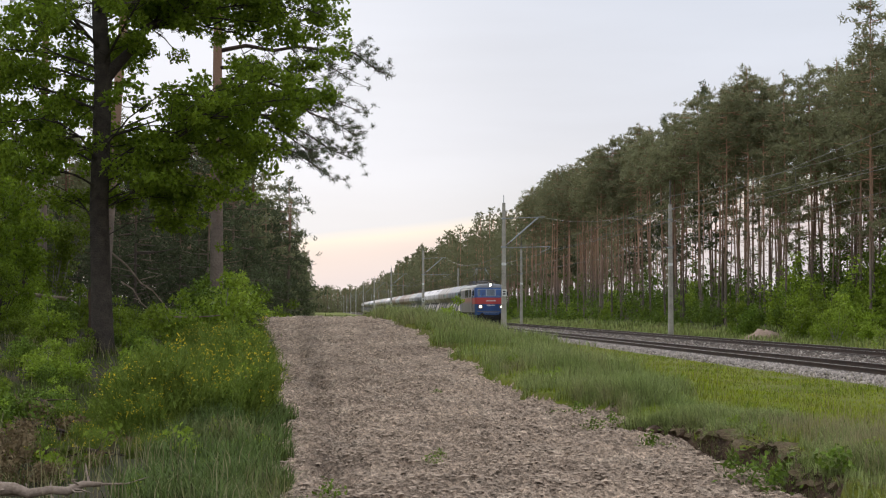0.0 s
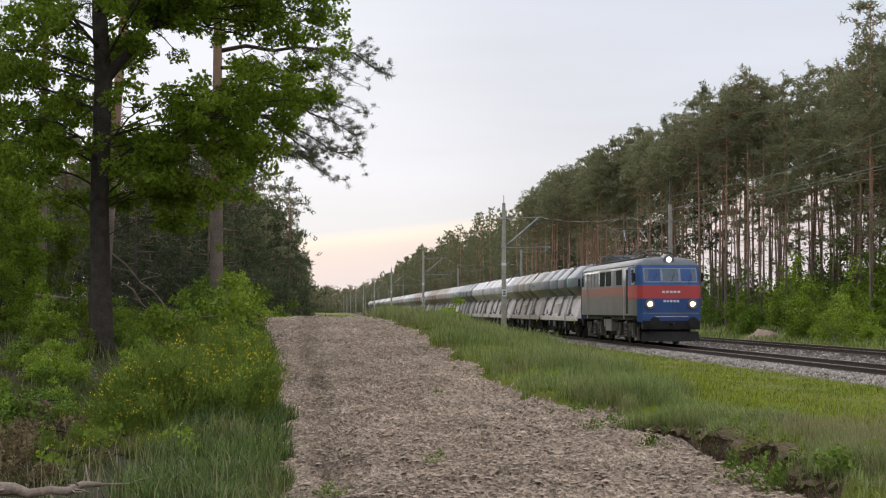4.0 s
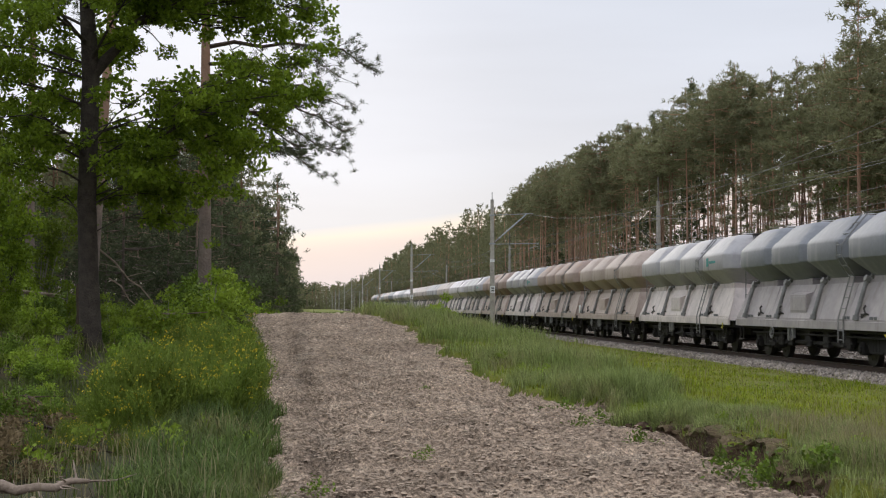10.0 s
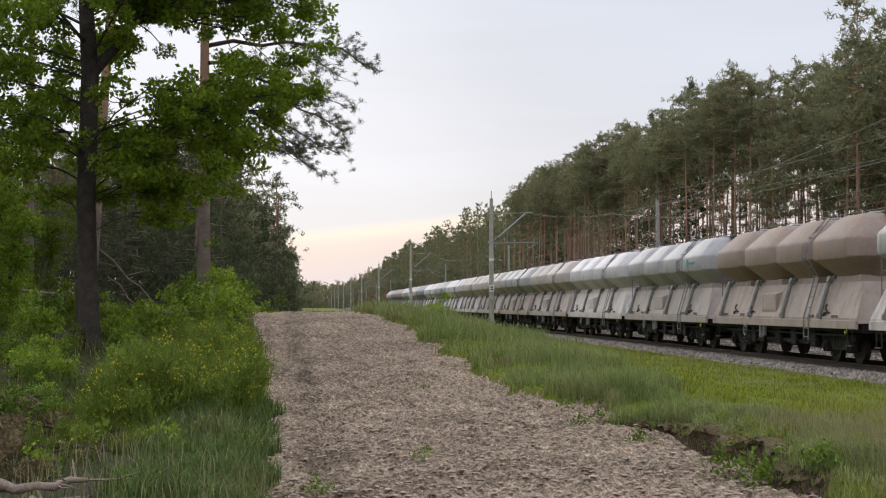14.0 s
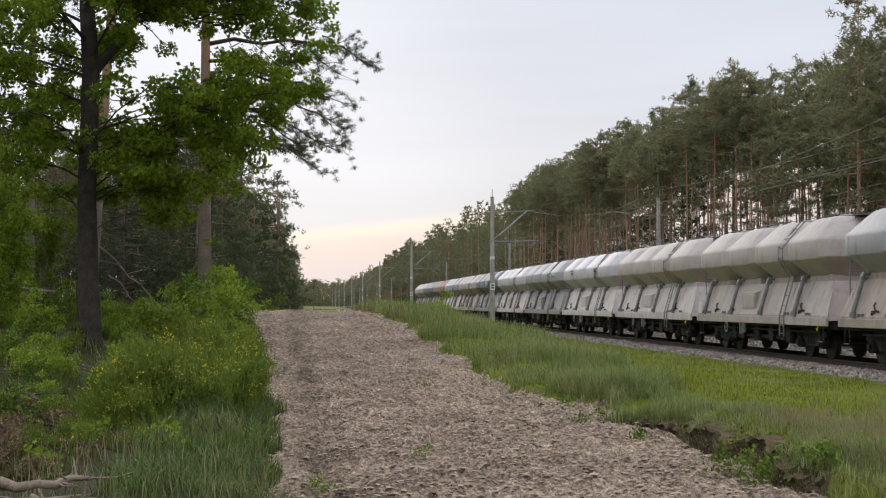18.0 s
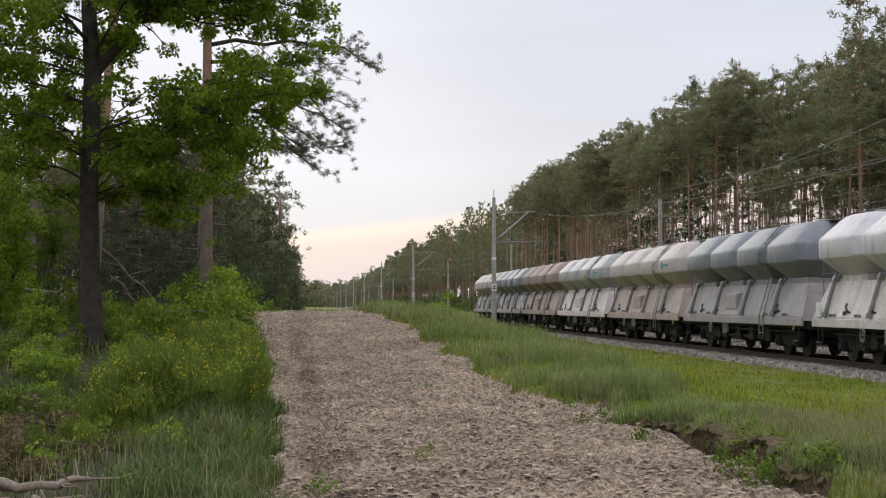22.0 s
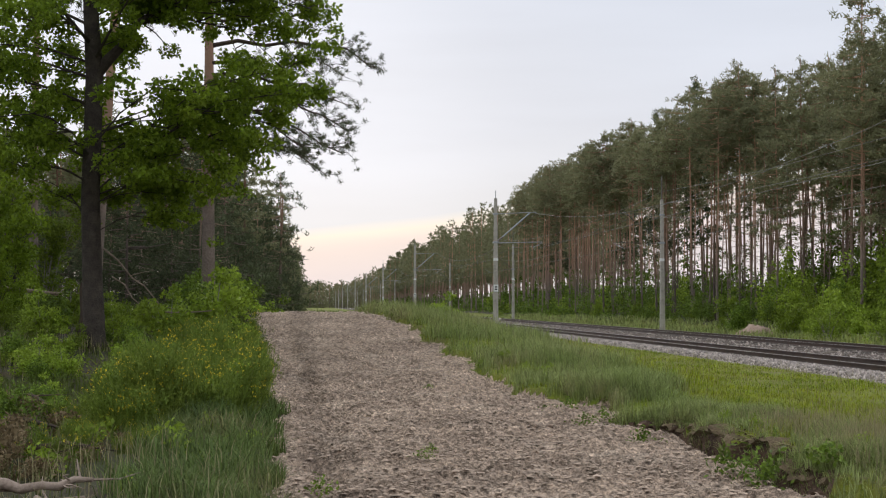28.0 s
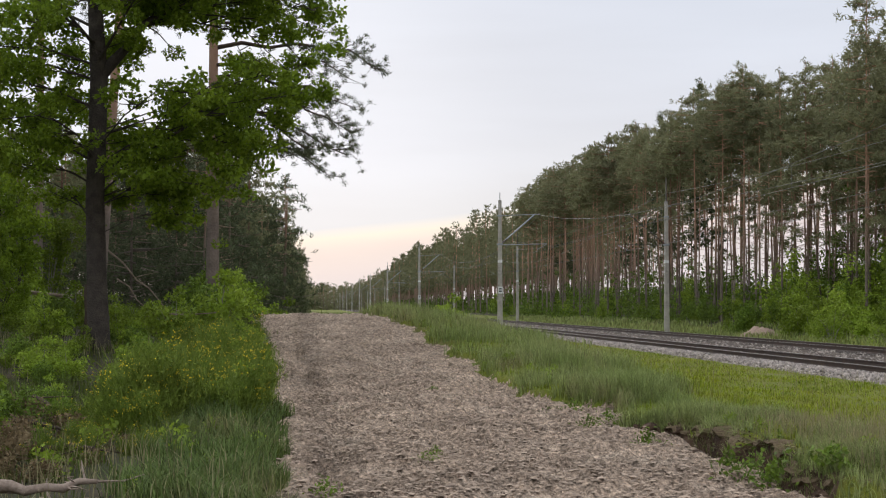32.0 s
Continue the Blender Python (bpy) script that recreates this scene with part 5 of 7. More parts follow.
def pine(seed, h, r, start, spread, limbs, per, blade=(0.55, 0.10), dead=6, needle=M_NEEDLE, bark=M_PINEBARK, seg=7, name="pine_tree", label="tall Scots pine with a bare reddish trunk and high crown", cone=False):
    rg = np.random.default_rng(seed)
    t = thing(name, label, "tree")
    pts, rad = bent_trunk(rg, h, r, 0.03, 0.02)
    sh = Shape().tube(pts, rad, seg)
    P, D = [], []
    for k in range(limbs):
        u = (k + rg.random()) / limbs if cone else min(1.0, (k // 4 + 0.4 * rg.random()) / (limbs // 4))
        z = h * (start + (0.985 - start) * u)
        if not cone and start > 0.42 and rg.random() < 0.08:
            z = h * rg.uniform(start - 0.2, start)
        o = on_trunk(pts, z)
        a = rg.uniform(0, 2 * math.pi)
        ln = spread * (0.12 + 0.88 * math.sin(math.pi * (0.24 + 0.71 * u)) ** 0.9) * rg.uniform(0.5, 1.25)
        if cone:
            ln = spread * (1.03 - u) * rg.uniform(0.75, 1.1)
        way = np.array([math.cos(a), math.sin(a), rg.uniform(-0.35, 0.0) if cone else rg.uniform(-0.15, 0.3)])
        e = o + way * ln
        mid = o + way * ln * 0.5 + np.array([0, 0, -0.12 * ln * 0.3])
        sh.tube([o, mid, e], [0.012 + ln * 0.014, 0.01 + ln * 0.008, 0.008], 4, False)
        n = max(2, int(per * ln / spread + 1))
        q = rg.uniform(0.3, 1.05, n)[:, None]
        c = o + (e - o) * q + rg.normal(size=(n, 3)) * np.array([0.3, 0.3, 0.2 if cone else 0.12]) * min(1.0, 0.25 + ln / 1.6)
        P.append(c)
    P.append(np.array([on_trunk(pts, h * z) for z in np.linspace(0.92, 1.0, 12)]) + rg.normal(size=(12, 3)) * np.array([0.16, 0.16, 0.05]))
    for k in range(dead):
        z = h * rg.uniform(0.25, start)
        o, a = on_trunk(pts, z), rg.uniform(0, 6.28)
        e = o + np.array([math.cos(a), math.sin(a), rg.uniform(-0.6, 0.5)]) * rg.uniform(0.4, 1.5)
        sh.tube([o, e], [0.022, 0.007], 3, False)
    part("trunk", sh, bark, t, smooth=60)
    C = np.concatenate(P)
    m = 12
    D = unit(rg.normal(size=(len(C) * m, 3)) + np.array([0, 0, 0.35]))
    C2 = np.repeat(C, m, 0) + rg.normal(size=(len(D), 3)) * blade[0] * 0.3
    V, F = spikes(rg, C2, D, blade[0] * rg.uniform(0.6, 1.2, len(C2)), blade[1] * rg.uniform(0.7, 1.3, len(C2)))
    part("crown", tri_mesh("crown", V, F, needle), None, t)
    return t


def place(ob, x, y, turn=0.0, size=1.0, sink=0.0):
    return pose(x, y, float(height(x, y, False)) - sink, 0, 0, turn) @ Matrix.Scale(size, 4)


rg = np.random.default_rng(77)
PINES = [pine(100 + k, 18.9 + 0.7 * (k % 4), 0.10 + 0.014 * (k % 4), (0.51 if k % 4 == 0 else 0.69 + 0.015 * (k % 4)), 2.1 + 0.2 * (k % 4), 52, 13, (0.28, 0.085), 20) for k in range(9)]
spots = []
for gy in np.arange(60, 235, 3.5):
    for gx in np.arange(33.4, 46.5, 4.1):
        x, y = gx + rg.normal() * 1.7, gy + rg.normal() * 1.9
        x = max(x, 32.4)
        if x / y < 0.47 and rg.random() < 0.93 and (y < 112 or x < 41):
            spots.append((x, y))
rg.shuffle(spots)
spots.sort(key=lambda p: p[0] + 0.12 * p[1] + rg.normal() * 6)
used = set()
LOW, HIGH = [PINES[k] for k in (0, 4, 8)], [PINES[k] for k in (1, 2, 3, 5, 6, 7)]
for k, (x, y) in enumerate(spots[:210]):
    src = LOW[k % 3] if y < 108 else HIGH[k % 6]
    m = place(src, x, y, rg.uniform(0, 360), rg.uniform(1.04, 1.15) if y < 82 else rg.uniform(1.0, 1.09) if y < 93 else rg.uniform(0.91, 1.03) if y < 108 else rg.uniform(0.90, 1.03) if y < 165 else rg.uniform(0.96, 1.08))
    if src.name not in used:
        used.add(src.name)
        src.matrix_basis = m
        tagged(src, group="pines behind the railway")
    else:
        copy_thing(src, m)

THIN = [pine(180 + k, 11.5 + 1.6 * k, 0.07 + 0.012 * k, 0.72, 1.3, 14, 5, (0.28, 0.085), 16, label="thin suppressed pine with dead side twigs among the tall trunks") for k in range(4)]
more = np.random.default_rng(93)
for k in range(150):
    g = rg if k < 96 else more
    y = float(np.exp(g.uniform(math.log(74), math.log(235 if k % 2 else 118))))
    x = g.uniform(33.5, 46 if y < 112 else 41)
    m = place(THIN[k % 4], x, y, g.uniform(0, 360), g.uniform(0.85, 1.15)) @ pose(0, 0, 0, g.normal() * 2.0, g.normal() * 2.0)
    if k < 4:
        THIN[k].matrix_basis = m
    else:
        copy_thing(THIN[k % 4], m)

SPRUCE = pine(190, 22.3, 0.16, 0.3, 2.6, 64, 9, (0.40, 0.12), 0, M_NEEDLE_Y, M_PINEBARK, 7, "spruce_tree", "dark pointed spruce standing above the pines", True)
SPRUCE.matrix_basis = place(SPRUCE, 36.0, 133.0)
copy_thing(SPRUCE, place(SPRUCE, 38.0, 157.0, 70, 1.0))
copy_thing(SPRUCE, place(SPRUCE, 37.0, 170.0, 200, 0.94))
copy_thing(SPRUCE, place(SPRUCE, 36.0, 215.0, 120, 0.98))


def far_wood(name, label, spots, base_h, seed, spread=1.9, start=0.5, low=0.82, thick=18):
    """Distant pines, trunks and crowns in one mass."""
    q = np.random.default_rng(seed)
    S, trunks = [], Shape()
    for x, y in spots:
        h = base_h * q.uniform(low, 1.07)
        z0 = float(height(x, y, False))
        trunks.tube([(x, y, z0 - 0.3), (x + q.normal() * 0.3, y, z0 + h * 0.95)], [0.14, 0.05], 4, False)
        far = np.hypot(x, y)
        n = int(np.clip(40000 / far, thick, 180))
        u = q.random(n)
        rr = spread * (0.3 + 0.7 * np.sin(np.pi * (0.2 + 0.8 * u))) * np.sqrt(q.random(n))
        a = q.uniform(0, 6.28, n)
        C = np.stack([x + rr * np.cos(a), y + rr * np.sin(a), z0 + h * (start + (1 - start) * u)], 1)
        m = 8
        D = unit(q.normal(size=(n * m, 3)))
        s = np.clip(far / 260, 0.55, 2.2)
        S.append(spikes(q, np.repeat(C, m, 0), D, 0.46 * s * q.uniform(0.6, 1.2, n * m), 0.16 * s))
    t = thing(name, label, "woodland", kind="stuff")
    part("trunks", trunks, M_PINEBARK, t)
    part("crowns", tri_mesh("crowns", *joined(S), M_NEEDLE), None, t)


rest = [p for p in spots[210:]]
for gy in np.arange(235, 330, 9):
    for gx in (49, 56, 63):
        rest.append((gx + rg.normal() * 2, gy + rg.normal() * 2.5))
for gy in np.arange(235, 640, 5.5):
    for gx in np.arange(33, 50, 4.2):
        rest.append((gx + rg.normal() * 1.2, gy + rg.normal() * 1.5))
for gy in np.arange(640, 1600, 13):
    for gx in (33, 38, 44, 51):
        rest.append((gx + rg.normal() * 1.5, gy + rg.normal() * 3))
far_wood("far_pine_wood", "distant pine wood along the railway", rest, 20.3, 8, 2.5, 0.36)
end = [(rg.uniform(-60, 70), rg.uniform(840, 1000)) for k in range(460)]
far_wood("end_wood", "hazy pine wood closing the far end of the line", end, 15.5, 9, 3.4, 0.0, thick=44)


def shrub(seed, h, w, leaves, size, clumps=26, leaf=M_LEAF, name="shrub", label="leafy green shrub in fresh leaf", stems=5, long=1.5, low=0.12, tight=1.0):
    """A bush of several stems with leaf clumps and gaps between them."""
    q = np.random.default_rng(seed)
    t = thing(name, label, "bush")
    sh, C = Shape(), []
    lobes = [(q.normal() * 0.25 * w, q.normal() * 0.25 * w, q.uniform(0.4, 0.9)) for k in range(stems + 1)] + [(q.normal() * 0.08 * w, q.normal() * 0.08 * w, 1.0)]
    for k in range(clumps):
        lx, ly, lh = lobes[k % len(lobes)]
        u = q.random()
        thin = 0.15 * w * (1.15 - 0.75 * u)
        C.append((lx * (0.5 + 0.6 * u) + q.normal() * thin, ly * (0.5 + 0.6 * u) + q.normal() * thin, h * lh * (low + (1 - low) * u ** 0.75) - size))
    C = np.array(C)
    for k in range(0, clumps, max(1, clumps // (stems * 3))):
        e = C[k]
        sh.tube([(e[0] * 0.1, e[1] * 0.1, -0.1), (e[0] * 0.45, e[1] * 0.45, e[2] * 0.55), tuple(e)], [0.012 + h * 0.006, 0.008 + h * 0.003, 0.005], 4, False)
    if h > 0.6:
        tagged(part("branchwork", sh, M_BIRCH if leaf is M_LEAF else M_OAKBARK, t), kind="stuff")
    per = leaves // clumps
    spread = 0.55 * (w * h * w / clumps) ** (1 / 3) * 0.62
    P = clumped(q, C, spread * 1.75 * tight, per * 1.15, 0.75)
    P[:, 2] = np.maximum(P[:, 2], 0.03)
    tagged(part("foliage", tri_mesh("foliage", *leaf_set(q, P, size, 0.3, long), leaf), None, t), kind="stuff")
    return t


def strew(sources, items, sink=0.05):
    """The first items take the sources themselves, the rest are copies."""
    taken = set()
    for x, y, k, size, turn in items:
        src = sources[k % len(sources)]
        m = place(src, x, y, turn, size, sink)
        if id(src) in taken:
            copy_thing(src, m)
        else:
            taken.add(id(src))
            src.matrix_basis = m
    for s in sources:
        if id(s) not in taken:
            s.matrix_basis = place(s, 40 + sources.index(s), 120, 0, 1, sink)


# undergrowth along the far side of the line
EDGE = [shrub(300 + k, 2.6 + 0.9 * (k % 4), 3.0 + 0.5 * (k % 3), 1500, 0.15, 44, M_LEAF if k != 3 else M_LEAF_D, "shrub", "fresh green shrub at the edge of the pine wood") for k in range(7)]
items = []
for y in np.arange(62, 300, 3.0):
    for row in range(2):
        x = 28.7 + row * 3.0 + rg.normal() * 0.7
        # a gap by the sand heap, low scattered growth beyond it
        if row == 0 and (85 < y < 97 or (y > 97 and rg.random() < 0.45)):
            continue
        if x / y < 0.5 and rg.random() < (0.92 if y < 97 else 0.6):
            big = 1.0 if y < 97 else 0.85
            items.append((x, y + rg.normal() * 0.7, int(rg.integers(0, 7)), big * rg.uniform(0.45, 1.2) * ((0.6 if y < 86 else 0.45) if row == 0 else (1.05 if y < 97 else 0.8)), rg.uniform(0, 360)))
items += [(28.9, 76.0, 0, 0.95, 20), (28.3, 79.0, 4, 0.8, 140), (28.8, 82.0, 0, 0.95, 250), (28.5, 85.2, 4, 0.85, 60), (29.6, 88.0, 0, 1.0, 330), (30.2, 80.5, 4, 1.1, 290), (28.9, 100.0, 4, 0.45, 30), (29.4, 104.0, 0, 0.5, 110), (28.8, 112.0, 4, 0.4, 190), (29.5, 118.0, 0, 0.5, 10), (27.6, 78.5, 5, 0.4, 80), (30.4, 86.5, 4, 0.8, 10), (29.9, 90.5, 1, 0.6, 200)]
for k in range(34):
    y = rg.uniform(76, 108)
    items.append((rg.uniform(30.8, 37), y, int(rg.integers(0, 7)), rg.uniform(0.55, 1.15), rg.uniform(0, 360)))
# beyond the sand heap most of the growth stands deeper in the wood
items = [i for i in items if i[1] < 99 or i[0] > 32.6 or more.random() < 0.35]
strew(EDGE, items)


def far_growth():
    """Bushes and saplings that close the foot of the wood further down the line."""
    q = np.random.default_rng(71)
    S = []
    for k in range(430):
        y = float(np.exp(q.uniform(math.log(125), math.log(900))))
        x = 29.5 + 11.5 * q.random() ** 0.55
        h, s = q.uniform(1.2, 4.6) * (1.0 if x > 32 else 0.4), float(np.clip(y / 300, 0.5, 2.2))
        n = int(np.clip(34000 / y, 40, 170))
        P = q.normal(size=(n, 3)) * [0.8, 0.8, h * 0.3] + [x, y, float(height(x, y, False)) + h * 0.45]
        S.append(leaf_set(q, P, 0.30 * s, 0.2, 1.4))
    near = []
    # a darker middle storey between the trunks
    for k in range(470):
        y = float(np.exp(q.uniform(math.log(76), math.log(300 if k % 3 else 120))))
        x = q.uniform(35, 47)
        h = q.uniform(2.8, 7.0) + 1.7 * float(step(118, 88, y))
        C = q.normal(size=(8, 3)) * [0.7, 0.7, h * 0.26] + [x, y, float(height(x, y, False)) + h * 0.5]
        S.append(leaf_set(q, clumped(q, C, 0.42, 34), 0.11 + 0.0003 * y, 0.2, 1.4))
    for k in range(130):
        y = float(np.exp(q.uniform(math.log(77), math.log(130))))
        x = q.uniform(31.2, 41)
        h = q.uniform(1.2, 3.8) * (1.0 if x > 33 else 0.6)
        C = q.normal(size=(7, 3)) * [0.6, 0.6, h * 0.26] + [x, y, float(height(x, y, False)) + h * 0.45]
        (near if y < 99 else S).append(leaf_set(q, clumped(q, C, 0.4, 38), 0.11, 0.2, 1.5))
    t = thing("far_undergrowth", "leafy undergrowth at the foot of the distant wood", "undergrowth", kind="stuff")
    part("foliage", tri_mesh("foliage", *joined(S), M_LEAF_D), None, t)
    t = thing("undergrowth", "light green brambles and saplings under the pines", "undergrowth", kind="stuff")
    part("foliage", tri_mesh("foliage", *joined(near), M_LEAF), None, t)


far_growth()
SAPL = [shrub(330 + k, 4.0 + 0.8 * k, 2.7, 1300, 0.15, 40, M_LEAF_D if k == 1 else M_LEAF, "sapling", "young broadleaf tree below the pines", 2, 1.5, 0.2) for k in range(4)]
items = [(rg.uniform(31.5, 42), float(np.exp(rg.uniform(math.log(85), math.log(260)))), int(rg.integers(0, 4)), rg.uniform(0.55, 1.0), rg.uniform(0, 360)) for k in range(84)]
items += [(33.0 + 0.7 * k, 79 + 3.1 * (k % 5), k, 1.15 + 0.06 * (k % 4), 50 * k) for k in range(11)]
items += [(31.8 + 0.9 * (k % 7), 78.5 + 1.15 * k, k + k // 3, more.uniform(0.95, 1.3), 70 * k) for k in range(16)]
strew(SAPL, items)

# a round dark bush and a heap of sand beside the second track
ROUND = shrub(360, 2.0, 2.3, 3200, 0.09, 50, M_LEAF_D, "round_bush", "dense round dark green bush beside the railway", 4, 1.5, 0.05)
ROUND.matrix_basis = place(ROUND, 27.7, 94.0)


def sand_heap(x, y):
    q = np.random.default_rng(5)
    rings = []
    for z, r in ((-0.2, 1.1), (0.1, 0.85), (0.25, 0.6), (0.36, 0.35), (0.42, 0.1)):
        rings.append([(r * 1.0 * math.cos(k * 0.349) * q.uniform(0.85, 1.15), r * 1.3 * math.sin(k * 0.349) * q.uniform(0.7, 1.3), z + q.normal() * 0.05) for k in range(18)])
    t = thing("sand_heap", "small heap of bare sand beside the railway", "sand heap", pose(x, y, float(height(x, y, False))))
    part("heap", Shape().loft([[(1.15 * a, 1.7 * b, 1.25 * c) for a, b, c in g] for g in rings]), M_HEAP, t, smooth=50)


sand_heap(27.4, 89.0)


# ---- the near wood on the camera's side ----
def oak():
    """A tall young oak: dark trunk, a fork, arching limbs and tufts of leaves with sky between them."""
    q = np.random.default_rng(41)
    x0, y0 = -5.25, 36.0
    t = thing("oak_tree", "tall dark-trunked oak in full fresh leaf", "tree", pose(x0, y0, float(height(x0, y0, False))))
    pts = [(0.03, 0, -0.4), (0.03, 0, 0.3), (-0.03, 0, 1.8), (-0.09, 0, 3.6), (-0.04, 0, 5.4), (-0.02, 0, 6.6), (-0.12, 0, 8.2), (-0.2, 0.1, 10), (-0.1, 0.2, 12), (0.1, 0.2, 13.5)]
    part("trunk", Shape().tube(pts, [0.36, 0.27, 0.24, 0.225, 0.215, 0.21, 0.18, 0.14, 0.09, 0.04], 16), M_OAKBARK, t, smooth=60)
    tips = []
    limbs = []
    wide = lambda z: float(np.interp(z, [3.0, 4.0, 5.2, 6.6, 8.0, 9.6, 11.5, 13.5], [2.4, 3.9, 4.9, 5.5, 6.4, 6.4, 4.6, 2.0]))
    for k in range(40):
        z = 3.5 + 9.4 * (k / 40) ** 1.05 + q.normal() * 0.2
        limbs.append((z, k * 2.399 + q.normal() * 0.4, wide(z) * q.uniform(0.68, 1.0)))
    for k in range(17):
        z = 3.7 + 0.36 * k + q.normal() * 0.15
        limbs.append((z, q.uniform(-0.75, 0.75), wide(z) * q.uniform(0.75, 1.02)))
    # tufts leave the trunk free on the open side, and windows of sky beside the fork
    windows = ((1.0, 6.6, 0.5, 0.4), (2.1, 6.75, 0.3, 0.2), (1.5, 7.7, 0.35, 0.12), (-0.85, 8.5, 0.35, 0.4), (-1.9, 8.2, 0.4, 0.2))

    def kept(c):
        if abs(c[0] + 0.05) < 0.45 and c[1] < 0.2 and q.random() < 0.93 or c[0] - 0.5 > wide(c[2]):
            return False
        if any(((c[0] - x) / (w + 0.22)) ** 2 + ((c[2] - z) / (h + 0.18)) ** 2 < 1 for x, z, w, h in windows):
            return False
        return noise.noise(Vector(c) * 0.8 + Vector((3, 1, 7))) > (-0.08 if 0.2 < c[0] < 3.2 and 5.0 < c[2] < 7.4 else -0.16 if c[0] > 0.5 else -0.36)
    for z, a, reach in limbs:
        w = np.array([math.cos(a), math.sin(a) * 0.85, 0])
        lift = q.uniform(0.0, 0.2) * reach
        z0 = max(2.7, z - lift + q.normal() * 0.35)
        o = on_trunk(pts, z0)
        if math.cos(a) > 0.2 and 5.5 < z0 < 7.9:
            o = on_trunk(pts, q.uniform(3.4, 5.5)) if z < 6.9 else np.array((0.98, 0.05, 7.85))
        e = np.array([w[0] * reach, w[1] * reach, z])
        side = np.array([-w[1], w[0], 0]) * q.normal() * 0.10 * reach
        way = [o, o + (e - o) * 0.3 + side * 0.6 + [0, 0, 0.09 * reach], o + (e - o) * 0.65 + side + [0, 0, 0.12 * reach], e]
        r = 0.010 + reach * 0.0042 if math.cos(a) < 0.4 else 0.007 + reach * 0.0022
        lb = Shape().tube(way, [r * 1.3, r, r * 0.6, 0.012], 6, False)
        for s in range(int(5 + reach * 2.9)):
            u = q.uniform(0.25, 2.99)
            p = way[int(u)] * (1 - u % 1) + way[int(u) + 1] * (u % 1)
            b = a + q.choice([-1, 1]) * q.uniform(0.3, 1.3)
            ln = q.uniform(0.35, 1.15) * (1.2 - 0.15 * u)
            f = p + np.array([math.cos(b), math.sin(b), q.uniform(-0.25, 0.55)]) * ln
            if kept(f):
                lb.tube([p, (p + f) / 2 + q.normal(size=3) * 0.05, f], [0.016, 0.011, 0.005], 4, False)
            tips.append(f)
            if q.random() < 0.7:
                tips.append(f + q.normal(size=3) * [0.4, 0.4, 0.3])
        tips.append(e)
        part("limb", lb, M_OAKBARK, t)
    # the stout fork on the open side
    fork = [np.array(p) for p in ((-0.03, 0, 6.55), (0.3, 0.03, 6.95), (0.62, 0.05, 7.3), (0.98, 0.05, 7.85), (1.55, 0.1, 8.25), (2.1, 0.15, 9.4), (2.4, 0.2, 11.0))]
    fk = Shape().tube(fork, [0.17, 0.14, 0.11, 0.09, 0.075, 0.05, 0.03], 10, False)
    for s in range(52):
        u = q.uniform(1.8, 5.99)
        p = fork[int(u)] * (1 - u % 1) + fork[int(u) + 1] * (u % 1)
        b = q.uniform(0, 6.28)
        f = p + np.array([math.cos(b), math.sin(b), q.uniform(-0.95, 0.4)]) * q.uniform(0.5, 1.75)
        if not kept(f):
            continue
        fk.tube([p, (p + f) / 2 + [0, 0, 0.08], f], [0.022, 0.015, 0.006], 5, False)
        tips.extend([f, (p + f) / 2])
    part("limb", fk, M_OAKBARK, t, "stout forked limb", smooth=60)
    C = np.array([c for c in tips if kept(c)])
    P = clumped(q, C, 0.27, 84, 0.72)
    part("crown", tri_mesh("crown", *leaf_set(q, P, 0.085, 0.25, 1.45), M_OAKLEAF), None, t)
    return t


oak()


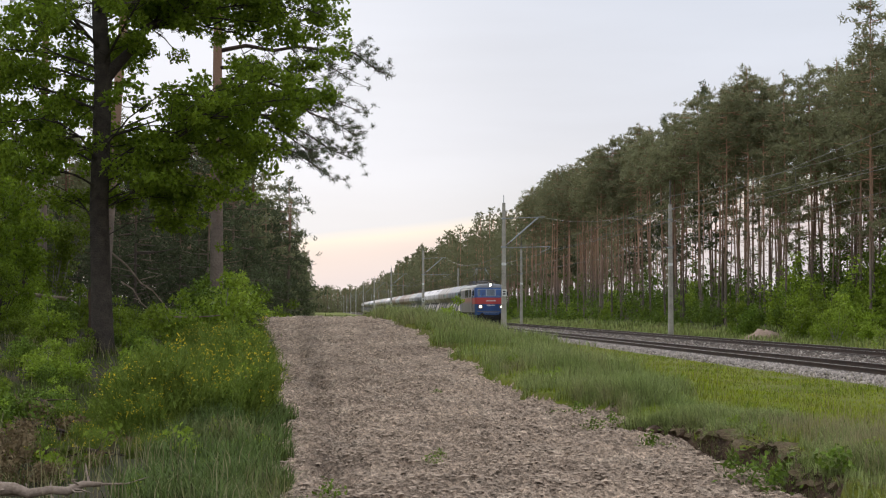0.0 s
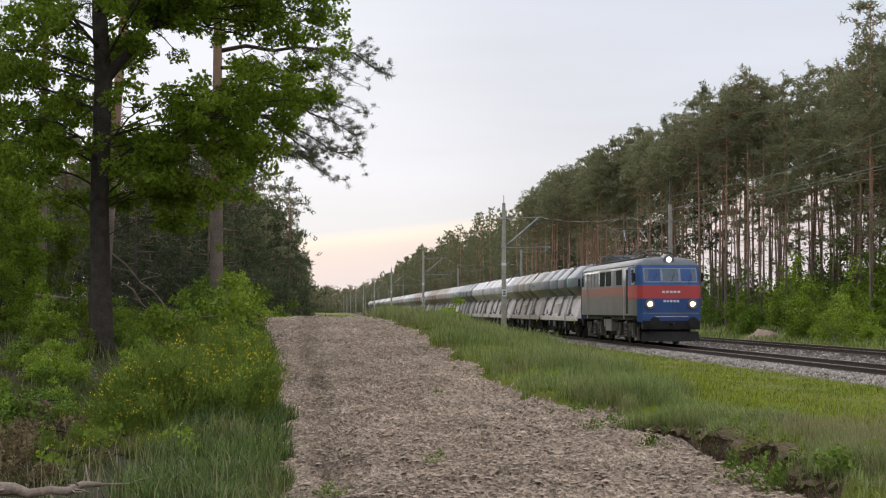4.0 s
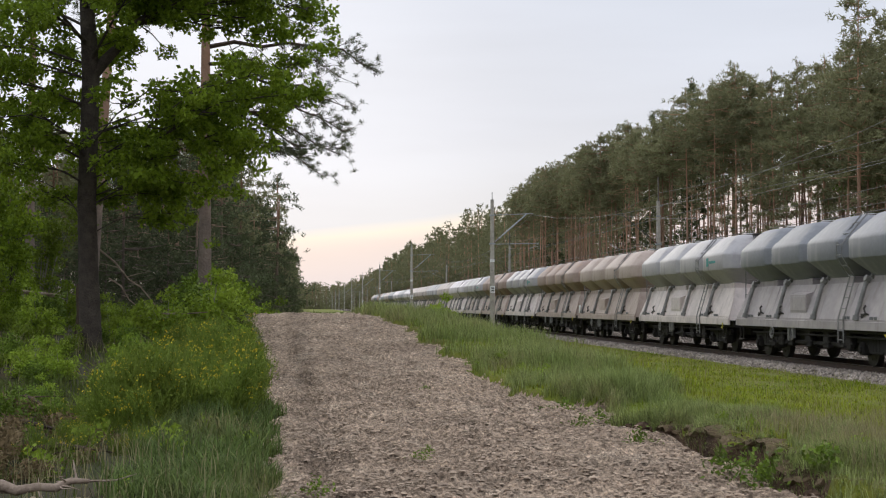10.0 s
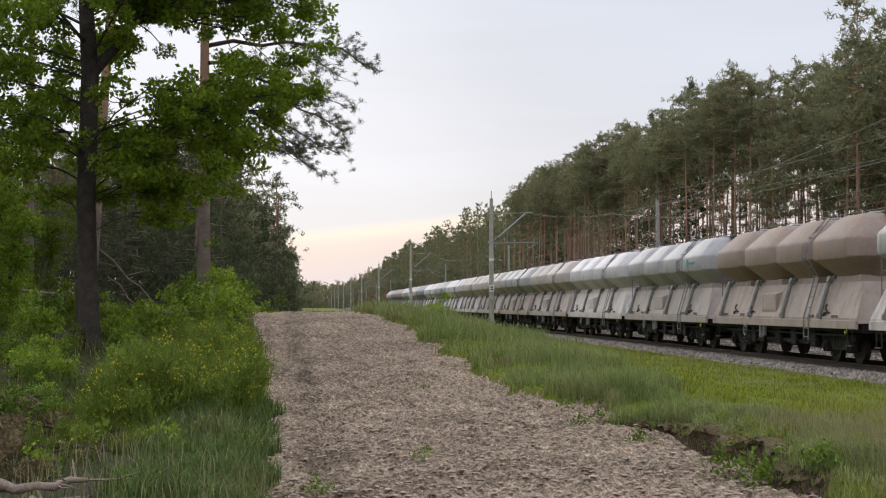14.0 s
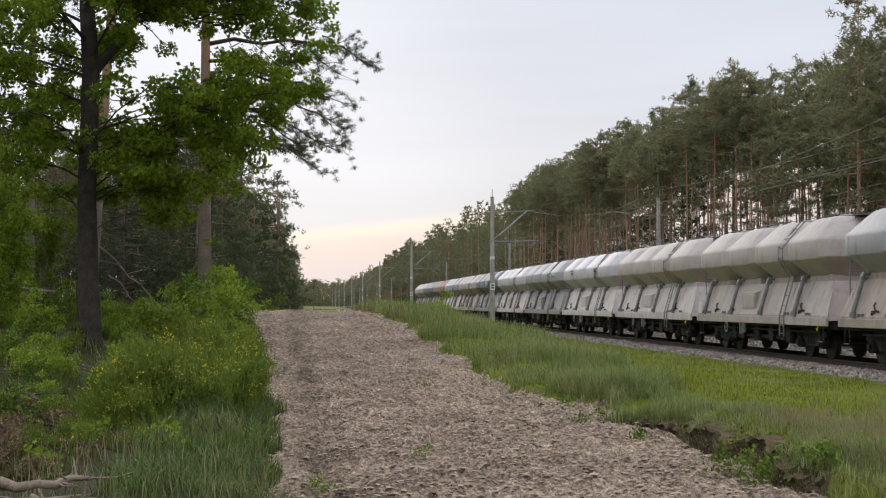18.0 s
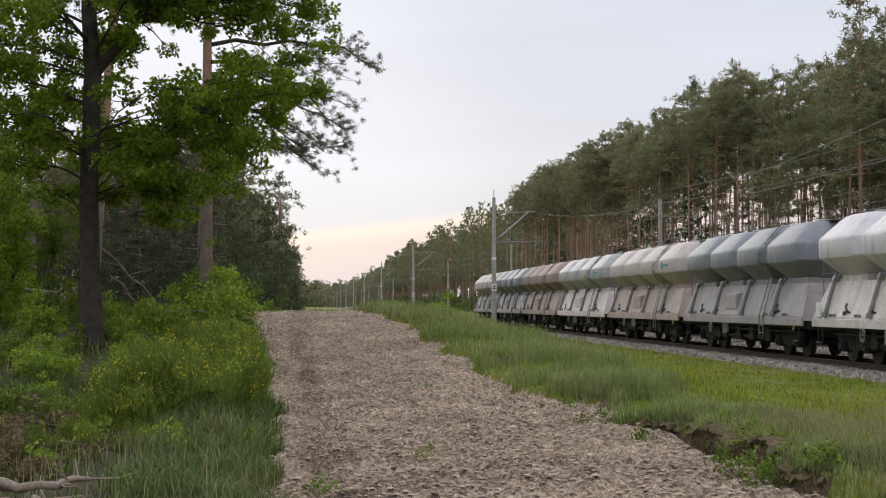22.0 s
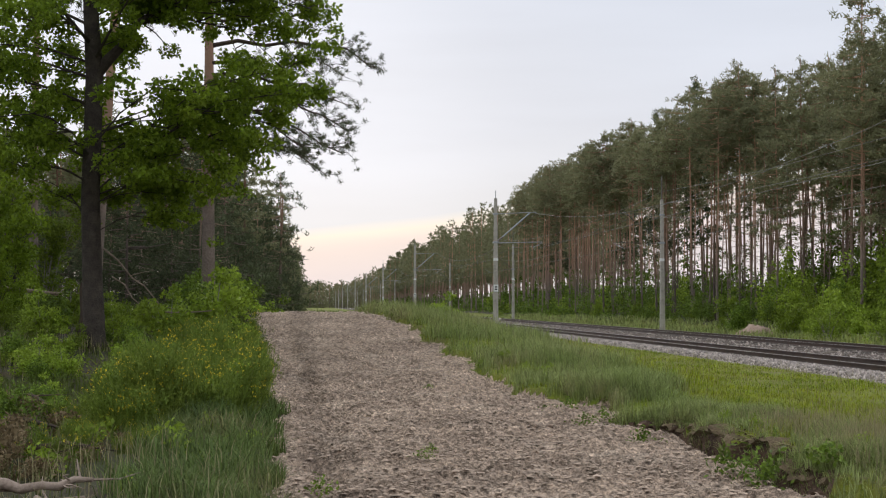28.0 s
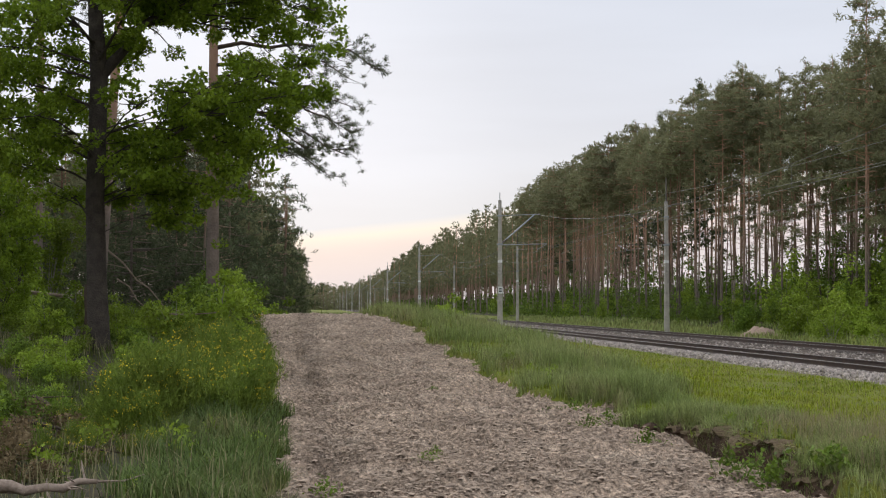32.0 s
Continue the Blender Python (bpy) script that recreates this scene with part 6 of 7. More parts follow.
def edge_pine(x, y, h, r, seed, label, limbs, lean=0.0):
    """A pine with long open limbs; limbs are (height, azimuth, length, rise)."""
    q = np.random.default_rng(seed)
    t = thing("pine_tree", label, "tree", pose(x, y, float(height(x, y, False)), 0, lean, 0))
    pts, rad = bent_trunk(q, h, r, 0.06, 0.004)
    part("trunk", Shape().tube(pts, rad, 12), M_PINEBARK, t, smooth=60)
    C = []
    for z, a, ln, rise in limbs:
        o = on_trunk(pts, z)
        bend = q.normal() * 0.25
        way = []
        for k in range(7):
            u = k / 6
            b = a + bend * u
            way.append(o + np.array([math.cos(b), math.sin(b), 0]) * ln * u + [0, 0, rise * ln * (u ** 1.4) + 0.10 * ln * math.sin(3.1 * u) * 0.5 + q.normal() * 0.03 * ln * (k > 0)])
        lb = Shape().tube(way, [(0.022 + ln * 0.011) * (1 - 0.82 * k / 6) for k in range(7)], 6, False)
        for s in range(int(6 + ln * 4.5)):
            u = q.uniform(1.6, 5.99)
            p = way[int(u)] * (1 - u % 1) + way[int(u) + 1] * (u % 1)
            b = a + q.uniform(-1.3, 1.3)
            f = p + np.array([math.cos(b), math.sin(b), q.uniform(-0.75, 0.3)]) * q.uniform(0.35, 1.2) * (1.25 - 0.1 * u)
            m = (p + f) / 2 + q.normal(size=3) * 0.08
            lb.tube([p, m, f], [0.013, 0.009, 0.004], 4, False)
            C.append(f)
            for c in range(int(q.integers(1, 4))):
                g = m + (f - m) * q.random()
                h = g + q.normal(size=3) * [0.22, 0.22, 0.16] + [0, 0, 0.04]
                lb.tube([g, h], [0.006, 0.004], 3, False)
                C.append(h)
        C.append(way[-1])
        part("limb", lb, M_DARKWOOD, t)
    # tufts of needles at the ends of the twigs
    C = np.array(C)
    m = 34
    D = unit(q.normal(size=(len(C) * m, 3)) + [0, 0, 0.25])
    part("crown", tri_mesh("crown", *spikes(q, np.repeat(C, m, 0) + q.normal(size=(len(C) * m, 3)) * [0.045, 0.045, 0.035], D, 0.115 * q.uniform(0.7, 1.3, len(D)), 0.02), M_NEEDLE_Y), None, t)
    return t


q = np.random.default_rng(9)
edge_pine(-3.35, 48.0, 19, 0.24, 61, "large pine with long open limbs over the sandy strip",
          [(8.75, 0.12, 5.5, 0.0), (8.2, -0.4, 4.3, -0.05), (7.8, 0.3, 4.6, -0.2), (7.4, -0.1, 4.6, -0.34), (6.9, 0.25, 4.4, -0.40), (6.6, -0.35, 4.1, -0.36), (6.1, 0.1, 3.9, -0.36), (6.0, -0.6, 2.6, -0.3), (9.6, 0.05, 3.6, 0.1), (7.6, 0.7, 3.6, -0.2)] + [(9.5 + k * 0.5, q.uniform(0, 6.28), q.uniform(1.5, 3.0), 0.15) for k in range(14)])
edge_pine(-7.45, 51.0, 20, 0.25, 62, "large pine with a reddish upper trunk behind the oak", [(10 + k * 0.5, q.uniform(0, 6.28), q.uniform(1.5, 3.4), 0.12) for k in range(18)], 4.0)
edge_pine(-10.2, 55.0, 20, 0.2, 63, "slender pine with a reddish trunk in the wood", [(11.5 + k * 0.5, q.uniform(0, 6.28), q.uniform(1.2, 2.8), 0.12) for k in range(15)])

# unseen pines added left of view to shade the wood; bare trunks, high crowns
for k in range(26):
    y = rg.uniform(24, 96)
    x = -max(10.5, 0.235 * y) - 0.5 - abs(rg.normal()) * 9
    copy_thing(HIGH[k % 6], place(HIGH[0], x, y, rg.uniform(0, 360), rg.uniform(0.98, 1.12)))

# taller pines and dense young pines of the wood behind
TALL = [pine(140 + k, 10.5 + 0.7 * k, 0.15, 0.4, 2.0, 30, 9, (0.4, 0.10)) for k in range(4)]
items = []
for y in np.arange(84, 190, 5.0):
    for x in np.arange(-7, -44, -4.5):
        if x / y > -0.36 and rg.random() < 0.85:
            items.append((x + rg.normal() * 1.1, y + rg.normal() * 1.2, int(rg.integers(0, 4)), rg.uniform(0.85, 1.15), rg.uniform(0, 360)))
strew(TALL, items[:80])
YOUNG = [pine(160 + k, 7.0 + k, 0.09, 0.05, 1.9, 52, 9, (0.25, 0.065), 0, M_NEEDLE_Y, M_PINEBARK, 6, "young_pine", "dense young pine with branches to the ground") for k in range(4)]
items = []
for y in np.arange(54, 200, 3.4):
    x = float(np.interp(y, [54, 90, 130, 200], [-5.3, -4.6, -3.4, -3.0])) + rg.normal() * 0.5
    k = 0.7 if y < 76 else 1.0
    items.append((x, y, int(rg.integers(0, 4)), k * rg.uniform(0.8, 1.25), rg.uniform(0, 360)))
    if rg.random() < 0.8:
        items.append((x - 3 + rg.normal() * 0.6, y + 1.5, int(rg.integers(0, 4)), k * rg.uniform(0.9, 1.3), rg.uniform(0, 360)))
for x in np.arange(-8, -25, -1.7):
    items.append((x + rg.normal() * 0.5, 76 + rg.normal() * 2, int(rg.integers(0, 4)), rg.uniform(0.75, 1.0), rg.uniform(0, 360)))
for y in (58, 62, 66):
    for x in (-9, -13, -17):
        items.append((x + rg.normal(), y + rg.normal(), int(rg.integers(0, 4)), rg.uniform(0.6, 0.9), rg.uniform(0, 360)))
for k in range(16):
    items.append((-13.5 - k * 1.1 + rg.normal() * 0.4, 88 + rg.normal() * 3, int(rg.integers(0, 4)), rg.uniform(0.8, 1.1), rg.uniform(0, 360)))
strew(YOUNG, items)
left = [(min(-2.6, -1.4 - 0.0055 * y) + rg.normal() * 0.8 - abs(rg.normal()) * 8, y + rg.normal()) for y in np.arange(120, 620, 3.0) for _ in range(3)]
far_wood("left_far_wood", "distant mixed wood beside the sandy strip", left, 11.8, 12, 1.8, 0.06, 0.55)

# bushes along the sandy strip
BUSH = [shrub(400 + k, 1.5 + 0.3 * k, 1.6 + 0.2 * k, 1700, 0.10, 30, M_LEAF if k % 2 else M_LEAF_D, "shrub", "leafy bush beside the sandy strip") for k in range(4)]
items = [(-2.6, 40, 1, 0.95, 0), (-3.3, 42, 2, 0.9, 70), (-2.9, 45, 3, 0.8, 10), (-3.6, 38, 1, 0.8, 130), (-6.8, 39, 2, 0.4, 15), (-4.4, 41, 3, 0.4, 280),
         (-2.9, 49, 3, 0.9, 33), (-3.5, 53, 2, 1.2, 60), (-3.9, 58, 3, 1.2, 99), (-4.1, 64, 3, 1.1, 190), (-3.4, 72, 1, 1.2, 120), (-2.6, 82, 3, 1.0, 10), (-2.0, 92, 1, 1.2, 80), (5.05, 56, 1, 0.72, 40), (4.4, 54, 3, 0.35, 70), (3.6, 55, 0, 0.35, 170), (6.8, 66, 3, 0.6, 130), (9.5, 98, 1, 0.9, 20), (10.6, 118, 3, 0.9, 70)]
for k in range(58):
    y = rg.uniform(20, 37)
    x = rg.uniform(-0.27 * y, -3.3 - 0.03 * y)
    items.append((x, y, int(rg.integers(0, 4)), rg.uniform(0.25, 0.5), rg.uniform(0, 360)))
for k in range(16):
    y = rg.uniform(18.5, 27)
    items.append((rg.uniform(-0.21 * y, -0.115 * y), y, 2 * int(rg.integers(0, 2)), rg.uniform(0.22, 0.42), rg.uniform(0, 360)))
for k in range(22):
    items.append((rg.uniform(-9.4, -3.6), rg.uniform(37.5, 45), 1 + 2 * (k % 2), rg.uniform(0.35, 0.62), rg.uniform(0, 360)))
for k in range(8):
    items.append((rg.uniform(-9.8, -6.6), rg.uniform(38, 45), int(rg.integers(0, 4)), rg.uniform(0.5, 0.8), rg.uniform(0, 360)))
items = [p for p in items if not (p[1] < 27 and -0.168 < p[0] / p[1] < -0.112)]
strew(BUSH, items, 0.04)
HERB = [shrub(470 + k, 0.28 + 0.08 * k, 0.36, 150, 0.045, 8, M_LEAF if k % 2 else M_LEAF_D, "herb", "low leafy herb in the grass", 2, 1.7) for k in range(4)]
items = []
for k in range(70):
    y = float(np.exp(rg.uniform(math.log(15), math.log(60))))
    x = float(edges(np.array([y]))[1][0]) + abs(rg.normal()) * 2.2 + 0.1
    items.append((x, y, int(rg.integers(0, 4)), rg.uniform(0.5, 1.1), rg.uniform(0, 360)))
for k in range(46):
    y = float(np.exp(rg.uniform(math.log(14), math.log(32))))
    x = float(edges(np.array([y]))[0][0]) - abs(rg.normal()) * 1.3 - 0.1
    items.append((x, y, int(rg.integers(0, 4)), rg.uniform(0.6, 1.3), rg.uniform(0, 360)))
strew(HERB, items, 0.02)
YOAK = [shrub(450 + k, 6.5 + k, 3.6, 6600, 0.09, 64, M_LEAF if k == 1 else M_OAKLEAF, "young_oak", "slender young broadleaf tree in bright fresh leaf", 4, 1.45, 0.22, 0.62) for k in range(3)]
strew(YOAK, [(-9.0, 44, 0, 1.0, 0), (-8.4, 47, 1, 0.6, 80), (-10.6, 46, 2, 1.1, 160), (-8.6, 40.5, 2, 0.4, 10), (-12.2, 49, 0, 1.25, 300), (-3.9, 68, 1, 0.62, 30), (-4.3, 61, 1, 0.5, 120), (-3.5, 77, 1, 0.6, 210)], 0.1)


def broom(seed, h, w):
    """Green rods in several uneven sprays, with small yellow flowers."""
    q = np.random.default_rng(seed)
    t = thing("broom_bush", "green broom bush with small yellow flowers", "bush", None, "broom bushes")
    Ps, Ds = [], []
    for k in range(11):
        a, rr = q.uniform(0, 6.28), math.sqrt(q.random()) * w * 0.42
        hh = h * q.uniform(0.3, 1.25) * (1.05 - 0.45 * rr / w)
        lean = np.array([math.cos(a) * 0.3 + q.normal() * 0.15, math.sin(a) * 0.3 + q.normal() * 0.15, 1.0])
        n = 250
        u = q.random(n) ** 0.7
        P = np.array([rr * math.cos(a), rr * math.sin(a), 0]) + u[:, None] * lean * hh * 0.8 + q.normal(size=(n, 3)) * (0.05 + 0.13 * u[:, None]) * [1, 1, 0.5]
        Ps.append(P)
        Ds.append(unit(lean + q.normal(size=(n, 3)) * 0.38))
    P, D = np.concatenate(Ps), np.concatenate(Ds)
    P[:, 2] = np.maximum(P[:, 2], 0.0)
    n = len(P)
    tagged(part("foliage", tri_mesh("foliage", *joined([spikes(q, P, D, q.uniform(0.15, 0.36, n), 0.02), leaf_set(q, P + D * 0.12, 0.036, 0.1, 1.8)]), M_BROOM), None, t), kind="stuff")
    pick = q.integers(0, n, 1300)
    F = P[pick] + D[pick] * 0.22
    F = F[(F[:, 2] > h * 0.35) & (np.array([noise.noise(Vector(c) * 2.2 + Vector((seed, 0, 0))) for c in F]) > 0.22)]
    tagged(part("blossom", tri_mesh("blossom", *leaf_set(q, np.repeat(F, 3, 0) + q.normal(size=(len(F) * 3, 3)) * 0.02, 0.026, 0, 1.2), M_FLOWER), None, t, "scattered yellow flowers"), kind="stuff")
    return t


BROOM = [broom(500 + k, 1.2 + 0.15 * k, 1.5 + 0.15 * k) for k in range(4)]
items = []
for k in range(34):
    y = 21.5 + 16 * (k / 34)
    x = float(edges(np.array([y]))[0][0]) - 0.75 - rg.random() ** 1.2 * (0.6 + 0.04 * y)
    items.append((x, y, int(rg.integers(0, 4)), (0.98 - 0.012 * (y - 23)) * rg.uniform(0.45, 1.2), rg.uniform(0, 360)))
for k in range(6):
    y = rg.uniform(19.5, 25)
    items.append((rg.uniform(-0.2 * y, -0.13 * y), y, int(rg.integers(0, 4)), rg.uniform(0.35, 0.6), rg.uniform(0, 360)))
strew(BROOM, items, 0.06)
for k in range(13):
    y = more.uniform(16.5, 23.5)
    copy_thing(BROOM[k % 4], place(BROOM[k % 4], y * more.uniform(-0.185, -0.105), y, more.uniform(0, 360), more.uniform(0.28, 0.5), 0.05))
for k in range(30):
    y = 22 + 17 * (k / 30)
    x = float(edges(np.array([y]))[0][0]) - 0.5 - rg.random() * (0.5 + 0.065 * y)
    src = BUSH[(0, 2, 1)[k % 3]]
    copy_thing(src, place(src, x, y, rg.uniform(0, 360), rg.uniform(0.28, 0.62), 0.05))


# ---- grass ----
def meadow(name, label, n, xf, y0, y1, h0, h1, w, m, seed, lean=0.35, patch=0.35, scale=0.45, hollow=0.0, near=1.0):
    """Blades over a stretch of ground; xf gives its two sides at y, hollow the share missing in the littered hollow, near the height close by."""
    q = np.random.default_rng(seed)
    y = np.exp(q.uniform(math.log(y0), math.log(y1), n))
    a, b = xf(y)
    x = a + (b - a) * q.random(n)
    k = vnoise(x * scale, y * scale, seed)
    keep = (k > patch * q.uniform(0.6, 1.4, n)) & (x / y < 0.42) & (x / y > -0.26)
    keep &= q.random(n) > hollow * step(-0.105, -0.135, x / y) * step(25, 22, y)
    x, y, k = x[keep], y[keep], k[keep]
    P = np.stack([x, y, height(x, y) - 0.02], 1)
    H = (h0 + (h1 - h0) * k) * q.uniform(0.55, 1.25, len(x)) * (near + (1 - near) * step(20, 25, y))
    V, F = blades(q, P, H, w * 1.5 * (0.6 + y / 45), lean)
    tagged(new(name, tri_mesh(name, V, F, m)), label, "grass", kind="stuff")


right = lambda y: (edges(y)[1] + 0.02 + 0.2 * step(23, 21.5, y) * step(14.2, 14.8, y), np.full_like(y, 13.6))
tall = lambda y: (edges(y)[1] + 0.02 + 0.22 * step(23, 21.5, y) * step(14.2, 14.8, y), edges(y)[1] + 1.3 + 2.4 * step(25, 29, y))
leftv = lambda y: (np.full_like(y, -9.0), edges(y)[0] - 0.02)
verge = lambda y: (edges(y)[0] - 1.5, edges(y)[0] + 0.05)
meadow("meadow_grass", "fresh green meadow grass between sandy strip and railway", 130000, right, 11, 130, 0.05, 0.16, 0.008, M_GRASS, 3, 0.9, 0.12, 1.1)
tuft = lambda y: (edges(y)[1] + 0.3, np.full_like(y, 9.5))
meadow("grass_tufts", "coarse tufts of taller grass scattered in the meadow", 22000, tuft, 14, 60, 0.08, 0.26, 0.009, M_GRASS, 14, 0.6, 0.62, 1.6)
meadow("tall_grass", "tall bluish-green grass along the sandy strip", 70000, tall, 11, 62, 0.12, 0.64, 0.007, M_GRASS_B, 4, 0.55, 0.34, 0.9, 0.0, 0.5)
meadow("dry_grass_stems", "thin pale dry grass stems standing in the meadow", 5200, right, 13, 100, 0.22, 0.5, 0.0035, M_DRY, 5, 0.3, 0.35)
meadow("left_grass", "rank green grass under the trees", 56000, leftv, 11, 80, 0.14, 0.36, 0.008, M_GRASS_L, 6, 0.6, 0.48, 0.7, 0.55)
meadow("verge_grass", "tall bluish grass at the foot of the broom bushes", 11000, verge, 11, 30, 0.15, 0.42, 0.010, M_VERGE, 7, 0.7, 0.4, 1.4)
meadow("left_dry_grass", "bleached dry grass in the hollow", 4000, leftv, 11, 40, 0.3, 0.55, 0.007, M_DRY, 8, 0.5, 0.45)
corner = lambda y: (edges(y)[1] - 0.05, edges(y)[1] + 1.3)
meadow("edge_grass", "thick grass at the near end of the earth bank", 5000, corner, 11.5, 15.6, 0.1, 0.34, 0.009, M_GRASS_B, 19, 0.6, 0.05, 1.2)
lip = lambda y: (edges(y)[1] + 0.02, edges(y)[1] + 0.5)
meadow("lip_grass", "grass drooping over the broken turf edge", 5200, lip, 15.0, 22.5, 0.06, 0.24, 0.007, M_GRASS_B, 23, 0.9, 0.4, 2.2)
near_right = lambda y: (edges(y)[1] + 0.4, edges(y)[1] + 3.2)
meadow("seed_grass", "pale flowering grass stems near the broken edge", 9000, near_right, 12, 21, 0.16, 0.42, 0.005, M_DRY, 29, 0.3, 0.25, 0.8)
far_side = lambda y: (np.full_like(y, 25.2), np.full_like(y, 32.0))
meadow("far_side_grass", "grass strip between the railway and the wood", 9000, far_side, 62, 220, 0.2, 0.5, 0.02, M_GRASS_B, 10, 0.4, 0.2)
beyond = lambda y: (np.full_like(y, -7.0), np.full_like(y, 12.8))
meadow("far_meadow_grass", "rough grass beyond the rise", 9000, beyond, 66, 400, 0.3, 0.6, 0.02, M_GRASS_B, 11, 0.4, 0.1)


# ---- small things ----
def clods():
    """Lumps of soil lying on the sandy strip."""
    q = np.random.default_rng(15)
    n = 110000
    y = np.exp(q.uniform(math.log(12), math.log(52), n))
    xl, xr = edges(y)
    x = xl + (xr - xl) * q.random(n)
    keep = vnoise(x * 1.3, y * 0.9, 44) + 0.45 * q.random(n) > 0.5
    x, y = x[keep], y[keep]
    n = len(x)
    s = 0.007 + 0.03 * q.random(n) ** 4
    base = np.array([(1, 0, 0), (0.3, 0.95, 0.1), (-0.8, 0.6, 0), (-0.8, -0.6, 0.1), (0.3, -0.95, 0), (0.1, 0.1, 0.38)])
    f = np.array([(0, 1, 5), (1, 2, 5), (2, 3, 5), (3, 4, 5), (4, 0, 5)])
    a = q.uniform(0, 6.28, n)
    c, d = np.cos(a)[:, None], np.sin(a)[:, None]
    B = base[None] * s[:, None, None] * q.uniform(0.5, 1.6, (n, 6, 1)) * np.array([1.4, 0.85, 1.0])
    V = np.stack([B[..., 0] * c - B[..., 1] * d, B[..., 0] * d + B[..., 1] * c, B[..., 2]], -1) + np.stack([x, y, height(x, y)], 1)[:, None]
    F = (np.arange(n)[:, None, None] * 6 + f[None]).reshape(-1, 3)
    tagged(new("soil_clods", tri_mesh("soil_clods", V.reshape(-1, 3), F, M_CLOD)), "small flat clods of dry crust on the sandy strip", "clods", kind="stuff")


clods()


def fallen_branch(name, label, pts, radii, twigs, seed, material=M_DEADWOOD):
    q = np.random.default_rng(seed)
    t = thing(name, label, "branch")
    P = [np.array((x, y, float(height(x, y)) + up)) for x, y, up in pts]
    part("stem", Shape().tube(P, radii, 9), material, t, smooth=60)
    for k in range(twigs):
        i = int(q.integers(0, len(P) - 1))
        o = P[i] + (P[i + 1] - P[i]) * q.random()
        e = o + q.normal(size=3) * np.array([0.32, 0.25, 0.08]) + [0, 0, 0.03]
        part("twig", Shape().tube([o, (o + e) / 2 + q.normal(size=3) * 0.03, e], [0.014, 0.009, 0.004], 4), material, t)
    return t


# in the hollow by the camera, and leaning in the wood
fallen_branch("fallen_log", "bleached broken log lying in the grass", [(-3.84, 14.73, 0.20), (-3.30, 14.56, 0.24), (-3.12, 14.60, 0.27), (-2.95, 14.61, 0.24), (-2.80, 14.57, 0.17), (-2.59, 14.51, 0.19), (-2.43, 14.54, 0.15), (-2.28, 14.56, 0.2), (-2.1, 14.5, 0.19)], [0.045, 0.055, 0.075, 0.06, 0.05, 0.04, 0.045, 0.035, 0.022], 9, 3)
fallen_branch("fallen_branch", "split pale branch lying along the log", [(-3.66, 14.56, 0.06), (-3.13, 14.42, 0.1), (-2.59, 14.29, 0.08), (-2.14, 14.24, 0.1)], [0.03, 0.045, 0.035, 0.015], 6, 23)
fallen_branch("fallen_branch", "dead grey branch in the shaded hollow", [(-4.6, 21.5, 0.1), (-4.0, 21.0, 0.25), (-3.4, 20.9, 0.15)], [0.03, 0.04, 0.02], 8, 24, M_DARKWOOD)
fallen_branch("fallen_branch", "dead grey branch in the shaded hollow", [(-4.4, 23.5, 0.35), (-3.9, 23.0, 0.25), (-3.3, 22.4, 0.1)], [0.03, 0.03, 0.02], 8, 25, M_DARKWOOD)
fallen_branch("fallen_branch", "bleached side branch of the broken log", [(-2.63, 14.47, 0.08), (-2.46, 14.20, 0.06), (-2.32, 14.02, 0.05)], [0.035, 0.03, 0.02], 3, 13)
fallen_branch("fallen_branch", "dark broken branch in the hollow", [(-3.4, 18.6, 0.15), (-3.0, 18.4, 0.22), (-2.7, 18.3, 0.14)], [0.05, 0.045, 0.03], 4, 4, M_DARKWOOD)
fallen_branch("fallen_branch", "grey broken branch among the bushes", [(-4.9, 24, 0.2), (-4.2, 23.4, 0.2), (-3.5, 23.0, 0.15)], [0.035, 0.03, 0.02], 6, 5, M_DARKWOOD)
fallen_branch("fallen_branch", "bare dead branch leaning against the undergrowth", [(-5.3, 38, 2.25), (-4.95, 38.2, 1.95), (-4.6, 38.3, 1.5), (-4.3, 38.35, 1.3), (-3.9, 38.4, 0.8)], [0.028, 0.026, 0.022, 0.02, 0.014], 3, 6)
fallen_branch("fallen_branch", "bare dead branch leaning against the undergrowth", [(-5.2, 39, 1.5), (-4.9, 39.15, 1.3), (-4.7, 39.2, 0.95), (-4.4, 39.2, 0.7)], [0.022, 0.02, 0.018, 0.012], 2, 7)
fallen_branch("fallen_log", "pale fallen trunk lying in the wood", [(-10.5, 41, 0.9), (-8.5, 41.4, 0.95), (-6.9, 41.6, 0.85)], [0.06, 0.06, 0.05], 5, 8)
fallen_branch("fallen_log", "thin pale trunk lying among the bushes", [(-4.4, 38.5, 0.55), (-3.9, 38.55, 0.62), (-3.4, 38.6, 0.6), (-2.6, 38.7, 0.7)], [0.02, 0.022, 0.02, 0.012], 2, 9)


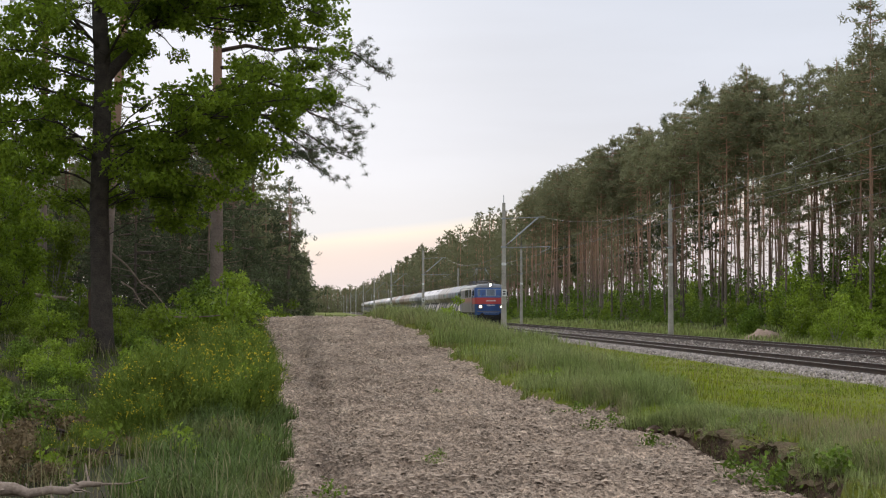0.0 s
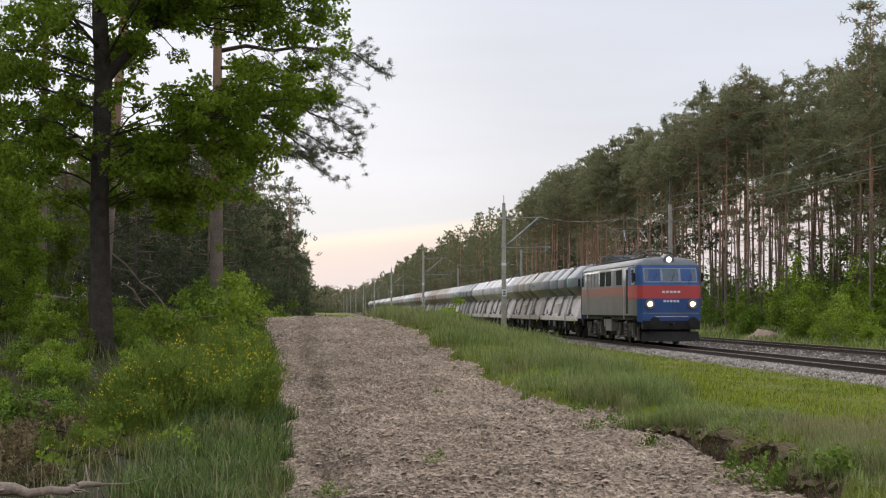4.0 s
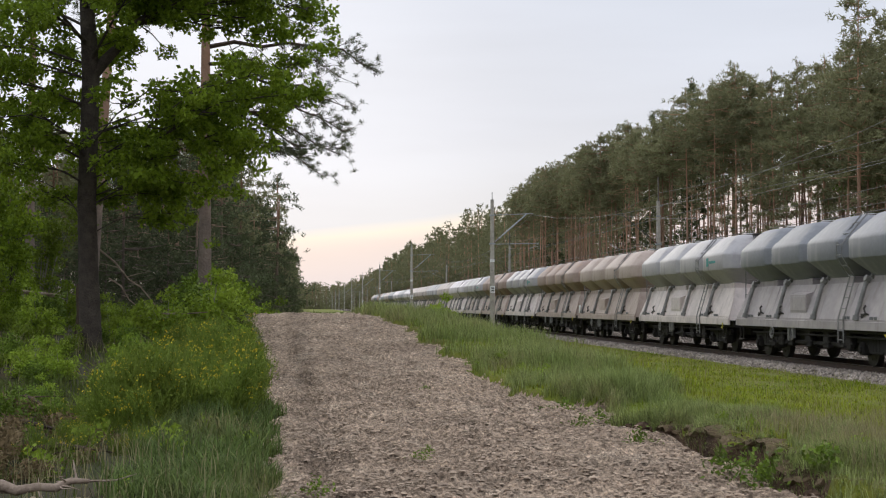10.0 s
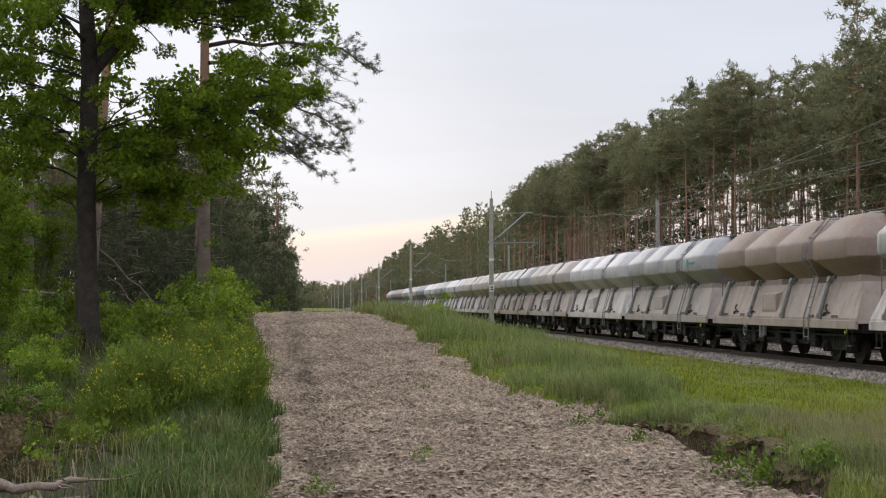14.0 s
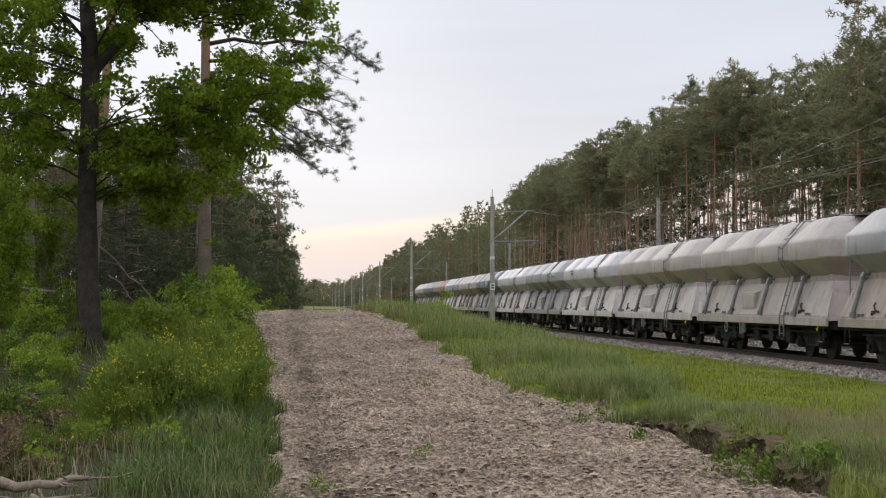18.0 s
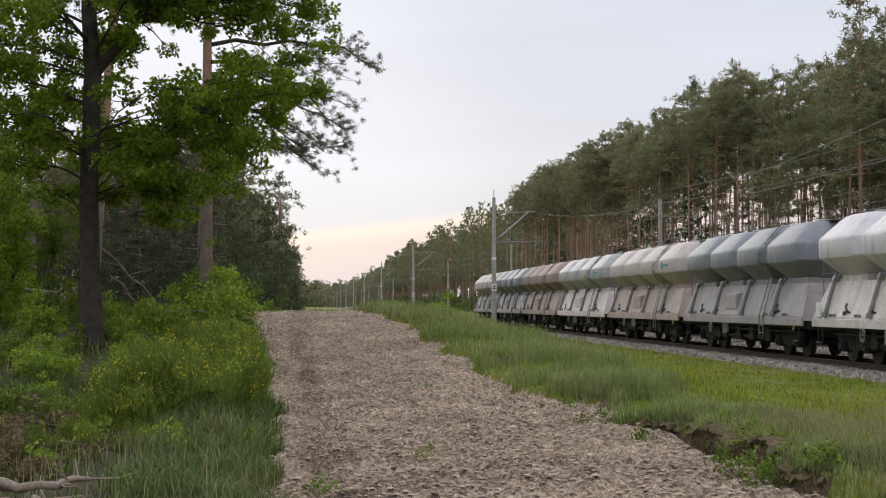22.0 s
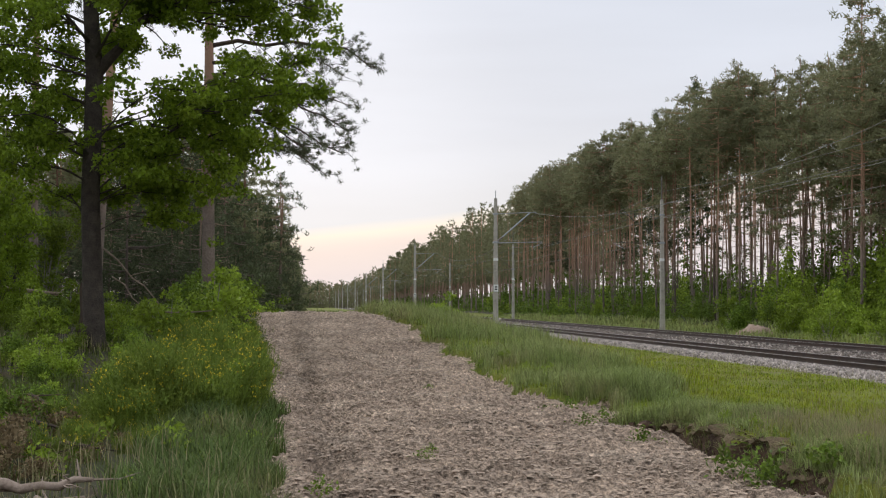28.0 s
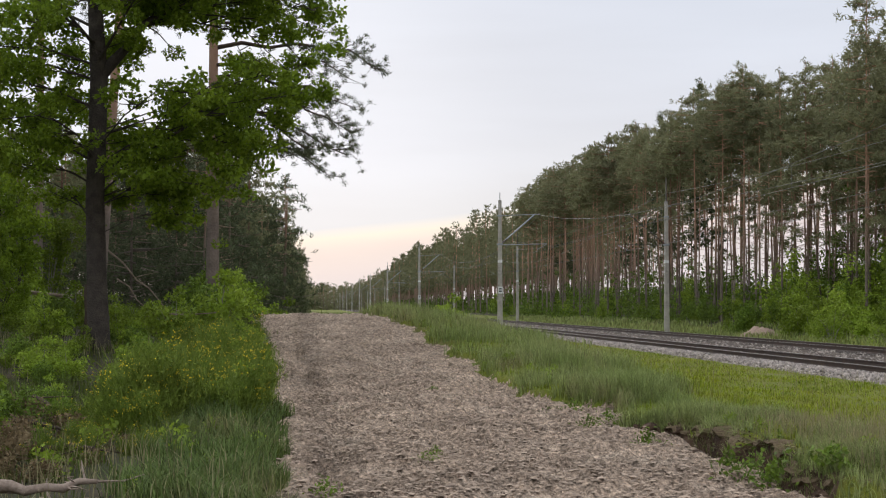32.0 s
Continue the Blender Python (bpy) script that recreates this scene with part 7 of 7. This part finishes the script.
M_BRACKEN = mat("dead_bracken", (0.15, 0.105, 0.055), (0.22, 0.165, 0.09), 0.9, 1.0, 9, 0, island=0.35, through=0.25)
BRACKEN = [shrub(600 + k, 0.42, 0.7, 420, 0.04, 14, M_BRACKEN, "dead_bracken", "brown dead bracken and twigs in the hollow", 4, 2.2) for k in range(2)]
strew(BRACKEN, [(-3.9, 19.2, 0, 1.0, 0), (-4.1, 20.3, 1, 1.1, 60), (-3.7, 18.2, 1, 0.9, 140), (-3.5, 21.6, 0, 0.9, 200), (-3.2, 22.8, 1, 0.8, 20), (-4.4, 22.2, 0, 1.2, 80), (-3.0, 20.6, 1, 0.6, 10), (-2.9, 24.2, 0, 0.8, 110), (-3.1, 16.9, 0, 0.7, 30), (-3.5, 17.1, 1, 0.8, 250), (-2.6, 17.8, 1, 0.55, 170), (-3.0, 18.6, 0, 0.6, 300), (-2.5, 19.6, 0, 0.5, 75)], 0.02)


def snag(x, y, h):
    """A broken dead trunk."""
    t = thing("dead_snag", "dark broken dead trunk standing behind the oak", "dead tree", pose(x, y, float(height(x, y, False)) - 0.1))
    part("trunk", Shape().tube([(0, 0, 0), (0.03, 0, h * 0.5), (-0.02, 0, h * 0.9), (-0.06, 0.02, h)], [0.16, 0.12, 0.10, 0.03], 10), M_DARKWOOD, t, smooth=50)
    part("stub", Shape().tube([(0.1, 0, h * 0.6), (0.35, 0.05, h * 0.72)], [0.05, 0.02], 6), M_DARKWOOD, t)


snag(-5.85, 38.5, 1.5)


def weed(seed):
    """A low rosette of broad leaves."""
    q = np.random.default_rng(seed)
    t = thing("weed", "small green weed growing in the sandy soil", "weed", None, "weeds")
    P = np.concatenate([q.normal(size=(70, 3)) * [0.13, 0.13, 0.04] + [0, 0, 0.06], q.normal(size=(40, 3)) * [0.06, 0.06, 0.07] + [0, 0, 0.14]])
    tagged(part("leaf_rosette", tri_mesh("leaf_rosette", *leaf_set(q, P, 0.035, -0.2, 2.0), M_LEAF_D), None, t), kind="stuff")
    return t


WEEDS = [weed(700 + k) for k in range(3)]
strew(WEEDS, [(4.9, 17.2, 0, 1.1, 0), (5.1, 16.7, 1, 1.2, 50), (4.8, 16.3, 2, 1.1, 90), (5.0, 15.8, 0, 1.0, 20), (5.2, 16.1, 1, 1.1, 160), (4.5, 19.8, 0, 0.9, 30), (4.2, 22.5, 1, 0.6, 10), (1.4, 18.5, 2, 0.45, 70), (1.55, 19.1, 0, 0.4, 170), (4.3, 24.5, 1, 0.8, 20), (3.9, 24.2, 2, 0.6, 120), (4.6, 23.0, 0, 0.8, 200), (0.1, 15.6, 1, 0.6, 66), (2.3, 29.0, 2, 0.4, 15)], 0.0)


def eroded_edge():
    """Broken turf and bare earth where the meadow's edge has slipped onto the strip."""
    q = np.random.default_rng(33)
    for k in range(44):
        y = 12.5 + k * 0.23 + q.normal() * 0.1
        x = float(edges(np.array([y]))[1][0]) - 0.05 + q.normal() * 0.12
        s = q.uniform(0.03, 0.12)
        t = thing("turf_clod", "slipped clod of dark earth below the turf edge", "clod", pose(x, y, float(height(x, y)), 0, 0, q.uniform(0, 360)), "turf clods")
        rings = []
        for z, r in ((-0.35, 0.9), (0.0, 1.0), (0.35, 0.85), (0.6, 0.45)):
            rings.append([(s * r * math.cos(w * 0.785) * q.uniform(0.6, 1.4), s * r * math.sin(w * 0.785) * q.uniform(0.6, 1.4), s * z * q.uniform(0.7, 1.4)) for w in range(8)])
        part("earth_lump", Shape().loft(rings), M_EARTH, t)


eroded_edge()


def bank_roots():
    """Crumbs of earth and hanging roots and dry grass along the broken edge."""
    q = np.random.default_rng(34)
    n = 2600
    y = q.uniform(15.4, 23, n)
    x = edges(y)[1] + q.normal(size=n) * 0.16 + 0.1
    s = 0.01 + 0.03 * q.random(n) ** 2
    P = np.stack([x, y, height(x, y)], 1)
    tagged(new("earth_crumbs", tri_mesh("earth_crumbs", *leaf_set(q, P, 0.03, 0.1, 1.2), M_EARTH)), "dark crumbs of earth along the broken turf edge", "crumbs", kind="stuff")
    m = 1500
    y = q.uniform(12, 23, m)
    x = edges(y)[1] + 0.2 + 0.16 * np.abs(q.normal(size=m))
    P = np.stack([x, y, height(x, y) + 0.02], 1)
    D = unit(np.stack([-0.8 - q.random(m), q.normal(size=m) * 0.5, q.normal(size=m) * 0.3], 1))
    tagged(new("hanging_roots", tri_mesh("hanging_roots", *spikes(q, P, D, q.uniform(0.1, 0.28, m), 0.008), M_DRY)), "dry grass and roots hanging over the earth bank", "roots", kind="stuff")


bank_roots()


def turf_lip():
    """The undercut edge of the meadow's sod, hanging over the broken bank."""
    ys = np.arange(15.0, 22.0, 0.05)
    rings = []
    for y in ys:
        xr = float(edges(np.array([y]))[1][0])
        n = lambda k, j: float(vnoise(np.array(y * k), np.array(0.0), j)) - 0.5
        o = 0.14 * n(1.9, 51) + 0.16 * n(6.1, 52) + 0.12 * n(13.0, 54)
        z = float(height(xr + 0.34, y)) + 0.05 * n(5.0, 55) + 0.04 * n(12.0, 56)
        d = 0.05 + 0.07 * (n(4.0, 53) + 0.5) + 0.05 * n(11.0, 57)
        rings.append([(xr + 0.6, y, z - 0.15), (xr + 0.45, y, z - 0.01), (xr + 0.24, y, z + 0.015), (xr + 0.10 - o, y, z - 0.01), (xr + 0.07 - o, y, z - d * 0.5), (xr + 0.14 - o * 0.7, y, z - d), (xr + 0.3, y, z - d - 0.05)])
    tagged(new("turf_lip", mesh_of("turf_lip", Shape().loft(rings), M_LIP, 50)), "undercut sod hanging over the broken earth bank", "turf", kind="structure")


turf_lip()


# ---- what moves ----
def motions():
    def at(offset, t):
        return pose(TRACK_A, FIRST - SPEED * t + offset, 0.004)
    pace = ((0, -1.0), (3.5, -0.95), (7, -0.75), (10, -0.4), (14, -0.15), (19, -0.4), (24, -0.65), (28, -0.85), (32, -1.0))
    walk(LOCO, [(t, at(-8.2 + d, t)) for t, d in pace])
    for i, w in enumerate(TRAIN):
        walk(w, [(t, at(PITCH * (i + 0.5) + d, t)) for t, d in pace])
    # wheels turn while their vehicle passes near
    for v, start, r in [(LOCO, -8.2, 0.625)] + [(w, PITCH * (i + 0.5), 0.46) for i, w in enumerate(TRAIN)]:
        t0 = max(0.0, (FIRST + start - 105) / SPEED)
        t1 = min(32.0, (FIRST + start - 25) / SPEED)
        stepped = [t0 + k / 30 for k in range(int((t1 - t0) * 30))] if t1 > t0 else []
        for wheel in [o for o in v.children_recursive if o.name.startswith("wheelset")]:
            y, z = wheel.location.y, wheel.location.z
            rows = [(t, pose(0, y, z, math.degrees(SPEED * (t - t0) / r) % 360)) for t in stepped]
            first, last = (rows[0][1], rows[-1][1]) if rows else (pose(0, y, z), pose(0, y, z))
            rows = [(t, m) for t, m in rows if 0.02 < t < 31.98]
            walk(wheel, [(0, first)] + rows + [(32, last)])


motions()
